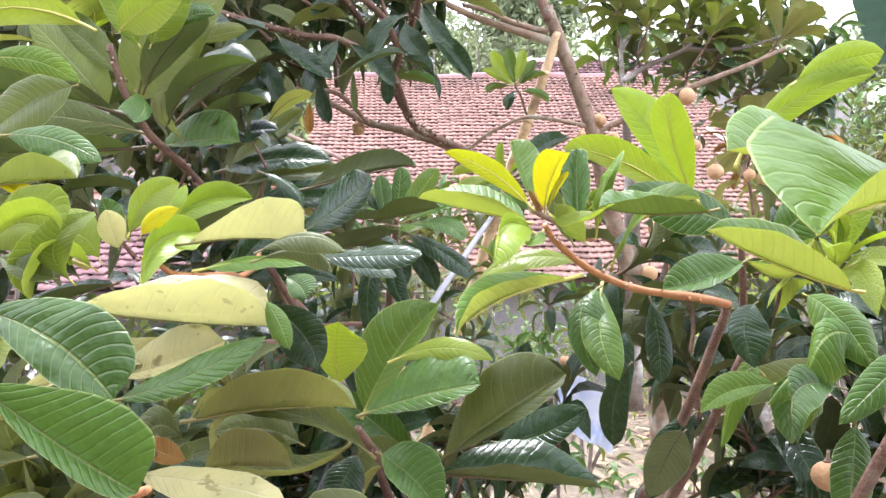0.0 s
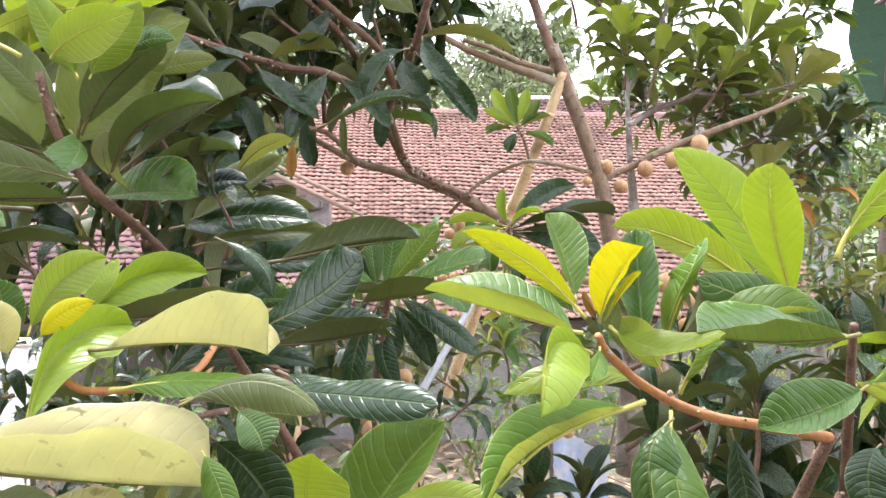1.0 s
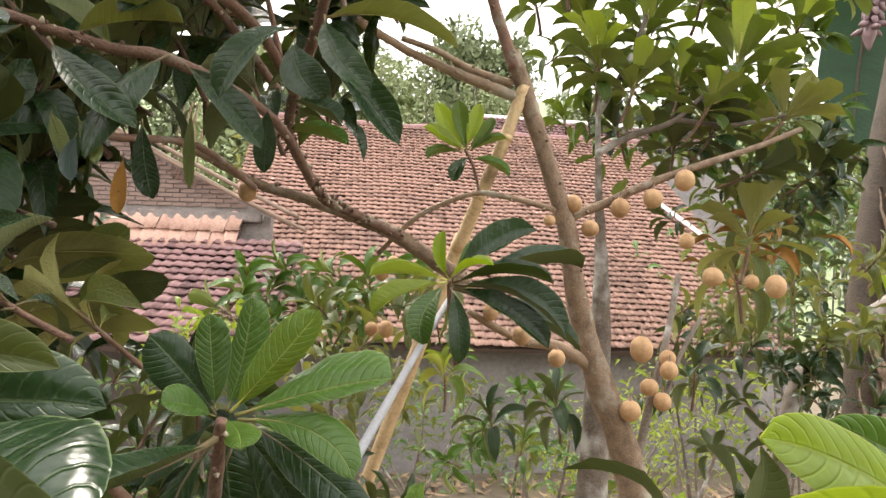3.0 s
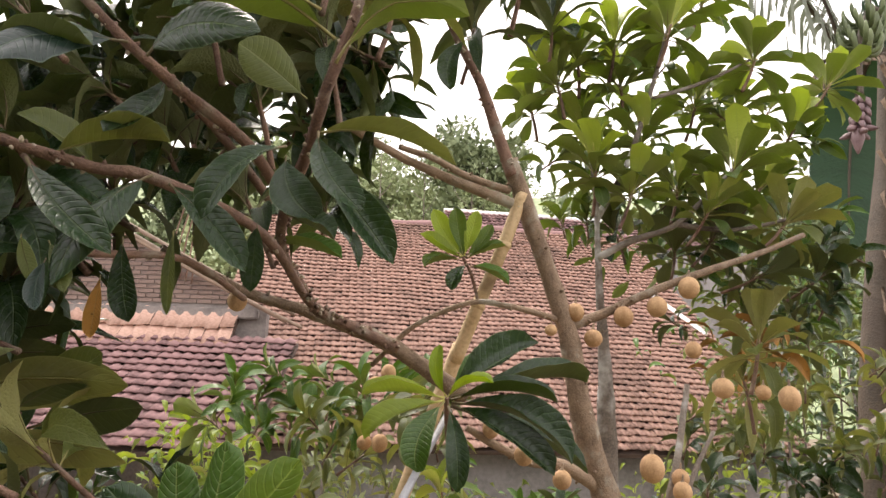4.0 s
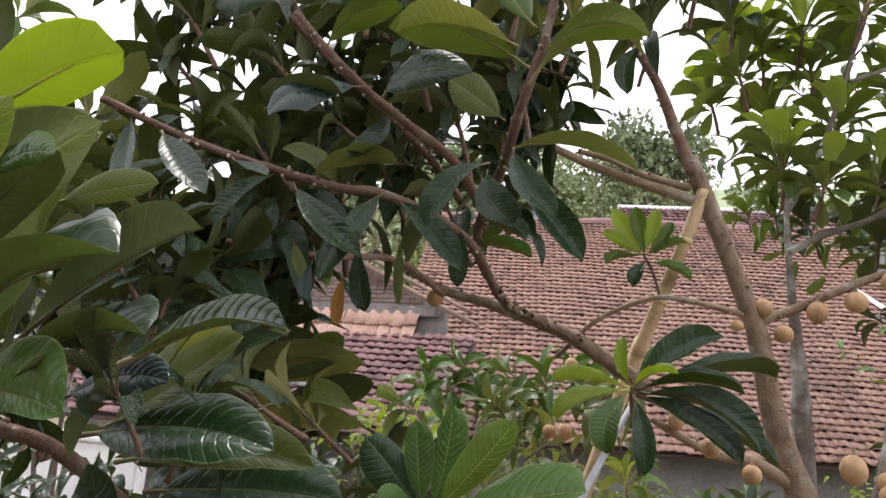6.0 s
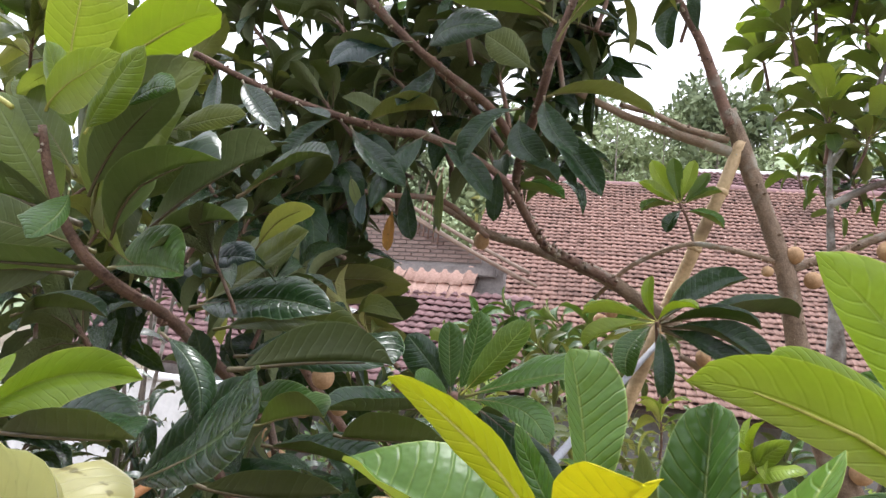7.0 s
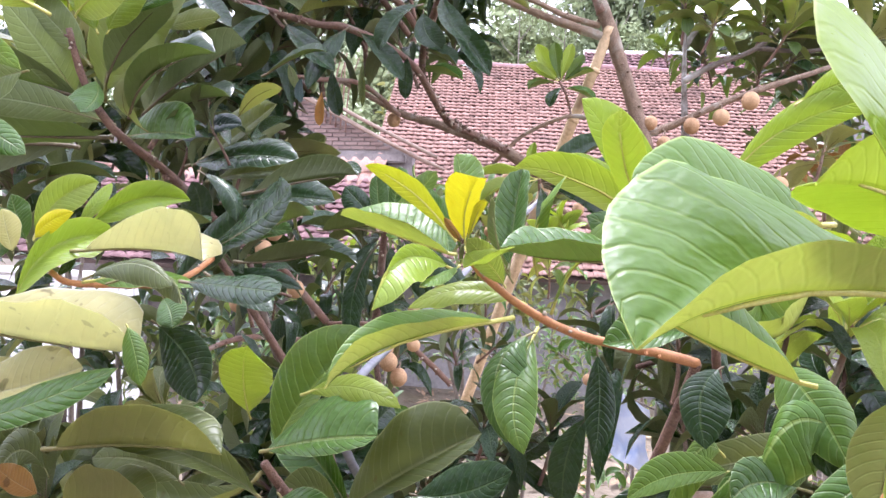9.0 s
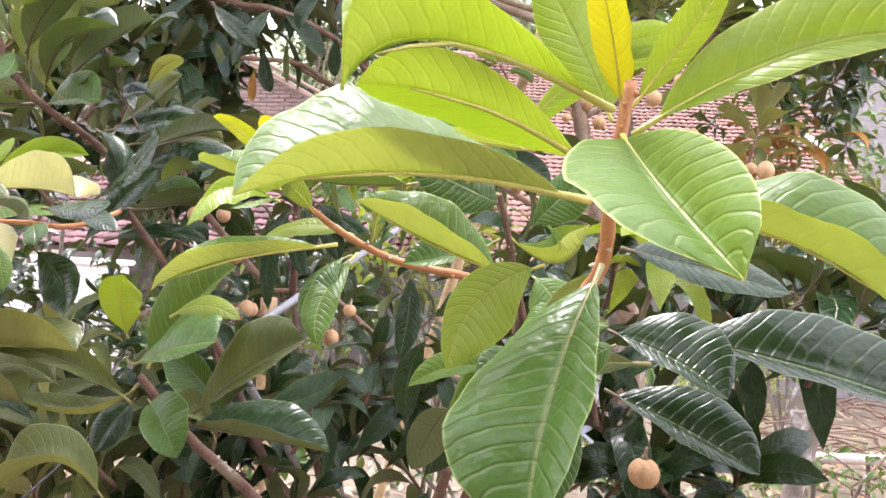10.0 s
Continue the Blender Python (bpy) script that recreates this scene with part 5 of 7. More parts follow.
lup = limb("branch", [(0.005, 2.400, 2.580), (-0.116, 2.320, 2.628), (-0.181, 2.250, 2.655), (-0.209, 2.150, 2.703), (-0.217, 2.000, 2.748), (-0.164, 1.800, 2.778), (-0.100, 1.650, 2.833), (-0.065, 1.580, 2.899), (-0.024, 1.550, 3.011), (-0.003, 1.550, 3.133)], [0.0148, 0.014, 0.0133, 0.0125, 0.0109, 0.0101, 0.0094, 0.0086, 0.0078, 0.007], BARK_RED, big, "knobbly reddish limb", knobs=198)
blade(lup, (-0.049, 1.550, 2.925), (0.035, 1.520, 3.008), (0.142, 1.500, 2.978), (0.052, 1.500, 3.035), (0.029, 1.560, 3.003), "leafy")
blade(lup, (-0.016, 1.550, 3.097), (0.082, 1.520, 3.153), (0.168, 1.500, 3.121), (0.090, 1.500, 3.193), (0.082, 1.560, 3.137), "leafy")
blade(lup, (-0.043, 1.500, 2.935), (-0.153, 1.450, 2.986), (-0.254, 1.420, 2.976), (-0.144, 1.420, 3.007), (-0.160, 1.490, 2.964), "leafy")
blade(lup, (-0.075, 1.500, 2.845), (-0.124, 1.480, 2.881), (-0.161, 1.460, 2.902), (-0.116, 1.480, 2.917), (-0.136, 1.470, 2.853), "olive")
blade(lup, (-0.041, 1.560, 3.040), (-0.101, 1.550, 3.127), (-0.148, 1.540, 3.242), (-0.134, 1.530, 3.123), (-0.072, 1.580, 3.172), "leafy")
blade(lup, (-0.019, 1.560, 3.125), (-0.015, 1.550, 3.218), (0.019, 1.550, 3.313), (-0.049, 1.550, 3.229), (0.023, 1.550, 3.219), "sagelit")
limb("branch", [(-0.069, 2.500, 2.537), (0.044, 2.480, 2.647), (0.193, 2.470, 2.714), (0.292, 2.480, 2.711), (0.402, 2.500, 2.690), (0.478, 2.540, 2.671)], (0.007, 0.009), BARK, big, "", knobs=13)
la = limb("branch", [(-0.609, 1.250, 2.794), (-0.577, 1.350, 2.788), (-0.547, 1.400, 2.781), (-0.435, 1.450, 2.752), (-0.337, 1.480, 2.731), (-0.254, 1.500, 2.721), (-0.184, 1.750, 2.712), (-0.186, 2.100, 2.669)], (0.0055, 0.0094), BARK_RED, big, "reddish branch", knobs=66)
blade(la, (-0.246, 1.450, 2.713), (-0.294, 1.420, 2.656), (-0.319, 1.400, 2.564), (-0.270, 1.410, 2.627), (-0.326, 1.430, 2.650), "dark")
blade(la, (-0.342, 1.420, 2.620), (-0.323, 1.410, 2.588), (-0.304, 1.400, 2.557), (-0.331, 1.410, 2.588), (-0.307, 1.410, 2.592), "olive")
blade(la, (-0.341, 1.420, 2.599), (-0.342, 1.410, 2.565), (-0.333, 1.400, 2.536), (-0.349, 1.400, 2.563), (-0.337, 1.420, 2.570), "navy")
blade(la, (-0.375, 1.420, 2.626), (-0.365, 1.420, 2.599), (-0.349, 1.420, 2.566), (-0.375, 1.420, 2.598), (-0.353, 1.420, 2.599), "mid")
lc = limb("branch", [(-0.409, 1.400, 3.003), (-0.332, 1.420, 2.920), (-0.286, 1.450, 2.878), (-0.237, 1.500, 2.845), (-0.177, 1.600, 2.812), (-0.164, 1.800, 2.778)], (0.0055, 0.0094), BARK_RED, big, "reddish branch", knobs=66)
lo = limb("branch", [(-0.591, 1.500, 3.187), (-0.517, 1.550, 3.106), (-0.442, 1.620, 3.033), (-0.376, 1.700, 2.979), (-0.307, 1.800, 2.923), (-0.248, 2.000, 2.847)], (0.0055, 0.0094), BARK_RED, big, "reddish branch", knobs=66)
blade(lo, (-0.274, 1.400, 2.865), (-0.360, 1.360, 2.847), (-0.392, 1.330, 2.794), (-0.371, 1.370, 2.872), (-0.334, 1.340, 2.810), "navy")
blade(lo, (-0.376, 1.420, 3.017), (-0.287, 1.400, 3.057), (-0.169, 1.380, 3.038), (-0.303, 1.410, 3.103), (-0.260, 1.380, 3.006), "dark")
blade(lo, (-0.239, 1.380, 2.836), (-0.187, 1.360, 2.866), (-0.096, 1.340, 2.849), (-0.188, 1.370, 2.904), (-0.172, 1.350, 2.834), "dark")
blade(lo, (-0.347, 1.400, 2.934), (-0.305, 1.390, 2.981), (-0.218, 1.380, 2.985), (-0.292, 1.370, 2.998), (-0.301, 1.420, 2.974), "leafy")
blade(lo, (-0.448, 1.420, 3.031), (-0.512, 1.420, 3.063), (-0.581, 1.420, 3.042), (-0.528, 1.430, 3.099), (-0.494, 1.410, 3.013), "sage")
ltw = limb("branch", [(-0.542, 1.500, 2.646), (-0.506, 1.600, 2.653), (-0.432, 1.700, 2.662), (-0.371, 1.900, 2.696), (-0.343, 2.200, 2.668)], (0.0047, 0.0078), BARK_RED, big, "", knobs=17)
leaf(la, (-0.250, 1.500, 2.721), (-0.189, 1.500, 2.677), (-0.129, 1.480, 2.602), 0.055, 0, "dark")
leaf(la, (-0.405, 1.450, 2.731), (-0.340, 1.420, 2.670), (-0.258, 1.400, 2.603), 0.055, 0, "dark")
leaf(lc, (-0.097, 1.500, 2.776), (-0.144, 1.450, 2.733), (-0.176, 1.440, 2.657), 0.055, 0, "dark")
leaf(lc, (-0.077, 1.600, 2.839), (-0.049, 1.550, 2.765), (0.007, 1.520, 2.695), 0.056, 0, "dark")
leaf(lc, (-0.095, 1.620, 2.812), (-0.020, 1.620, 2.735), (0.045, 1.600, 2.642), 0.066, 0, "dark")
leaf(lc, (-0.116, 1.580, 2.792), (-0.100, 1.550, 2.734), (-0.062, 1.550, 2.692), 0.068, 0, "dark")
leaf(la, (-0.232, 1.500, 2.656), (-0.232, 1.500, 2.606), (-0.228, 1.500, 2.547), 0.018, 0, "olive")
leaf(ltw, (-0.346, 1.600, 2.668), (-0.337, 1.600, 2.603), (-0.321, 1.600, 2.546), 0.042, 0, "dark")
leaf(ltw, (-0.370, 1.600, 2.611), (-0.371, 1.600, 2.565), (-0.372, 1.600, 2.522), 0.027, 0, "old")
leaf(la, (-0.184, 1.700, 2.721), (-0.184, 1.700, 2.670), (-0.184, 1.700, 2.609), 0.040, 0, "dark")
leaf(lc, (-0.442, 1.400, 2.836), (-0.377, 1.380, 2.862), (-0.293, 1.360, 2.839), 0.062, 0, "dark")
leaf(lc, (-0.292, 1.500, 2.960), (-0.230, 1.480, 2.954), (-0.184, 1.460, 2.903), 0.054, 0, "dark")
leaf(lc, (-0.044, 1.400, 2.917), (-0.129, 1.350, 2.944), (-0.207, 1.330, 2.916), 0.069, 10, "olive")
leaf(lup, (-0.091, 1.650, 2.856), (0.015, 1.620, 2.859), (0.131, 1.600, 2.795), 0.057, -15, "olive")
leaf(upper, (0.164, 2.300, 3.410), (0.115, 2.300, 3.344), (0.120, 2.300, 3.257), 0.064, 0, "dark")
leaf(la, (-0.543, 1.300, 2.763), (-0.493, 1.280, 2.719), (-0.418, 1.250, 2.652), 0.053, 0, "dark")
leaf(la, (-0.489, 1.400, 2.758), (-0.438, 1.380, 2.733), (-0.398, 1.360, 2.713), 0.036, 0, "dark")
leaf(lo, (-0.416, 1.360, 3.001), (-0.386, 1.360, 3.038), (-0.321, 1.360, 3.057), 0.048, 0, "dark")
leaf(lo, (-0.267, 1.500, 2.876), (-0.282, 1.480, 2.815), (-0.315, 1.450, 2.769), 0.055, 0, "dark")
leaf(lup, (-0.217, 2.000, 2.754), (-0.165, 1.950, 2.756), (-0.075, 1.900, 2.711), 0.073, 0, "mid")
leaf(lup, (-0.169, 1.800, 2.767), (-0.119, 1.800, 2.756), (-0.075, 1.800, 2.723), 0.068, 0, "dark")
leaf(la, (-0.547, 1.400, 2.781), (-0.591, 1.380, 2.744), (-0.645, 1.350, 2.718), 0.052, 0, "dark")
leaf(la, (-0.435, 1.450, 2.752), (-0.475, 1.420, 2.704), (-0.499, 1.400, 2.649), 0.053, 0, "dark")
leaf(la, (-0.346, 1.500, 2.737), (-0.389, 1.500, 2.782), (-0.460, 1.500, 2.812), 0.059, 0, "olive")
leaf(la, (-0.394, 1.480, 2.748), (-0.324, 1.480, 2.783), (-0.243, 1.480, 2.772), 0.069, 0, "olive")
leaf(la, (-0.600, 1.300, 2.793), (-0.579, 1.280, 2.732), (-0.557, 1.250, 2.669), 0.038, 0, "dark")

# twigs with rosettes of the dark crown
rosette(big, (-0.495, 1.500, 3.124), (-0.54, -0.25, 0.94), 0.150, 8, "dark", None, 1, 1)
rosette(big, (-0.384, 1.600, 3.203), (-0.17, 0.15, 1.09), 0.166, 9, "dark", None, 2, 1)
rosette(big, (-0.297, 1.750, 3.292), (-0.12, -0.25, 1.09), 0.180, 9, "olive", None, 3, 1)
rosette(big, (-0.094, 1.700, 3.247), (0.06, 0.15, 1.10), 0.184, 9, "olive", None, 4, 1)
rosette(big, (-0.294, 1.650, 3.088), (-0.27, -0.25, 1.06), 0.164, 9, "dark", None, 5, 1)
rosette(big, (-0.473, 1.700, 2.954), (-0.82, 0.15, 0.67), 0.160, 9, "dark", None, 6, 1)
rosette(big, (-0.227, 1.750, 2.984), (-0.27, -0.25, 1.06), 0.168, 9, "dark", None, 7, 1)
rosette(big, (0.002, 1.900, 3.277), (0.19, 0.15, 1.08), 0.189, 9, "olive", None, 8, 1)
rosette(big, (-0.108, 1.750, 3.069), (-0.24, -0.25, 1.07), 0.168, 9, "dark", None, 9, 1)
rosette(big, (-0.534, 1.550, 2.827), (-0.77, 0.15, 0.73), 0.137, 8, "dark", None, 10, 1)
rosette(big, (-0.422, 1.850, 2.915), (-0.48, -0.25, 0.98), 0.168, 9, "dark", None, 11, 1)
rosette(big, (-0.556, 1.600, 3.029), (-0.75, 0.15, 0.76), 0.156, 9, "dark", None, 12, 1)
rosette(big, (-0.267, 1.900, 2.819), (-0.44, -0.25, 1.00), 0.160, 9, "dark", None, 13, 1)
rosette(big, (-0.501, 1.750, 2.770), (-0.92, 0.15, 0.50), 0.141, 9, "dark", None, 14, 1)
rosette(big, (-0.243, 1.900, 3.481), (-0.10, -0.25, 1.10), 0.189, 9, "dark", None, 15, 1)
rosette(big, (0.126, 2.200, 3.672), (0.05, 0.15, 1.10), 0.216, 9, "dark", None, 16, 1)
rosette(big, (0.336, 2.500, 3.772), (0.18, -0.25, 1.08), 0.237, 10, "dark", None, 17, 1)
rosette(big, (0.310, 2.600, 4.053), (0.25, 0.15, 1.07), 0.195, 13, "dark", None, 18, 1)
rosette(big, (0.186, 2.400, 3.500), (0.23, -0.25, 1.07), 0.183, 8, "dark", None, 19, 1)
rosette(big, (-0.528, 2.000, 3.572), (-0.15, 0.15, 1.09), 0.205, 9, "dark", None, 20, 1)
rosette(big, (-0.861, 1.800, 3.344), (-0.82, -0.25, 0.67), 0.188, 9, "dark", None, 21, 1)
rosette(big, (-0.572, 1.600, 2.543), (-0.97, 0.15, 0.36), 0.140, 9, "dark", None, 22, 1)
rosette(big, (-0.659, 1.900, 2.591), (-0.54, -0.25, 0.94), 0.164, 9, "dark", None, 23, 1.1)
rosette(big, (-0.389, 1.350, 2.401), (-0.94, 0.15, 0.43), 0.134, 9, "dark", None, 24, 1.1)
rosette(big, (-0.422, 1.600, 2.374), (-0.79, -0.25, 0.71), 0.140, 9, "olive", None, 25, 1.1)
rosette(near, (-0.344, 1.900, 2.229), (-0.10, 0.15, 1.10), 0.148, 14, "dark", None, 26, 1.4)
rosette(near, (-0.335, 1.200, 2.165), (-0.96, -0.25, 0.37), 0.098, 10, "dark", None, 27, 1.1)
rosette(near, (-1.174, 1.300, 2.390), (-0.59, 0.15, 0.90), 0.119, 13, "dark", None, 28, 1.1)
rosette(near, (-1.063, 1.400, 2.383), (0.00, -0.25, 1.10), 0.121, 13, "dark", None, 29, 1.1)
rosette(near, (-1.513, 1.400, 2.552), (-0.77, 0.15, 0.73), 0.131, 13, "dark", None, 30, 1.1)
rosette(near, (-0.596, 1.400, 2.460), (0.42, -0.25, 1.01), 0.111, 13, "dark", None, 31, 1.1)
rosette(near, (0.404, 1.000, 2.132), (0.07, 0.15, 1.10), 0.098, 12, "dark", None, 32, 1.1)
rosette(near, (0.542, 1.000, 2.171), (0.18, -0.25, 1.08), 0.106, 13, "dark", None, 33, 1.1)
rosette(near, (0.503, 0.950, 2.019), (-0.28, 0.15, 1.06), 0.101, 13, "dark", None, 34, 1.1)
rosette(near, (0.062, 1.050, 1.889), (0.46, 0.15, 0.99), 0.102, 13, "dark", None, 36, 1.1)
rosette(near, (0.128, 1.150, 1.954), (0.23, -0.25, 1.07), 0.102, 12, "dark", None, 37, 1.1)
rosette(near, (-0.301, 1.100, 2.181), (-0.44, 0.15, 1.00), 0.109, 12, "dark", None, 38, 1.1)
rosette(near, (-0.264, 0.850, 2.010), (-0.55, -0.25, 0.93), 0.094, 11, "olive", None, 39, 1.1)
rosette(near, (-0.352, 0.750, 1.902), (-0.24, 0.15, 1.07), 0.097, 11, "dark", None, 40, 1.1)
rosette(near, (-0.250, 1.200, 2.002), (-0.26, -0.25, 1.06), 0.108, 12, "dark", None, 41, 1.1)
rosette(near, (0.233, 1.300, 1.914), (0.19, 0.15, 1.08), 0.116, 10, "dark", None, 42, 1.1)
rosette(near, (0.597, 0.950, 2.174), (0.22, -0.25, 1.07), 0.130, 12, "bright", "lime", 43, 1.1)
rosette(near, (0.426, 1.100, 2.013), (-0.12, 0.15, 1.09), 0.109, 12, "dark", None, 44, 1.1)
rosette(near, (0.097, 1.250, 2.174), (-0.17, -0.25, 1.09), 0.067, 12, "mid", "fresh", 45, 1.1)
rosette(near, (0.247, 0.950, 2.276), (-0.45, 0.15, 0.99), 0.039, 8, "bright", "lime", 46, .6)

# rosette at the rod's end and sprig on the pole
n1 = limb("branch", [(0.134, 2.150, 2.458), (0.139, 2.200, 2.382), (0.158, 2.250, 2.257)], (0.0055, 0.0078), BARK_RED, big, "", knobs=5)
leaf(n1, (0.132, 2.150, 2.462), (0.109, 2.130, 2.515), (0.115, 2.140, 2.572), 0.033, 0, "lime")
leaf(n1, (0.133, 2.140, 2.458), (0.177, 2.100, 2.499), (0.230, 2.080, 2.493), 0.052, -10, "lime")
leaf(n1, (0.129, 2.140, 2.458), (0.034, 2.100, 2.481), (-0.044, 2.080, 2.461), 0.064, 0, "bright")
leaf(n1, (0.128, 2.120, 2.453), (0.035, 2.050, 2.434), (-0.027, 2.020, 2.375), 0.076, 0, "bright")
leaf(n1, (0.129, 2.100, 2.450), (0.081, 2.020, 2.387), (0.080, 2.000, 2.318), 0.070, 0, "mid")
leaf(n1, (0.139, 2.180, 2.462), (0.237, 2.220, 2.550), (0.349, 2.250, 2.595), 0.117, 0, "dark")
leaf(n1, (0.144, 2.160, 2.454), (0.260, 2.120, 2.491), (0.368, 2.100, 2.458), 0.072, 0, "dark")
leaf(n1, (0.146, 2.160, 2.447), (0.290, 2.100, 2.440), (0.386, 2.050, 2.339), 0.103, 0, "dark")
leaf(n1, (0.146, 2.160, 2.444), (0.252, 2.080, 2.405), (0.349, 2.040, 2.317), 0.092, 0, "dark")
leaf(n1, (0.137, 2.140, 2.441), (0.156, 2.080, 2.366), (0.159, 2.060, 2.275), 0.053, 0, "dark")
leaf(n1, (0.146, 2.200, 2.459), (0.361, 2.300, 2.532), (0.473, 2.300, 2.508), 0.101, 0, "dark")
leaf(n1, (0.136, 2.200, 2.462), (0.188, 2.250, 2.523), (0.218, 2.280, 2.566), 0.068, 0, "mid")
leaf(n1, (0.146, 2.200, 2.441), (0.343, 2.300, 2.389), (0.472, 2.300, 2.298), 0.108, 0, "dark")
n2 = limb("branch", [(0.215, 2.480, 2.724), (0.195, 2.460, 2.789), (0.169, 2.440, 2.836)], (0.0047, 0.0039), BARK_RED, big, "", knobs=3)
leaf(n2, (0.169, 2.440, 2.836), (0.111, 2.420, 2.861), (0.052, 2.420, 2.893), 0.068, 0, "bright")
leaf(n2, (0.169, 2.440, 2.836), (0.121, 2.450, 2.903), (0.084, 2.450, 2.970), 0.058, 0, "bright")
leaf(n2, (0.170, 2.440, 2.839), (0.156, 2.440, 2.910), (0.147, 2.440, 2.974), 0.051, 0, "leafy")
leaf(n2, (0.173, 2.440, 2.839), (0.192, 2.440, 2.903), (0.208, 2.450, 2.970), 0.046, 0, "bright")
leaf(n2, (0.178, 2.450, 2.838), (0.220, 2.460, 2.884), (0.252, 2.470, 2.936), 0.046, 0, "leafy")
leaf(n2, (0.178, 2.450, 2.835), (0.236, 2.460, 2.869), (0.288, 2.460, 2.878), 0.062, 0, "leafy")
leaf(n2, (0.165, 2.420, 2.827), (0.104, 2.400, 2.826), (0.067, 2.380, 2.794), 0.069, 0, "leafy")
leaf(n2, (0.181, 2.440, 2.816), (0.151, 2.420, 2.781), (0.139, 2.410, 2.738), 0.047, 0, "dark")
leaf(n2, (0.190, 2.440, 2.812), (0.243, 2.440, 2.803), (0.296, 2.440, 2.763), 0.057, 0, "mid")
leaf(n2, (0.179, 2.470, 2.842), (0.167, 2.500, 2.883), (0.186, 2.520, 2.963), 0.053, 0, "leafy")

# fruits of the big tree
fruit(big, (0.491, 2.520, 2.704), 0.0255, 47)
fruit(big, (0.540, 2.520, 2.633), 0.0255, 48)
fruit(big, (0.634, 2.550, 2.700), 0.0293, 49)
fruit(big, (0.734, 2.560, 2.733), 0.0295, 50)
fruit(big, (0.828, 2.560, 2.791), 0.0312, 51)
fruit(big, (0.419, 2.500, 2.650), 0.0168, 52)
fruit(big, (-0.419, 2.400, 2.689), 0.0254, 53)
fruit(big, (0.969, 2.700, 2.514), 0.0316, 54)
fruit(big, (1.167, 2.700, 2.490), 0.0335, 55)
fruit(big, (0.904, 2.750, 2.630), 0.0248, 56)
fruit(big, (-0.051, 2.900, 2.534), 0.0265, 57)
fruit(big, (-0.091, 2.900, 2.498), 0.0245, 58)
fruit(big, (0.701, 2.550, 2.290), 0.0344, 59)
fruit(big, (0.794, 2.600, 2.262), 0.0247, 60)
fruit(big, (0.788, 2.570, 2.230), 0.0261, 61)
fruit(big, (0.727, 2.560, 2.181), 0.0259, 62)
fruit(big, (0.667, 2.540, 2.115), 0.0308, 63)
fruit(big, (0.772, 2.580, 2.138), 0.0262, 64)
fruit(big, (0.438, 2.450, 2.264), 0.0245, 65)
fruit(big, (0.336, 2.420, 2.323), 0.0258, 66)
fruit(big, (0.254, 2.450, 2.384), 0.0229, 67)
fruit(big, (-0.069, 2.900, 2.310), 0.0263, 68)
fruit(big, (-0.124, 2.950, 2.307), 0.0247, 69)
fruit(big, (1.137, 2.800, 2.508), 0.0232, 70)
fruit(near, (-0.385, 1.500, 2.219), 0.0182, 71)
fruit(near, (-0.112, 1.600, 2.076), 0.0182, 72)
fruit(near, (-0.431, 1.450, 2.215), 0.0204, 73)
fruit(near, (-0.224, 1.750, 1.963), 0.0225, 74)
fruit(near, (-0.205, 1.720, 1.933), 0.0245, 75)
fruit(near, (-0.419, 1.700, 1.962), 0.0217, 76)
fruit(near, (-0.473, 1.750, 1.938), 0.0200, 77)
fruit(near, (-0.184, 1.900, 1.952), 0.0193, 78)
fruit(near, (-0.481, 1.600, 2.258), 0.0239, 79)
fruit(near, (-0.608, 1.600, 2.139), 0.0239, 80)
fruit(near, (-0.461, 1.700, 2.108), 0.0232, 81)
fruit(near, (-0.524, 1.750, 1.884), 0.0214, 82)
fruit(near, (-0.429, 1.750, 1.954), 0.0187, 83)
fruit(near, (-0.565, 1.600, 2.076), 0.0267, 84)
fruit(near, (-0.184, 1.750, 1.889), 0.0235, 85)
fruit(near, (0.599, 1.000, 1.853), 0.0230, 86)
fruit(near, (0.311, 2.200, 1.837), 0.0193, 87)

# twigs of the fruit cluster
limb("branch", [(0.879, 2.750, 2.521), (0.802, 2.650, 2.298), (0.743, 2.600, 2.143), (0.707, 2.600, 1.955)], (0.009, 0.014), BARK_GREY, big, "", knobs=4)
limb("branch", [(0.933, 2.700, 2.387), (0.843, 2.640, 2.265), (0.778, 2.600, 2.127)], (0.006, 0.009), BARK_GREY, big, "", knobs=3)
limb("branch", [(-0.449, 1.900, 1.997), (-0.281, 1.950, 1.991), (-0.170, 2.000, 1.897), (-0.100, 2.050, 1.817)], (0.0062, 0.0094), BARK_RED, near, "brown branch", knobs=13)
limb("branch", [(-0.660, 1.500, 1.934), (-0.623, 1.700, 1.965), (-0.528, 1.850, 1.952), (-0.424, 1.950, 1.879)], (0.0062, 0.0109), BARK_RED, near, "", knobs=13)

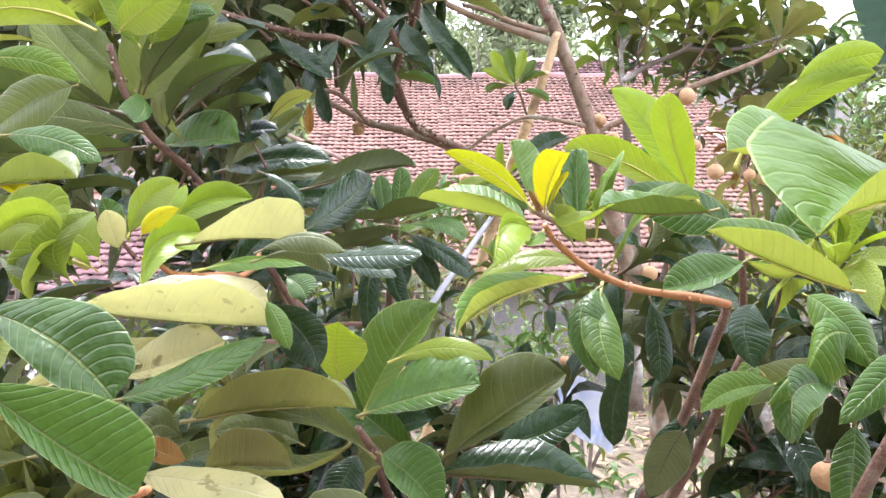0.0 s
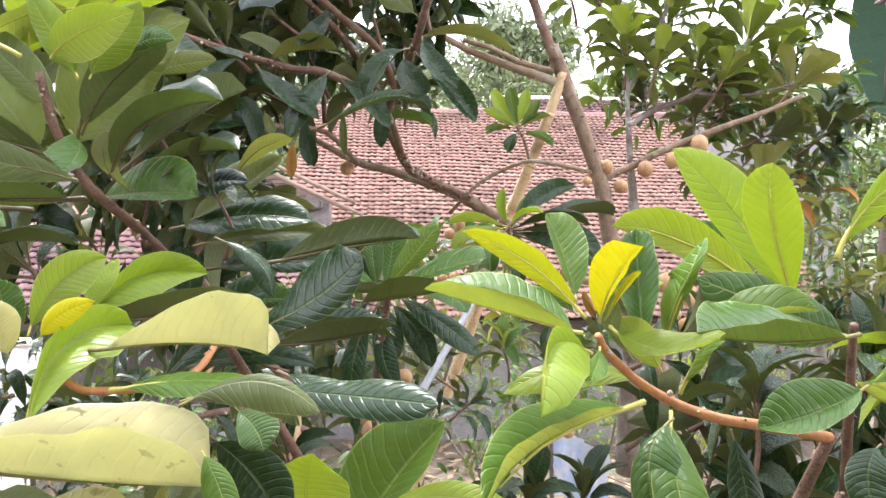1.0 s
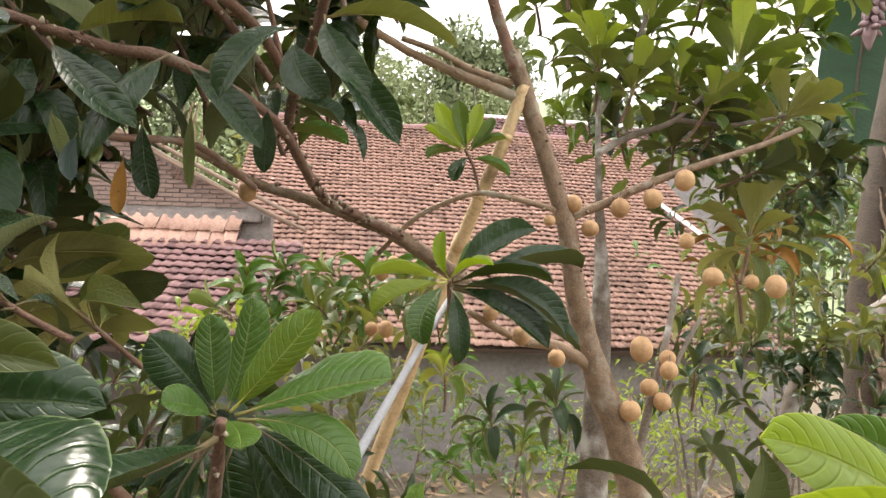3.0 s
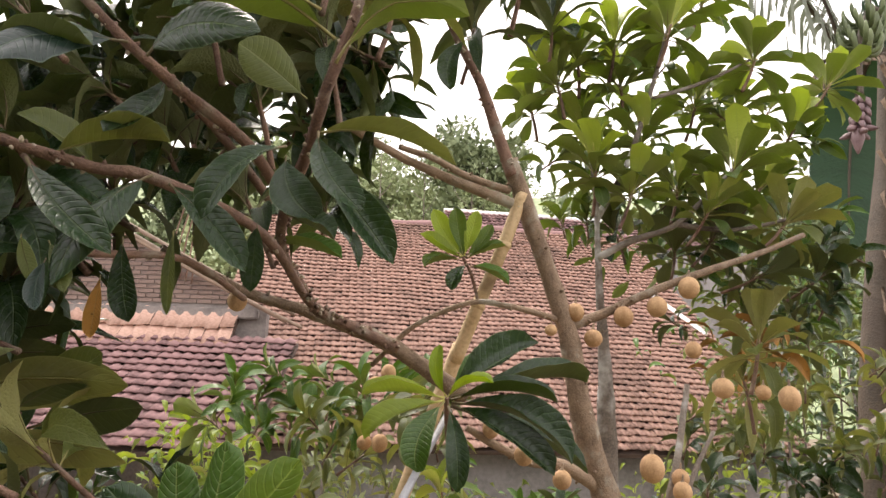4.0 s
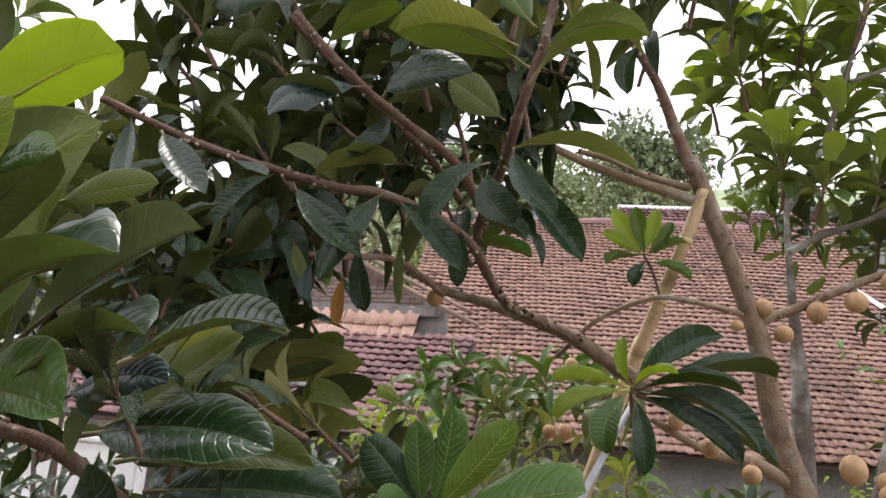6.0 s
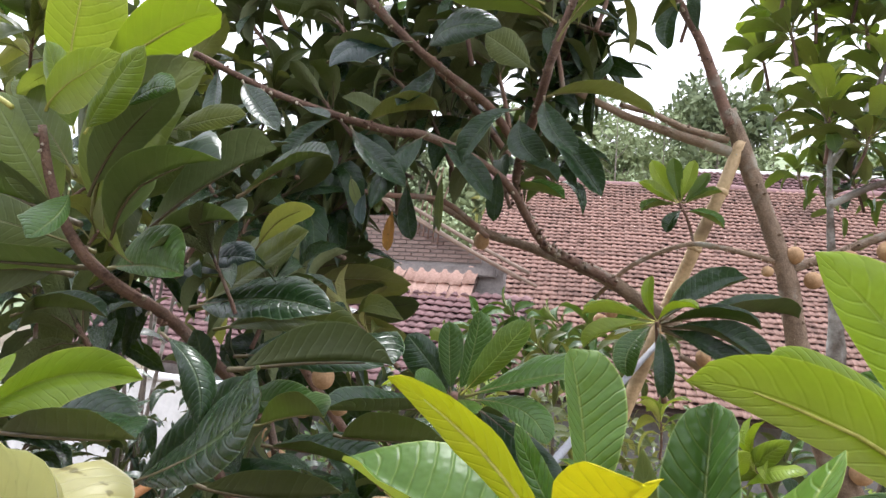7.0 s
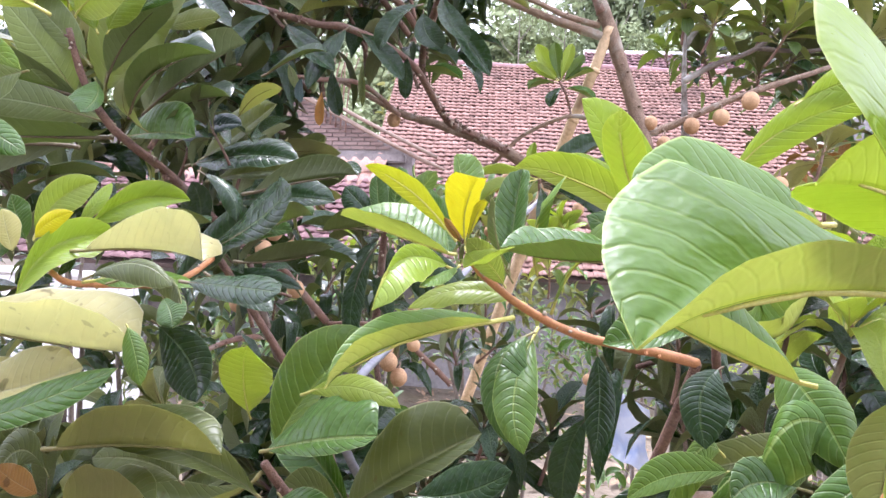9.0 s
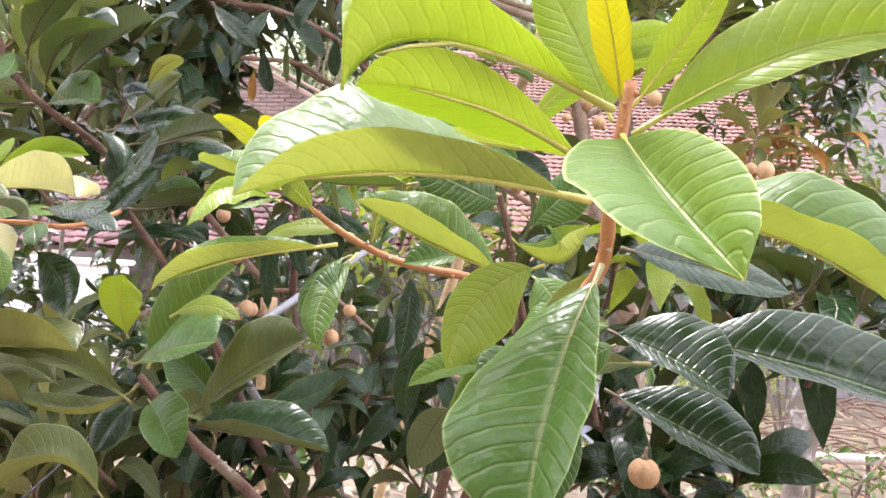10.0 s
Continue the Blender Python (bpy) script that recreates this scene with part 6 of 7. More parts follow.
# ---- the right tree
limb("trunk", [(0.675, 3.100, 1.477), (0.698, 3.050, 2.247), (0.689, 3.000, 2.563), (0.666, 2.950, 2.781), (0.648, 2.900, 2.965), (0.640, 2.880, 3.161), (0.619, 2.850, 3.276)], [0.065, 0.040, 0.024, 0.015, 0.010, 0.008, 0.006], BARK_GREY, right, "whitish lichen-covered trunk", knobs=8)
limb("branch", [(0.647, 2.900, 2.946), (0.757, 2.880, 3.004), (0.908, 2.860, 3.063), (1.053, 2.850, 3.206), (1.140, 2.850, 3.291)], (0.014, 0.006), BARK_GREY, right, "", knobs=4)
limb("branch", [(0.646, 2.900, 3.085), (0.767, 2.920, 3.305), (0.882, 2.950, 3.640), (0.943, 2.950, 3.863)], (0.013, 0.006), BARK_GREY, right, "", knobs=4)
limb("branch", [(0.908, 2.860, 3.063), (1.115, 2.900, 3.060), (1.341, 2.950, 3.120)], (0.01, 0.006), BARK_GREY, right, "", knobs=4)
limb("branch", [(0.877, 2.950, 3.569), (1.096, 3.000, 3.671), (1.296, 3.050, 3.796)], (0.009, 0.005), BARK_GREY, right, "", knobs=4)
rosette(right, (0.955, 2.950, 3.876), (0.34, 0.15, 1.04), 0.230, 21, "leafy", "bright", 88, 1.15, blunt=True)
rosette(right, (0.632, 2.850, 3.266), (-0.00, -0.25, 1.10), 0.202, 21, "leafy", "bright", 89, 1.15, blunt=True)
rosette(right, (1.120, 2.850, 3.280), (0.51, 0.15, 0.96), 0.219, 21, "leafy", "bright", 90, 1.15, blunt=True)
rosette(right, (0.835, 2.950, 3.418), (0.24, -0.25, 1.07), 0.194, 20, "leafy", "bright", 91, 1.15, blunt=True)
rosette(right, (1.320, 3.050, 3.807), (0.46, 0.15, 0.99), 0.196, 20, "leafy", "bright", 92, 1.15, blunt=True)
rosette(right, (0.606, 3.000, 3.769), (-0.09, -0.25, 1.10), 0.193, 19, "leafy", "bright", 93, 1.15, blunt=True)
rosette(right, (1.341, 2.950, 3.120), (0.73, 0.15, 0.78), 0.194, 20, "olive", None, 94, 1, blunt=True)
rosette(right, (1.097, 3.100, 3.644), (0.24, -0.25, 1.07), 0.191, 19, "leafy", "bright", 95, 1.15, blunt=True)
rosette(right, (0.795, 3.100, 3.711), (-0.03, 0.15, 1.10), 0.191, 19, "leafy", "bright", 96, 1.15, blunt=True)
rosette(right, (0.649, 3.100, 3.508), (-0.39, -0.25, 1.02), 0.181, 19, "leafy", "bright", 97, 1.15, blunt=True)
rosette(right, (0.972, 3.000, 3.251), (0.28, 0.15, 1.06), 0.183, 19, "leafy", "bright", 98, 1.15, blunt=True)
rosette(right, (1.357, 3.150, 3.310), (0.63, -0.25, 0.87), 0.195, 19, "leafy", "bright", 99, 1.15, blunt=True)
rosette(right, (1.075, 2.950, 3.050), (0.67, 0.15, 0.85), 0.170, 19, "dark", None, 100, 1.1, blunt=True)
rosette(right, (1.259, 3.000, 2.925), (0.94, -0.25, 0.44), 0.174, 19, "dark", None, 101, 1.1, blunt=True)
rosette(right, (0.969, 3.050, 3.028), (0.24, 0.15, 1.07), 0.169, 19, "dark", None, 102, 1.1, blunt=True)
rosette(right, (0.733, 3.000, 3.072), (-0.39, -0.25, 1.02), 0.146, 18, "dark", None, 103, 1.1, blunt=True)
rosette(right, (1.181, 2.900, 2.684), (0.29, 0.15, 1.06), 0.211, 16, "olive", None, 104, 1.4, blunt=True)
rosette(right, (1.591, 3.200, 2.971), (0.84, -0.25, 0.64), 0.199, 19, "dark", None, 105, 1.2, blunt=True)
rosette(right, (1.357, 3.300, 3.717), (0.35, 0.15, 1.04), 0.196, 19, "leafy", "bright", 106, 1.15, blunt=True)
rosette(right, (1.585, 3.300, 3.618), (0.55, -0.25, 0.94), 0.196, 19, "leafy", "bright", 107, 1.15, blunt=True)
rosette(right, (1.824, 3.400, 3.888), (0.66, 0.15, 0.85), 0.204, 19, "leafy", "bright", 108, 1.15, blunt=True)

# posts
PROP = [(0.336, 2.470, 3.033), (0.287, 2.500, 2.887), (0.220, 2.560, 2.718), (0.161, 2.620, 2.565), (0.086, 2.700, 2.364)]

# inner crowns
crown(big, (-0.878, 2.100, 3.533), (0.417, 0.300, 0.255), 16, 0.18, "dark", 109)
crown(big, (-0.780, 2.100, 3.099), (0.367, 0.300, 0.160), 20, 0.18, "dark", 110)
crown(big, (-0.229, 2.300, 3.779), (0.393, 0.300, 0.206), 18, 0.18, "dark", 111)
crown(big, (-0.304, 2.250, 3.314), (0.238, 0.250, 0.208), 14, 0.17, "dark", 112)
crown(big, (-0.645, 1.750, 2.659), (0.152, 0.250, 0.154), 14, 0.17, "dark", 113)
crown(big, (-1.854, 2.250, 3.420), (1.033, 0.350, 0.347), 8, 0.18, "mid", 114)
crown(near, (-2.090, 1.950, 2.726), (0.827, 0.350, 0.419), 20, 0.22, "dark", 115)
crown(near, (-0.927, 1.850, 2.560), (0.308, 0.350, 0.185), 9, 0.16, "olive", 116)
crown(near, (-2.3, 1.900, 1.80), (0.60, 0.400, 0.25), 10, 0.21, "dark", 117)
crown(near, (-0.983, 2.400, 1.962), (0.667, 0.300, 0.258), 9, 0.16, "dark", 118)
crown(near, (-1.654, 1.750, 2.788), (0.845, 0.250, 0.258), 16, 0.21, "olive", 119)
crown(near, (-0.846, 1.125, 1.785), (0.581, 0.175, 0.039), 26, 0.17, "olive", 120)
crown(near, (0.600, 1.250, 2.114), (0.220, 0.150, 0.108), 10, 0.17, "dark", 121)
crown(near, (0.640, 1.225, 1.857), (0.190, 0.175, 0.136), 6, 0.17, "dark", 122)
limb("branch", [(-0.796, 1.820, 2.664), (-0.747, 1.800, 2.568), (-0.694, 1.780, 2.469), (-0.651, 1.760, 2.387), (-0.648, 1.750, 2.298), (-0.45, 1.9, 2.0)], (0.005, 0.011), BARK_RED, near, "reddish branch", knobs=20)
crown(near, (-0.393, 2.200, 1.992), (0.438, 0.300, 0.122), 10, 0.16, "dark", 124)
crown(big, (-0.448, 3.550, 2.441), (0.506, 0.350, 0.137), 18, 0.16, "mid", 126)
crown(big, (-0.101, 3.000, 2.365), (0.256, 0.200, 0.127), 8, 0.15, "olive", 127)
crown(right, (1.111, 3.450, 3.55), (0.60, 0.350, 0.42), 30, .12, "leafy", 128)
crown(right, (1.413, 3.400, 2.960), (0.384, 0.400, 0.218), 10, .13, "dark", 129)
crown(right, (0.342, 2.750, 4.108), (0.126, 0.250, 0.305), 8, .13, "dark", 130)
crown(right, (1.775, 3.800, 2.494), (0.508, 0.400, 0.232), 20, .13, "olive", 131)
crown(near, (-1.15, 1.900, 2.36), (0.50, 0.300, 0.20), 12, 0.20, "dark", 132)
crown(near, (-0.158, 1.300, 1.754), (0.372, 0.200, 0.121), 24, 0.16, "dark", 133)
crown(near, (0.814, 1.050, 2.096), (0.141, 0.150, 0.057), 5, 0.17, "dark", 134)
leaf(y5, (-0.687, 0.660, 2.377), (-0.619, 0.660, 2.437), (-0.554, 0.670, 2.415), 0.075, 0, "olive")
leaf(y5, (-0.840, 0.900, 2.428), (-0.752, 0.900, 2.454), (-0.667, 0.900, 2.395), 0.064, 0, "fresh")
leaf(y5, (-0.686, 0.800, 2.182), (-0.728, 0.780, 2.145), (-0.755, 0.760, 2.076), 0.061, 0, "olive")
leaf(y5, (-0.387, 0.620, 2.036), (-0.454, 0.620, 2.037), (-0.505, 0.620, 2.003), 0.044, 0, "olive")
rosette(near, (-0.857, 1.050, 2.556), (-0.43, -0.25, 1.00), 0.150, 12, "olive", None, 135, 1.1)
rosette(near, (-0.942, 1.000, 2.332), (-0.80, 0.15, 0.70), 0.142, 12, "mid", "fresh", 136, 1.1)
rosette(near, (-0.709, 1.200, 2.320), (-0.62, -0.25, 0.88), 0.153, 12, "dark", None, 137, 1.1)
rosette(near, (-0.548, 1.300, 2.549), (0.45, 0.15, 0.99), 0.166, 12, "dark", None, 138, 1.1)
crown(near, (-1.173, 1.200, 1.829), (0.390, 0.200, 0.235), 13, .17, "olive", 139)
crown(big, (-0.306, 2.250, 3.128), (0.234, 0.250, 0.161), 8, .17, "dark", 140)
rosette(right, (0.492, 2.900, 3.847), (0.03, -0.25, 1.10), 0.193, 18, "dark", None, 141, 1.15, blunt=True)
rosette(right, (0.525, 3.000, 3.655), (-0.17, 0.15, 1.09), 0.193, 18, "leafy", "bright", 142, 1.15, blunt=True)
rosette(right, (0.754, 3.000, 3.823), (0.15, -0.25, 1.09), 0.193, 18, "leafy", "bright", 143, 1.15, blunt=True)
rosette(right, (0.451, 3.200, 3.646), (-0.18, 0.15, 1.08), 0.188, 18, "leafy", "bright", 144, 1.15, blunt=True)
rosette(right, (1.194, 3.200, 4.159), (0.38, -0.25, 1.02), 0.209, 18, "leafy", "bright", 145, 1.15, blunt=True)
rosette(right, (0.745, 2.800, 3.161), (0.39, 0.15, 1.02), 0.168, 18, "leafy", "bright", 146, 1.15, blunt=True)
rosette(right, (1.004, 2.800, 3.109), (0.54, -0.25, 0.94), 0.168, 18, "leafy", "bright", 147, 1.15, blunt=True)
rosette(big, (0.568, 3.200, 2.040), (-0.13, 0.15, 1.09), 0.171, 12, "dark", None, 148, 1.5)
rosette(big, (0.331, 3.300, 1.950), (-0.11, -0.25, 1.09), 0.165, 12, "dark", None, 149, 1.5)
rosette(big, (0.137, 3.000, 2.155), (-0.03, 0.15, 1.10), 0.147, 10, "fresh", "bright", 150, 1.1)
rosette(big, (1.178, 3.400, 2.152), (-0.01, -0.25, 1.10), 0.183, 12, "dark", None, 151, 1.5)
rosette(big, (1.304, 3.300, 2.562), (-0.08, 0.15, 1.10), 0.224, 9, "olive", None, 152, 1.6)
crown(right, (0.400, 4.000, 1.757), (0.400, 0.600, 0.300), 14, .13, "mid", 153)
crown(right, (1.599, 4.100, 1.986), (0.375, 0.500, 0.342), 8, .14, "dark", 154)
crown(right, (2.243, 4.100, 2.006), (0.325, 0.500, 0.345), 12, .15, "dark", 155)
rosette(near, (-1.244, 1.100, 2.445), (-0.63, 0.15, 0.88), 0.158, 13, "olive", None, 156, 1.1)
rosette(near, (-1.317, 1.200, 2.583), (-0.61, -0.25, 0.89), 0.173, 13, "mid", "fresh", 157, 1.1)
rosette(near, (-1.334, 1.200, 2.290), (-0.76, 0.15, 0.75), 0.153, 13, "dark", None, 158, 1.1)
rosette(big, (-0.592, 1.700, 2.775), (-0.73, -0.25, 0.78), 0.216, 10, "dark", None, 159, 1.1)
rosette(big, (-0.536, 1.900, 2.860), (-0.30, 0.15, 1.06), 0.239, 10, "dark", None, 160, 1.1)
rosette(big, (-0.421, 2.000, 2.966), (-0.06, -0.25, 1.10), 0.241, 9, "dark", None, 161, 1.1)
rosette(big, (-0.720, 1.800, 2.683), (-0.89, 0.15, 0.56), 0.207, 9, "dark", None, 162, 1.1)
rosette(near, (-0.524, 1.200, 2.582), (-0.62, -0.25, 0.89), 0.104, 12, "dark", None, 163, 1.1)
rosette(near, (-0.489, 1.300, 2.519), (0.35, 0.15, 1.04), 0.115, 12, "dark", None, 164, 1.1)
rosette(near, (-0.303, 1.000, 2.413), (-0.47, -0.25, 0.98), 0.074, 11, "dark", None, 165, 1.1)
rosette(near, (-0.328, 1.150, 2.395), (0.10, 0.15, 1.09), 0.091, 11, "dark", None, 166, 1.1)
rosette(near, (-0.681, 0.850, 1.789), (-0.59, -0.25, 0.91), 0.126, 10, "olive", None, 167, 1.2)
rosette(near, (-0.523, 0.900, 1.789), (0.07, 0.15, 1.10), 0.127, 10, "olive", None, 168, 1.2)
rosette(near, (-0.511, 1.100, 1.845), (-0.49, -0.25, 0.97), 0.146, 12, "dark", None, 169, 1.1)
rosette(near, (-0.405, 0.950, 1.733), (-0.36, 0.15, 1.03), 0.135, 11, "olive", None, 170, 1.1)
leaf(y6, (0.006, 0.860, 1.889), (-0.055, 0.900, 1.949), (-0.135, 0.920, 1.995), 0.078, -20, "mid")
leaf(y6, (-0.003, 0.840, 1.881), (-0.049, 0.860, 1.928), (-0.090, 0.860, 1.865), 0.082, -20, "olive")
rosette(big, (-0.864, 1.700, 3.238), (-0.54, -0.25, 0.94), 0.186, 10, "dark", None, 171, 1.1)
rosette(big, (-0.848, 1.800, 3.378), (-0.28, 0.15, 1.06), 0.202, 10, "dark", None, 172, 1.1)
rosette(big, (-0.943, 1.800, 3.155), (-0.72, -0.25, 0.79), 0.202, 9, "dark", None, 173, 1.1)

# ---- lower limbs of the young tree ----
limb("trunk", [(0.12, 1.55, -0.1), (0.13, 1.52, 0.6), (0.10, 1.46, 1.1), (0.06, 1.38, 1.45)], (0.055, 0.034), BARK, near, "brown lower trunk", knobs=10)
limb("branch", [(0.06, 1.38, 1.43), (0.228, 1.09, 1.631), (0.336, 0.904, 1.909), (0.396, 0.8, 2.132)], (0.011, 0.0055), BARK_RED, near, knobs=6)
limb("branch", [(0.06, 1.38, 1.43), (0.244, 1.11, 1.6), (0.362, 0.937, 1.858), (0.428, 0.84, 2.069)], (0.011, 0.0055), BARK_RED, near, knobs=6)
limb("branch", [(0.06, 1.38, 1.43), (0.281, 0.97, 1.6), (0.40, 0.70, 1.80), (0.470, 0.550, 2.069)], (0.011, 0.0055), BARK_RED, near, knobs=6)
limb("branch", [(0.06, 1.38, 1.43), (-0.084, 1.24, 1.652), (-0.176, 1.15, 1.944), (-0.282, 1.000, 2.213)], (0.011, 0.0055), BARK_RED, near, knobs=6)
limb("branch", [(0.06, 1.38, 1.43), (-0.052, 0.89, 1.584), (-0.20, 0.70, 1.75), (-0.248, 0.480, 1.967)], (0.011, 0.0055), BARK_RED, near, knobs=6)
limb("branch", [(0.06, 1.38, 1.43), (0.077, 1.14, 1.427), (0.088, 0.986, 1.575), (0.094, 0.9, 1.725)], (0.011, 0.0055), BARK_RED, near, knobs=6)
limb("branch", [(0.06, 1.38, 1.43), (-0.152, 1.315, 1.67), (-0.288, 1.273, 1.974), (-0.365, 1.25, 2.211)], (0.011, 0.0055), BARK_RED, near, knobs=6)
limb("branch", [(0.06, 1.38, 1.43), (-0.043, 1.39, 1.584), (-0.11, 1.396, 1.833), (-0.147, 1.4, 2.039)], (0.011, 0.0055), BARK_RED, near, knobs=6)

# ---- loose things ----
pole = thing("prop_pole", (PROP[-1][0], PROP[-1][1], 0), "peeled wooden prop pole leaning in the tree fork", "pole")
end = Vector(PROP[-1]) + (Vector(PROP[-1]) - Vector(PROP[0])).normalized() * 2.6
end.z = -0.1
limb("shaft", [end, Vector(PROP[-1]), *[Vector(p) for p in PROP[-2::-1]]], [0.025, 0.023, 0.0215, 0.020, 0.019, 0.018], CUT_WOOD, pole, sides=12, rough=0.025)
for p in PROP[1:3]:
    v, f = tube_data([Vector(p) + Vector((-0.003, 0, -0.008)), Vector(p), Vector(p) + Vector((0.003, 0, 0.008))], [0.0195, 0.0235, 0.0195], 12, 2, 0.03)
    part("knot", mesh_of("knot", v, f, [CUT_WOOD]), pole)

post = thing("post", (-0.47, 1.93, 0), "short tan wooden post standing among the leaves", "post")
limb("shaft", [(-0.47, 1.93, -0.1), (-0.468, 1.93, 1.0), (-0.465, 1.93, 1.7), (-0.463, 1.928, 1.97)], (0.033, 0.027), CUT_WOOD, post, sides=12, rough=0.03)

ROD_AT = [(0.145, 2.36, 2.43), (0.055, 1.9, 2.275), (-0.03, 1.45, 2.12), (-0.087, 1.15, 2.017), (-0.100, 1.08, 1.985), (-0.104, 1.12, 1.90), (-0.10, 1.4, 1.6), (-0.10, 1.7, 1.0), (-0.10, 1.75, -0.05)]
rod = thing("cable", (ROD_AT[-1][0], ROD_AT[-1][1], 0), "thick grey cable drawn through the branches to the ground", "cable")
limb("strand", ROD_AT, (0.0075, 0.0085), ROD, rod, sides=10, rough=0.0)
v, f = tube_data([ROD_AT[0], Vector(ROD_AT[0]).lerp(Vector(ROD_AT[1]), 0.03)], [0.009, 0.0095], 10, 1)
part("end_cap", mesh_of("end_cap", v, f, [BARK]), rod)

wire = thing("wire", (-0.15, 0.7, 1.9), "thin black wire running through the low branches", "wire")
limb("strand", [(-0.108, 0.755, 1.945), (-0.118, 0.72, 1.909), (-0.128, 0.64, 1.868), (-0.15, 0.5, 1.80), (-0.2, 0.2, 1.6)], (0.0016, 0.0016), rough_stuff("black_rubber", (0.02, 0.02, 0.022), (0.05, 0.05, 0.055), 60.0, 0.5, 0.0002), wire, sides=6, rough=0.0)

leaf_mass("foliage", scatter((1.10, 3.40, 3.16), (0.42, 0.3, 0.26), 150, 0.12, 71), "mid", right, "dense green inner foliage")
leaf_mass("foliage", scatter((1.58, 3.50, 3.07), (0.32, 0.3, 0.36), 150, 0.12, 72), "mid", right, "dense green inner foliage")
leaf_mass("foliage", scatter((1.36, 3.30, 2.64), (0.22, 0.2, 0.14), 34, 0.13, 73), "old", right, "withered brown leaves")

# ---- banana plant ----
BANANA = leaf_material("banana_leaf", (0.010, 0.034, 0.018), (0.018, 0.048, 0.026), (0.06, 0.14, 0.04), veins=60.0, rough=0.55, relief=0.002, through_light=0.1)
# for two torn leaves: sky light and sheen painted in as paler grey-green
BANANA_SKYLIT = leaf_material("skylit_torn_banana_leaf", (0.10, 0.125, 0.105), (0.20, 0.22, 0.18), (0.28, 0.33, 0.22), veins=60.0, rough=0.5, relief=0.002, through_light=0.25)
BANANA_DRY = rough_stuff("dry_banana_leaf", (0.10, 0.068, 0.048), (0.34, 0.25, 0.18), 12.0, 0.85, 0.003)
PSEUDO = rough_stuff("banana_stem", (0.022, 0.017, 0.011), (0.085, 0.062, 0.042), 9.0, 0.7, 0.008, stain=(0.06, 0.042, 0.03))
BRACT = rough_stuff("banana_bract", (0.09, 0.05, 0.055), (0.20, 0.125, 0.13), 25.0, 0.5, 0.001)
GREEN_FRUIT = rough_stuff("green_banana", (0.05, 0.07, 0.035), (0.14, 0.18, 0.07), 20.0, 0.5, 0.001)
banana = thing("banana_plant", (2.95, 4.97, 0), "tall banana plant with torn leaves, a bunch and a purple bud", "banana plant")
limb("stem", [(2.85, 5.0, -0.1), (2.88, 5.0, 1.2), (2.93, 4.98, 2.5), (3.05, 4.95, 3.5), (3.17, 4.95, 4.2), (3.27, 4.95, 5.2)], [0.15, 0.14, 0.13, 0.115, 0.10, 0.07], PSEUDO, banana, "pale banana stem with dry sheaths", sides=14, rough=0.05)


def banana_leaf(base, mid, tip, width, torn, mat=None, hang_=0.25, seed=0, label="", strips=46):
    """A long banana leaf: a thick midrib and side strips, torn apart where the wind has split them."""
    rng = random.Random(seed)
    b, m, t = Vector(base), Vector(mid), Vector(tip)
    c = 2 * m - 0.5 * (b + t)
    side = (t - b).cross(Vector((0, -0.6, 1))).normalized()
    n = strips
    verts, faces, uvs = [], [], []
    for s in (-1, 1):
        i = 0
        while i < n:
            k = rng.randrange(1, 4) if torn else n
            u0, u1 = i / n, min(1.0, (i + k) / n) - (0.004 if torn else 0)
            steps = 1 if torn else n
            droop = rng.uniform(0.3, 1.3) * hang_ if torn else hang_
            for q in range(steps):
                a0, a1 = u0 + (u1 - u0) * q / steps, u0 + (u1 - u0) * (q + 1) / steps
                o = len(verts)
                for j in range(5):
                    w = j / 4
                    for a in (a0, a1):
                        p = b * (1 - a) ** 2 + c * 2 * a * (1 - a) + t * a * a
                        wide = 0.5 * width * min(1.0, (a * 6) ** 0.5) * min(1.0, ((1 - a) * 4) ** 0.6)
                        shrink = (1 - 0.35 * w * rng.random()) if torn else 1
                        mid_a = (a0 + a1) / 2
                        pm = b * (1 - mid_a) ** 2 + c * 2 * mid_a * (1 - mid_a) + t * mid_a * mid_a
                        pp = p.lerp(pm, w * 0.4) if torn else p
                        verts.append(pp + side * (s * wide * w * shrink * (1 - 0.3 * droop * w)) + Vector((0, 0, -wide * droop * w * w * 1.5)))
                        uvs.append((a, 0.5 + 0.5 * s * w))
                for j in range(4):
                    faces.append((o + 2 * j, o + 2 * j + 1, o + 2 * j + 3, o + 2 * j + 2))
            i += k
    ob = part("leaf", mesh_of("leaf", verts, faces, [mat or BANANA], None, uvs), banana, label)
    v, f = tube_data([b * (1 - a) ** 2 + c * 2 * a * (1 - a) + t * a * a for a in (0, 0.2, 0.4, 0.6, 0.8, 0.97)], [0.022, 0.02, 0.017, 0.013, 0.009, 0.004], 6, 3)
    part("midrib", mesh_of("midrib", v, f, [PSEUDO]), ob)
    return ob


banana_leaf((2.83, 4.90, 5.00), (2.23, 4.60, 5.42), (1.43, 4.20, 5.69), 0.50, True, BANANA_SKYLIT, hang_=1.1, seed=1, label="long torn banana leaf", strips=84)
banana_leaf((2.87, 4.92, 5.05), (2.56, 4.75, 5.57), (1.98, 4.50, 6.20), 0.52, True, BANANA_SKYLIT, hang_=0.35, seed=2, label="torn banana leaf", strips=70)
banana_leaf((3.03, 4.90, 5.11), (3.04, 4.70, 5.64), (2.88, 4.40, 6.38), 0.55, True, hang_=0.8, seed=3, strips=60)
banana_leaf((3.30, 4.97, 5.2), (3.6, 4.9, 5.9), (4.2, 4.8, 6.1), 0.55, True, hang_=0.7, seed=4)
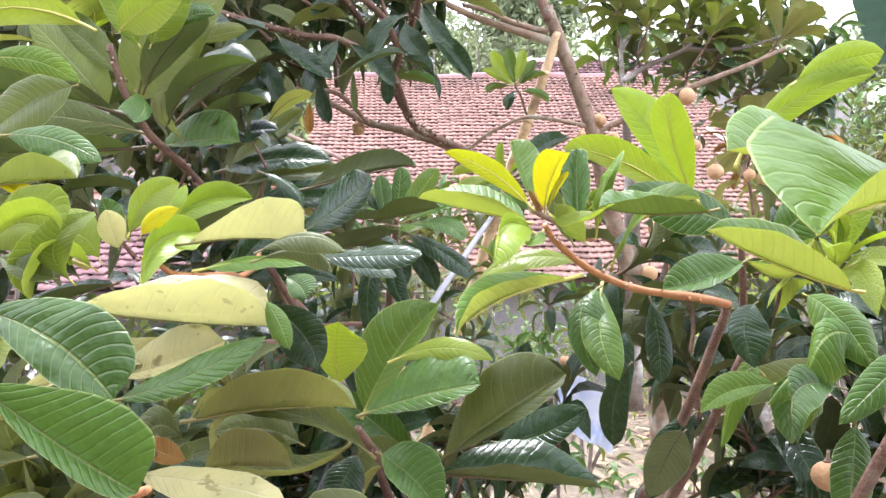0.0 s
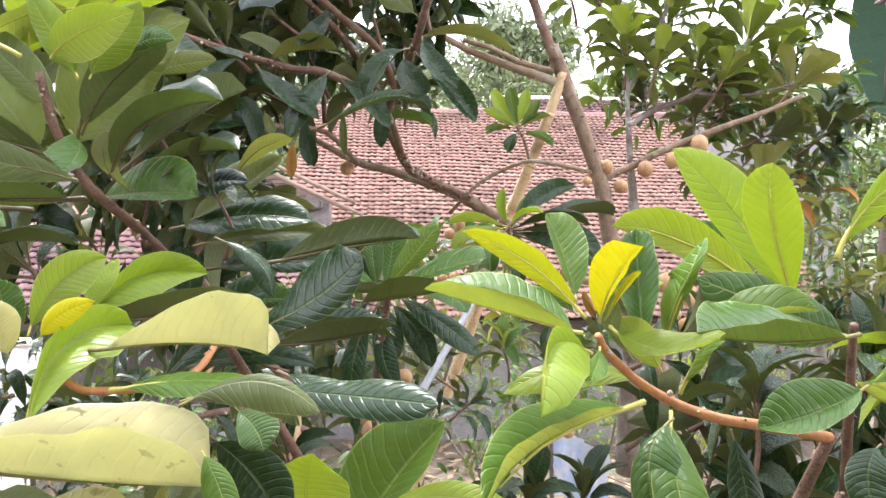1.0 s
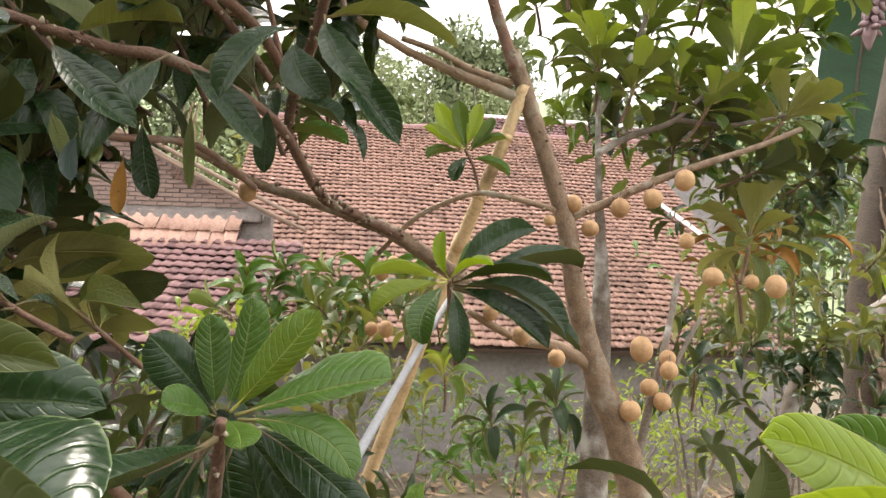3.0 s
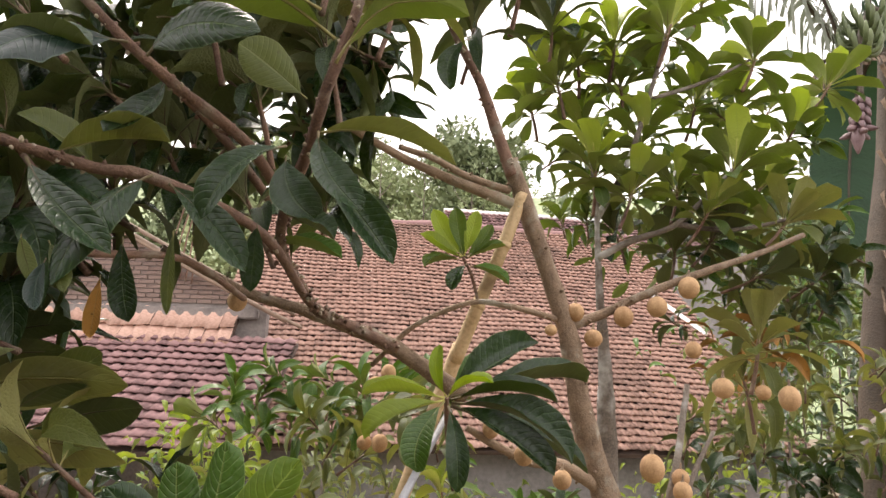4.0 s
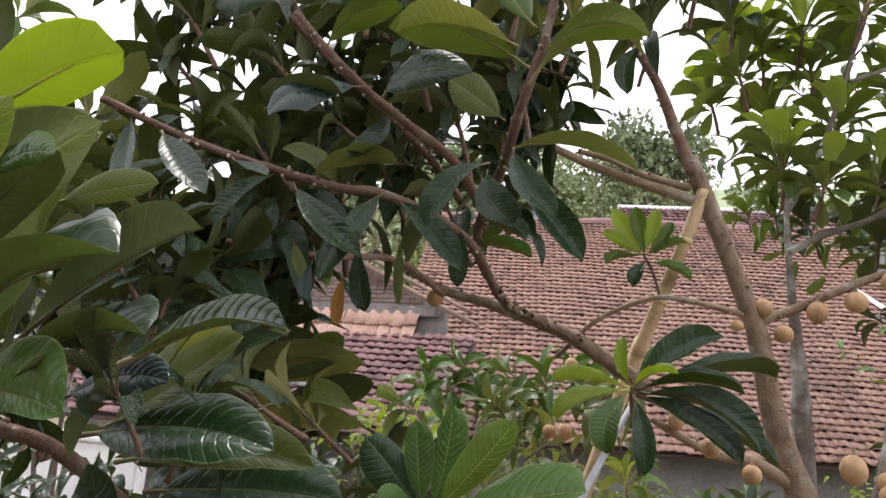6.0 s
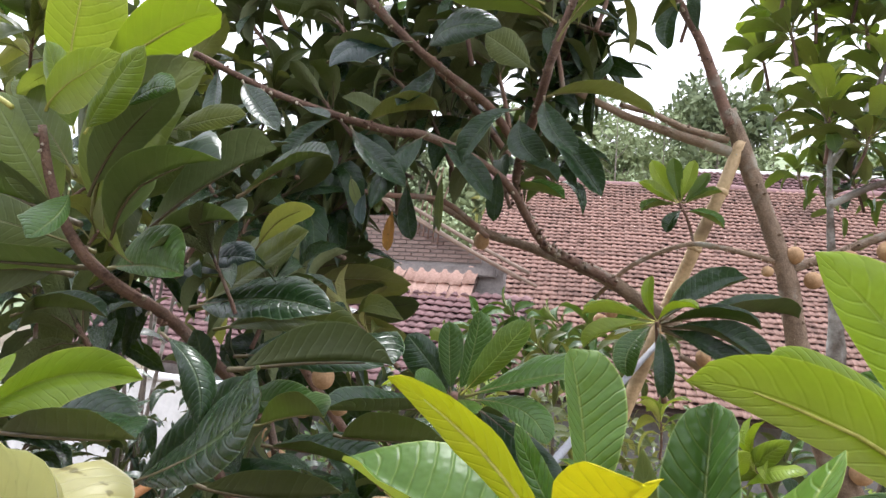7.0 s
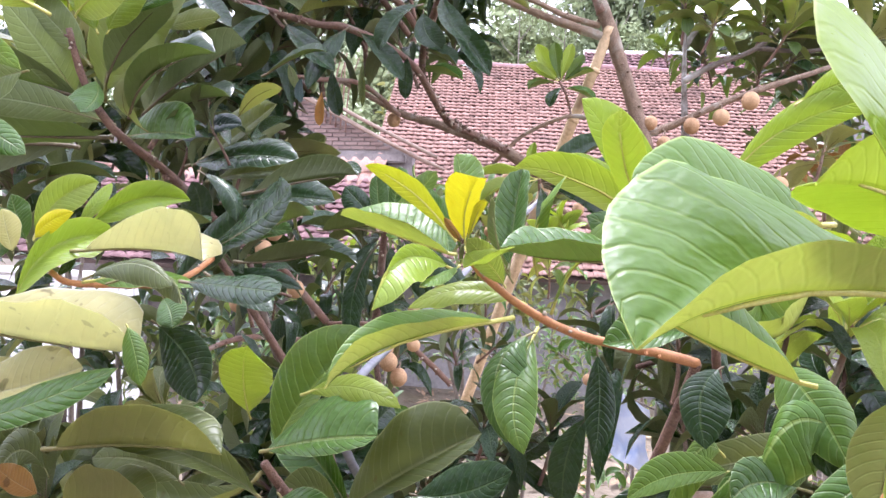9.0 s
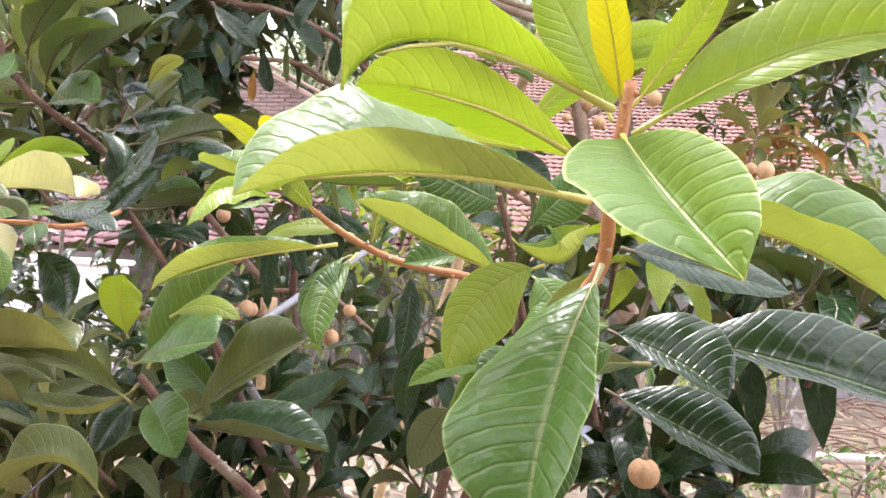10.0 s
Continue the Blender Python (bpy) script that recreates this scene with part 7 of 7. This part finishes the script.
banana_leaf((3.30, 5.1, 5.15), (3.30, 5.5, 4.75), (3.12, 5.45, 3.62), 0.60, False, hang_=0.15, seed=5, label="whole hanging dark green banana leaf")
banana_leaf((3.28, 5.0, 5.1), (3.9, 5.2, 5.0), (4.3, 5.3, 4.0), 0.6, True, hang_=0.4, seed=6)
banana_leaf((3.2, 4.9, 4.9), (2.75, 4.85, 4.85), (2.62, 4.85, 4.55), 0.22, True, BANANA_DRY, 0.7, 7, "dry orange-brown leaf remnant")
rng = random.Random(31)
for i in range(70):
    a = rng.uniform(-2.6, -0.5)
    z = 4.9 - 0.062 * i + rng.uniform(-0.1, 0.1)
    x = 3.15 - (4.2 - z) * 0.13
    p = Vector((x + 0.13 * math.cos(a), 4.95 + 0.13 * math.sin(a), z))
    w, drop = rng.uniform(0.02, 0.055), rng.uniform(0.35, 0.95)
    strip = []
    for k in range(7):
        u = k / 6
        c = p + Vector((0.10 * u * math.cos(a * 3) + 0.02 * math.sin(9 * u + i), -0.05 * math.sin(3.1 * u), -drop * u))
        half = w * (1 - 0.75 * u * u) * Vector((math.cos(a * 2 + 3 * u), 0.5 * math.sin(a + 4 * u), 0.2))
        strip += [c - half, c + Vector((0, -0.015, 0)), c + half]
    part("dry_strip", mesh_of("dry_strip", strip, [(3 * k + q, 3 * k + q + 1, 3 * k + q + 4, 3 * k + q + 3) for k in range(6) for q in (0, 1)], [BANANA_DRY]), banana)
limb("fruit_stalk", [(3.25, 4.93, 5.15), (3.05, 4.8, 5.2), (2.9, 4.72, 4.98), (2.83, 4.68, 4.7), (2.81, 4.66, 4.48)], (0.03, 0.014), PSEUDO, banana)
rng = random.Random(6)
for r in range(5):
    for k in range(9):
        a = k / 9 * 6.283 + r
        c = Vector((2.99 - 0.035 * r, 4.78 - 0.02 * r, 5.08 - 0.075 * r))
        d = Vector((math.cos(a), math.sin(a), 0))
        v, f = tube_data([c + d * 0.03, c + d * 0.10 + Vector((0, 0, 0.0)), c + d * 0.14 + Vector((0, 0, 0.07)), c + d * 0.14 + Vector((0, 0, 0.12))], [0.010, 0.018, 0.017, 0.006], 6, 2)
        part("fruit", mesh_of("fruit", v, f, [GREEN_FRUIT]), banana)
for i in range(9):
    z = 4.46 - 0.03 * i
    for s in range(3):
        a = i * 1.1 + s * 2.09
        d = Vector((math.cos(a), math.sin(a), 0))
        c = Vector((2.80 - 0.005 * i, 4.66, z))
        out = 0.045 + 0.02 * (i > 6)
        v, f = tube_data([c + d * 0.012, c + d * out + Vector((0, 0, -0.02)), c + d * (out + 0.012 + 0.03 * (i > 6)) + Vector((0, 0, -0.06 + 0.03 * (i > 6)))], [0.014, 0.022, 0.006], 6, 2)
        part("bract", mesh_of("bract", v, f, [BRACT]), banana)
v, f = tube_data([(2.76, 4.66, 4.24), (2.752, 4.66, 4.17), (2.745, 4.66, 4.07)], [0.028, 0.042, 0.006], 10, 4)
part("bud", mesh_of("bud", v, f, [BRACT]), banana, "purple banana flower bud")

# ---- yard clutter ----
log = thing("log", (2.4, 4.5, 0), "grey fallen limb leaning among the shrubs", "log")
limb("shaft", [(1.6, 4.2, -0.05), (2.0, 4.35, 1.5), (2.18, 4.4, 2.09), (2.69, 4.6, 2.42), (3.0, 4.7, 2.6)], (0.06, 0.04), BARK_GREY, log, sides=10, rough=0.08)
stump = thing("stump", (2.35, 6.0, 0), "dark cut stump with yellow-green weeds", "stump")
limb("shaft", [(2.36, 6.0, -0.1), (2.35, 6.0, 0.4), (2.34, 6.0, 0.86)], (0.075, 0.06), BARK_GREY, stump, sides=10, rough=0.1)
pipe = thing("pipe", (2.9, 6.2, 0), "pale bamboo pipe lying across the litter", "pipe")
limb("shaft", [(2.45, 6.2, 0.42), (2.9, 6.2, 0.45), (3.6, 6.25, 0.48)], (0.045, 0.045), WHITE_STICK, pipe, sides=10, rough=0.02)
for i in range(3):
    x = 2.55 + 0.42 * i
    limb("stake", [(x, 6.22, -0.05), (x + 0.01, 6.21, 0.2), (x, 6.21, 0.42)], (0.02, 0.018), BARK_GREY, pipe, sides=6)
rng = random.Random(12)
heap = thing("brushwood", (3.3, 6.6, 0), "heap of dry brown twigs and sticks on the ground", "brushwood")
for i in range(150):
    c = Vector((3.3 + rng.gauss(0, 0.75), 6.6 + rng.gauss(0, 0.45), rng.uniform(0.02, 0.75)))
    a = rng.uniform(0, 6.28)
    d = Vector((math.cos(a), 0.4 * math.sin(a), rng.uniform(-0.5, 0.5))) * rng.uniform(0.15, 0.5)
    limb("stick", [c - d, c + Vector((0, 0, rng.uniform(-0.04, 0.06))), c + d], (rng.uniform(0.006, 0.016), 0.004), BARK_RED if i % 3 else BAMBOO, heap, sides=5)
litter_v, litter_f = [], []
for i in range(3000):
    x, y = rng.uniform(-5, 6), rng.uniform(2.2, 10)
    z = 0.07 * noise.noise((x * 0.6, y * 0.6, 0)) + 0.03 * noise.noise((x * 2.1, y * 2.1, 5)) + rng.uniform(0.0, 0.05)
    a, L = rng.uniform(0, 6.28), rng.uniform(0.04, 0.13)
    e, g = Vector((math.cos(a), math.sin(a), rng.uniform(-0.3, 0.5))) * L, Vector((-math.sin(a), math.cos(a), rng.uniform(-0.4, 0.4))) * L * 0.3
    p, o = Vector((x, y, z)), len(litter_v)
    litter_v += [p - e, p + g, p + e, p - g]
    litter_f.append((o, o + 1, o + 2, o + 3))
tagged(new("leaf_litter", mesh_of("leaf_litter", litter_v, litter_f, [rough_stuff("dead_leaf", (0.16, 0.085, 0.045), (0.50, 0.36, 0.22), 3.0, 0.85, 0.002)])), "fallen dry brown leaves on the soil", "leaves", kind="stuff")

TARP = rough_stuff("blue_white_plastic", (0.30, 0.45, 0.78), (0.75, 0.82, 0.95), 5.0, 0.35, 0.003, fine=2.0)
tarp = thing("plastic_sheet", (0.5, 3.3, 0), "crumpled blue and white plastic sheet hung over a stick", "sheet")
tv = [(0.36 + 0.035 * i + 0.012 * math.sin(j * 1.9), 3.2 + 0.03 * math.sin(i * 1.7 + j), 1.66 - 0.018 * i - 0.06 * j) for j in range(6) for i in range(8)]
part("sheet", mesh_of("sheet", tv + [(x, y + 0.004, z) for x, y, z in tv], [(j * 8 + i, j * 8 + i + 1, j * 8 + i + 9, j * 8 + i + 8) for j in range(5) for i in range(7)] + [(48 + j * 8 + i + 8, 48 + j * 8 + i + 9, 48 + j * 8 + i + 1, 48 + j * 8 + i) for j in range(5) for i in range(7)], [TARP]), tarp)
limb("stick", [(0.34, 3.21, -0.05), (0.35, 3.21, 0.8), (0.35, 3.205, 1.67)], (0.012, 0.009), BARK_GREY, tarp, sides=6)
limb("stick", [(0.33, 3.215, 1.668), (0.48, 3.215, 1.59), (0.64, 3.215, 1.53)], (0.006, 0.005), BARK_GREY, tarp, sides=6)

# ---- ground ----
SOIL = rough_stuff("dry_soil", (0.075, 0.057, 0.038), (0.21, 0.172, 0.12), 1.6, 0.95, 0.03, fine=9.0, stain=(0.16, 0.13, 0.07))
me = bpy.data.meshes.new("ground")
xs = [-600, -200, -60, -25] + [-12 + 0.6 * i for i in range(41)] + [25, 60, 200, 600]
ys = [-300, -80, -20] + [-6 + 0.6 * i for i in range(46)] + [40, 80, 200, 900]
gv = [(x, y, 0.07 * noise.noise((x * 0.6, y * 0.6, 0)) + 0.03 * noise.noise((x * 2.1, y * 2.1, 5)) - 0.02) for y in ys for x in xs]
nx = len(xs)
gf = [(j * nx + i, j * nx + i + 1, (j + 1) * nx + i + 1, (j + 1) * nx + i) for j in range(len(ys) - 1) for i in range(nx - 1)]
tagged(new("ground", mesh_of("ground", gv, gf, [SOIL])), "dry brown soil with litter and weeds", "ground", kind="structure")

# ---- the tiled house ----
TILE = rough_stuff("clay_tile", (0.085, 0.046, 0.036), (0.39, 0.24, 0.19), 2.2, 0.88, 0.004, fine=11.0, stain=(0.20, 0.125, 0.10), vary=0.34)
TILE_DARK = rough_stuff("clay_tile_weathered", (0.075, 0.042, 0.042), (0.29, 0.17, 0.165), 2.6, 0.88, 0.004, fine=10.0, vary=0.30)
TILE_PINK = rough_stuff("clay_tile_salmon", (0.36, 0.21, 0.16), (0.62, 0.41, 0.33), 3.0, 0.85, 0.003)
BRICK = rough_stuff("brick_brown", (0.075, 0.055, 0.048), (0.22, 0.155, 0.13), 2.0, 0.9, 0.006, stain=(0.085, 0.07, 0.065), vary=0.3)
MORTAR = rough_stuff("grey_mortar", (0.11, 0.095, 0.088), (0.25, 0.22, 0.205), 3.0, 0.95, 0.006, stain=(0.08, 0.07, 0.065))
PLASTER = rough_stuff("grey_plaster", (0.16, 0.15, 0.15), (0.30, 0.28, 0.27), 2.0, 0.9, 0.003)
WHITE_WASH = rough_stuff("white_wash", (0.62, 0.61, 0.60), (0.84, 0.83, 0.82), 1.5, 0.8, 0.002)
DECK = rough_stuff("dark_batten", (0.05, 0.035, 0.03), (0.11, 0.075, 0.06), 4.0, 0.9, 0.003)


def box(name, parent, lo, hi, mat, m=Matrix(), bevel=0.01, label=""):
    bm = bmesh.new()
    bmesh.ops.create_cube(bm, size=1)
    for v in bm.verts:
        v.co = Vector([lo[k] + (hi[k] - lo[k]) * (v.co[k] + 0.5) for k in range(3)])
    if bevel:
        bmesh.ops.bevel(bm, geom=bm.edges[:], offset=bevel, segments=2, affect="EDGES")
    bm.transform(m)
    me = bpy.data.meshes.new(name)
    bm.to_mesh(me)
    bm.free()
    me.materials.append(mat)
    return part(name, me, parent, label)


def tile_data(w, h):
    """A wavy roof tile: lies along x, its lower end at y = 0, with a rounded nose."""
    vs, fs = [], []
    prof = [(-0.5, 0.012), (-0.34, 0.044), (-0.10, 0.042), (0.10, 0.010), (0.32, 0.0), (0.52, 0.014)]
    for y, lift, dz in ((0.075, 0.0, -0.02), (0.004, 0.026, 0.0), (0.0, 0.044, 0.0), (h * 1.12, 0.0, 0.0)):
        for i, (x, z) in enumerate(prof):
            bow = -0.04 if i in (1, 2) and y < 0.01 else 0.0
            vs.append((x * w, y + bow, z * w / 0.2 + lift + dz))
    k = len(prof)
    for r in range(3):
        for i in range(k - 1):
            a = r * k + i
            fs.append((a, a + 1, a + k + 1, a + k))
    return vs, fs


def roof(house, name, corner, along, down, cols, rows, w, h, mat, near, label=""):
    """A tiled slope: corner is its upper end, along and down unit vectors; near(c, r) tells the tiles that stand alone."""
    corner, along, down = Vector(corner), Vector(along).normalized(), Vector(down).normalized()
    up = along.cross(-down).normalized()
    m0 = Matrix((( along.x, -down.x, up.x, 0), (along.y, -down.y, up.y, 0), (along.z, -down.z, up.z, 0), (0, 0, 0, 1)))
    a, b = corner, corner + along * (cols * w)
    q = [a, b, b + down * rows * h, a + down * rows * h]
    dv = [v - up * 0.012 for v in q] + [v - up * 0.07 for v in q]
    deck = part(name, mesh_of(name, dv, [(0, 1, 2, 3), (7, 6, 5, 4), (0, 4, 5, 1), (1, 5, 6, 2), (2, 6, 7, 3), (3, 7, 4, 0)], [DECK], smooth=False), house, label)
    vs, fs = tile_data(w, h)
    one = mesh_of("tile", vs, fs, [mat])
    arr = np.array(vs)
    jv, jf, o = [], [], 0
    rng = random.Random(cols * 31 + rows)
    for r in range(rows):
        for c in range(cols):
            sag = -0.025 * math.sin(math.pi * r / rows) * (0.6 + 0.4 * math.sin(c * 0.23))
            m = Matrix.Translation(corner + along * ((c + 0.5) * w + rng.uniform(-0.006, 0.006)) + down * ((r + 1) * h + rng.uniform(-0.018, 0.018) + 0.02 * math.sin(c * 0.31 + r * 0.2)) + up * (sag + 0.03 + rng.uniform(0, 0.006))) @ m0 @ pose(0, 0, 0, rng.uniform(-1.5, 1.5), rng.uniform(-2, 2), rng.uniform(-2.2, 2.2))
            if near(c, r):
                ob = new("tile", one)
                ob.matrix_basis = m
                hang(ob, deck)
            else:
                jv.append(arr @ np.array(m.to_3x3()).T + np.array(m.translation))
                jf += [tuple(o + i for i in f) for f in fs]
                o += len(vs)
    if jv:
        tagged(part("tiles", mesh_of("tiles", np.concatenate(jv), jf, [mat]), deck), kind="stuff")
    return deck


ALONG, DOWN = Vector((0.988, 0.155, 0)), Vector((0.155, -0.988, -0.775))
RIDGE = Vector((-0.4, 15.86, 6.42))
house = thing("house", (0.8, 12.5, 0), "village house with a weathered clay tile roof and grey plaster walls", "house")
turn = Matrix.Translation((-0.4, 15.86, 0)) @ Matrix.Rotation(math.atan2(0.155, 0.988), 4, "Z")
box("wall", house, (-2.9, -5.4, -0.1), (4.8, -5.2, 2.05), PLASTER, turn, 0.01, "grey plastered front wall")
box("wall", house, (-2.9, -5.19, -0.1), (-2.7, 4.5, 2.2), PLASTER, turn)
box("wall", house, (4.6, -5.19, -0.1), (4.8, 4.5, 2.2), PLASTER, turn)
box("bargeboard", house, (0, -0.05, -0.02), (0.06, 0.05, 1.0), WHITE_WASH, Matrix(), 0.004)
bb = house.children[-1]
b0, b1 = RIDGE + ALONG * 4.5 + DOWN * 2.3, RIDGE + ALONG * 5.02 + DOWN * 3.5
me = bb.data
v, f = tube_data([b0 + Vector((0, 0, 0.1)), b0.lerp(b1, 0.5) + Vector((0, 0, 0.1)), b1 + Vector((0, 0, 0.1))], [0.055, 0.055, 0.055], 4, 1)
bb.data = mesh_of("bargeboard", v, f, [WHITE_WASH], smooth=False)
tagged(bb, "whitewashed verge board")
v, f = tube_data([RIDGE + ALONG * x + Vector((0, 0, 0.05 + 0.03 * math.sin(x * 1.7))) for x in np.linspace(-3.9, 5.3, 14)], [0.085] * 14, 8, 2, 0.12, 3)
part("ridge_cap", mesh_of("ridge_cap", v, f, [TILE_DARK]), house, "dark rounded clay ridge tiles")

back_house = thing("house", (2.7, 20.5, 0), "farther house roof of dark tiles with a pale ridge", "house")
box("wall", back_house, (-0.4, 16.6, -0.1), (8.4, 16.75, 6.2), PLASTER)
v, f = tube_data([(0.1, 19.0, 7.72), (2.6, 19.4, 7.74), (7.8, 20.2, 7.77)], [0.07, 0.07, 0.07], 6, 3)
part("ridge_cap", mesh_of("ridge_cap", v, f, [WHITE_WASH]), back_house, "pale cement ridge")

annex = thing("annex", (-4.2, 10.5, 0), "low brick annex with a bare gable and dark tiled lean-to", "house")
gable = part("gable_wall", mesh_of("gable_wall", [(x, y, z) for y in (10.53, 10.7) for x, z in ((-8, -0.1), (-1.6, -0.1), (-1.6, 3.74), (-5.2, 5.64), (-8, 4.1))],
             [(0, 1, 2, 3, 4), (9, 8, 7, 6, 5), (0, 5, 6, 1), (1, 6, 7, 2), (2, 7, 8, 3), (3, 8, 9, 4), (4, 9, 5, 0)], [MORTAR], smooth=False), annex, "bare brick gable wall with grey mortar")
box("band", annex, (-8, 10.40, 3.60), (-1.7, 10.535, 3.74), MORTAR, bevel=0.02, label="grey cement band")
for i, (dy, dz, r) in enumerate(((0, 0, 0.04), (-0.05, 0.10, 0.035), (-0.02, -0.09, 0.03))):
    a, b = Vector((-5.3, 10.36 + dy, 5.60 + dz)), Vector((-1.25 + 0.12 * i, 10.3 + dy, 3.57 + dz))
    limb("rafter", [a, a.lerp(b, 0.3) + Vector((0, 0, 0.02)), a.lerp(b, 0.7) - Vector((0, 0, 0.02)), b], (r, r * 0.9), BAMBOO, annex, "weathered bamboo rafter" if i == 0 else "", rough=0.03)
rng = random.Random(5)
for i in range(5):
    x = -3.1 + 0.09 * i
    limb("lath", [(x, 10.45, 4.25 - 0.04 * i), (x + 0.05, 10.42, 4.8), (x + rng.uniform(0.05, 0.22), 10.4, 5.3 + rng.uniform(-0.2, 0.1))], (0.014, 0.01), BARK_RED, annex, sides=5)
roof(annex, "flashing", (-8.0, 10.50, 3.68), (1, 0, 0), (0, -0.5, -0.75), 30, 2, 0.20, 0.32, TILE_PINK, lambda c, r: True, "salmon clay tiles along the wall")
roof(annex, "lean_to_roof", (-8.0, 10.30, 3.27), (1, 0, 0), (0, -0.87, -0.49), 44, 15, 0.158, 0.184, TILE_DARK, lambda c, r: 16 < c < 36 and r < 8, "weathered dark clay tile lean-to")

# ---- bricks of the gable ----
bv = [(x * 0.105, y * 0.02, z * 0.0265) for y in (-1, 1) for x, z in ((-1, -1), (1, -1), (1, 1), (-1, 1))]
brick_mesh = mesh_of("brick", bv, [(0, 1, 2, 3), (7, 6, 5, 4), (0, 4, 5, 1), (1, 5, 6, 2), (2, 6, 7, 3), (3, 7, 4, 0)], [BRICK], smooth=False)
rng = random.Random(8)
for r in range(18):
    for c in range(17):
        x, z = -5.2 + c * 0.222 + (0.11 if r % 2 else 0), 3.845 + r * 0.068
        if z + 0.03 > 3.74 + (-1.6 - x - 0.13) * 0.527 or x > -1.76:
            continue
        ob = new("brick", brick_mesh)
        ob.matrix_basis = pose(x + rng.uniform(-0.006, 0.006), 10.526 + rng.uniform(-0.006, 0.004), z, rng.uniform(-1, 1), rng.uniform(-1, 1), rng.uniform(-1.5, 1.5))
        hang(ob, gable)

annex.location += Vector((-0.87, 0, -0.09))

# ---- roof tiles of the house ----
roof(house, "roof", RIDGE - ALONG * 3.75, ALONG, DOWN, 68, 50, 0.1316, 0.151, TILE, lambda c, r: 14 < c < 34 and 7 <= r < 22, "weathered red clay pantile roof")
roof(back_house, "roof", (0.1, 19.0, 7.68), (0.988, 0.155, 0), (0.155, -0.988, -0.775), 50, 12, 0.157, 0.184, TILE_DARK, lambda c, r: False, "dark clay tile roof")

# ---- low white wall ----
low_wall = tagged(new("low_wall"), "low whitewashed garden wall, stained at the foot", "wall")
low_wall.location = (-5.0, 6.2, 0)
box("wall_body", low_wall, (-10.0, 6.1, -0.1), (-4.2, 6.28, 1.72), WHITE_WASH, bevel=0.02)
box("coping", low_wall, (-10.03, 6.05, 1.724), (-4.17, 6.33, 1.78), WHITE_WASH, bevel=0.015)
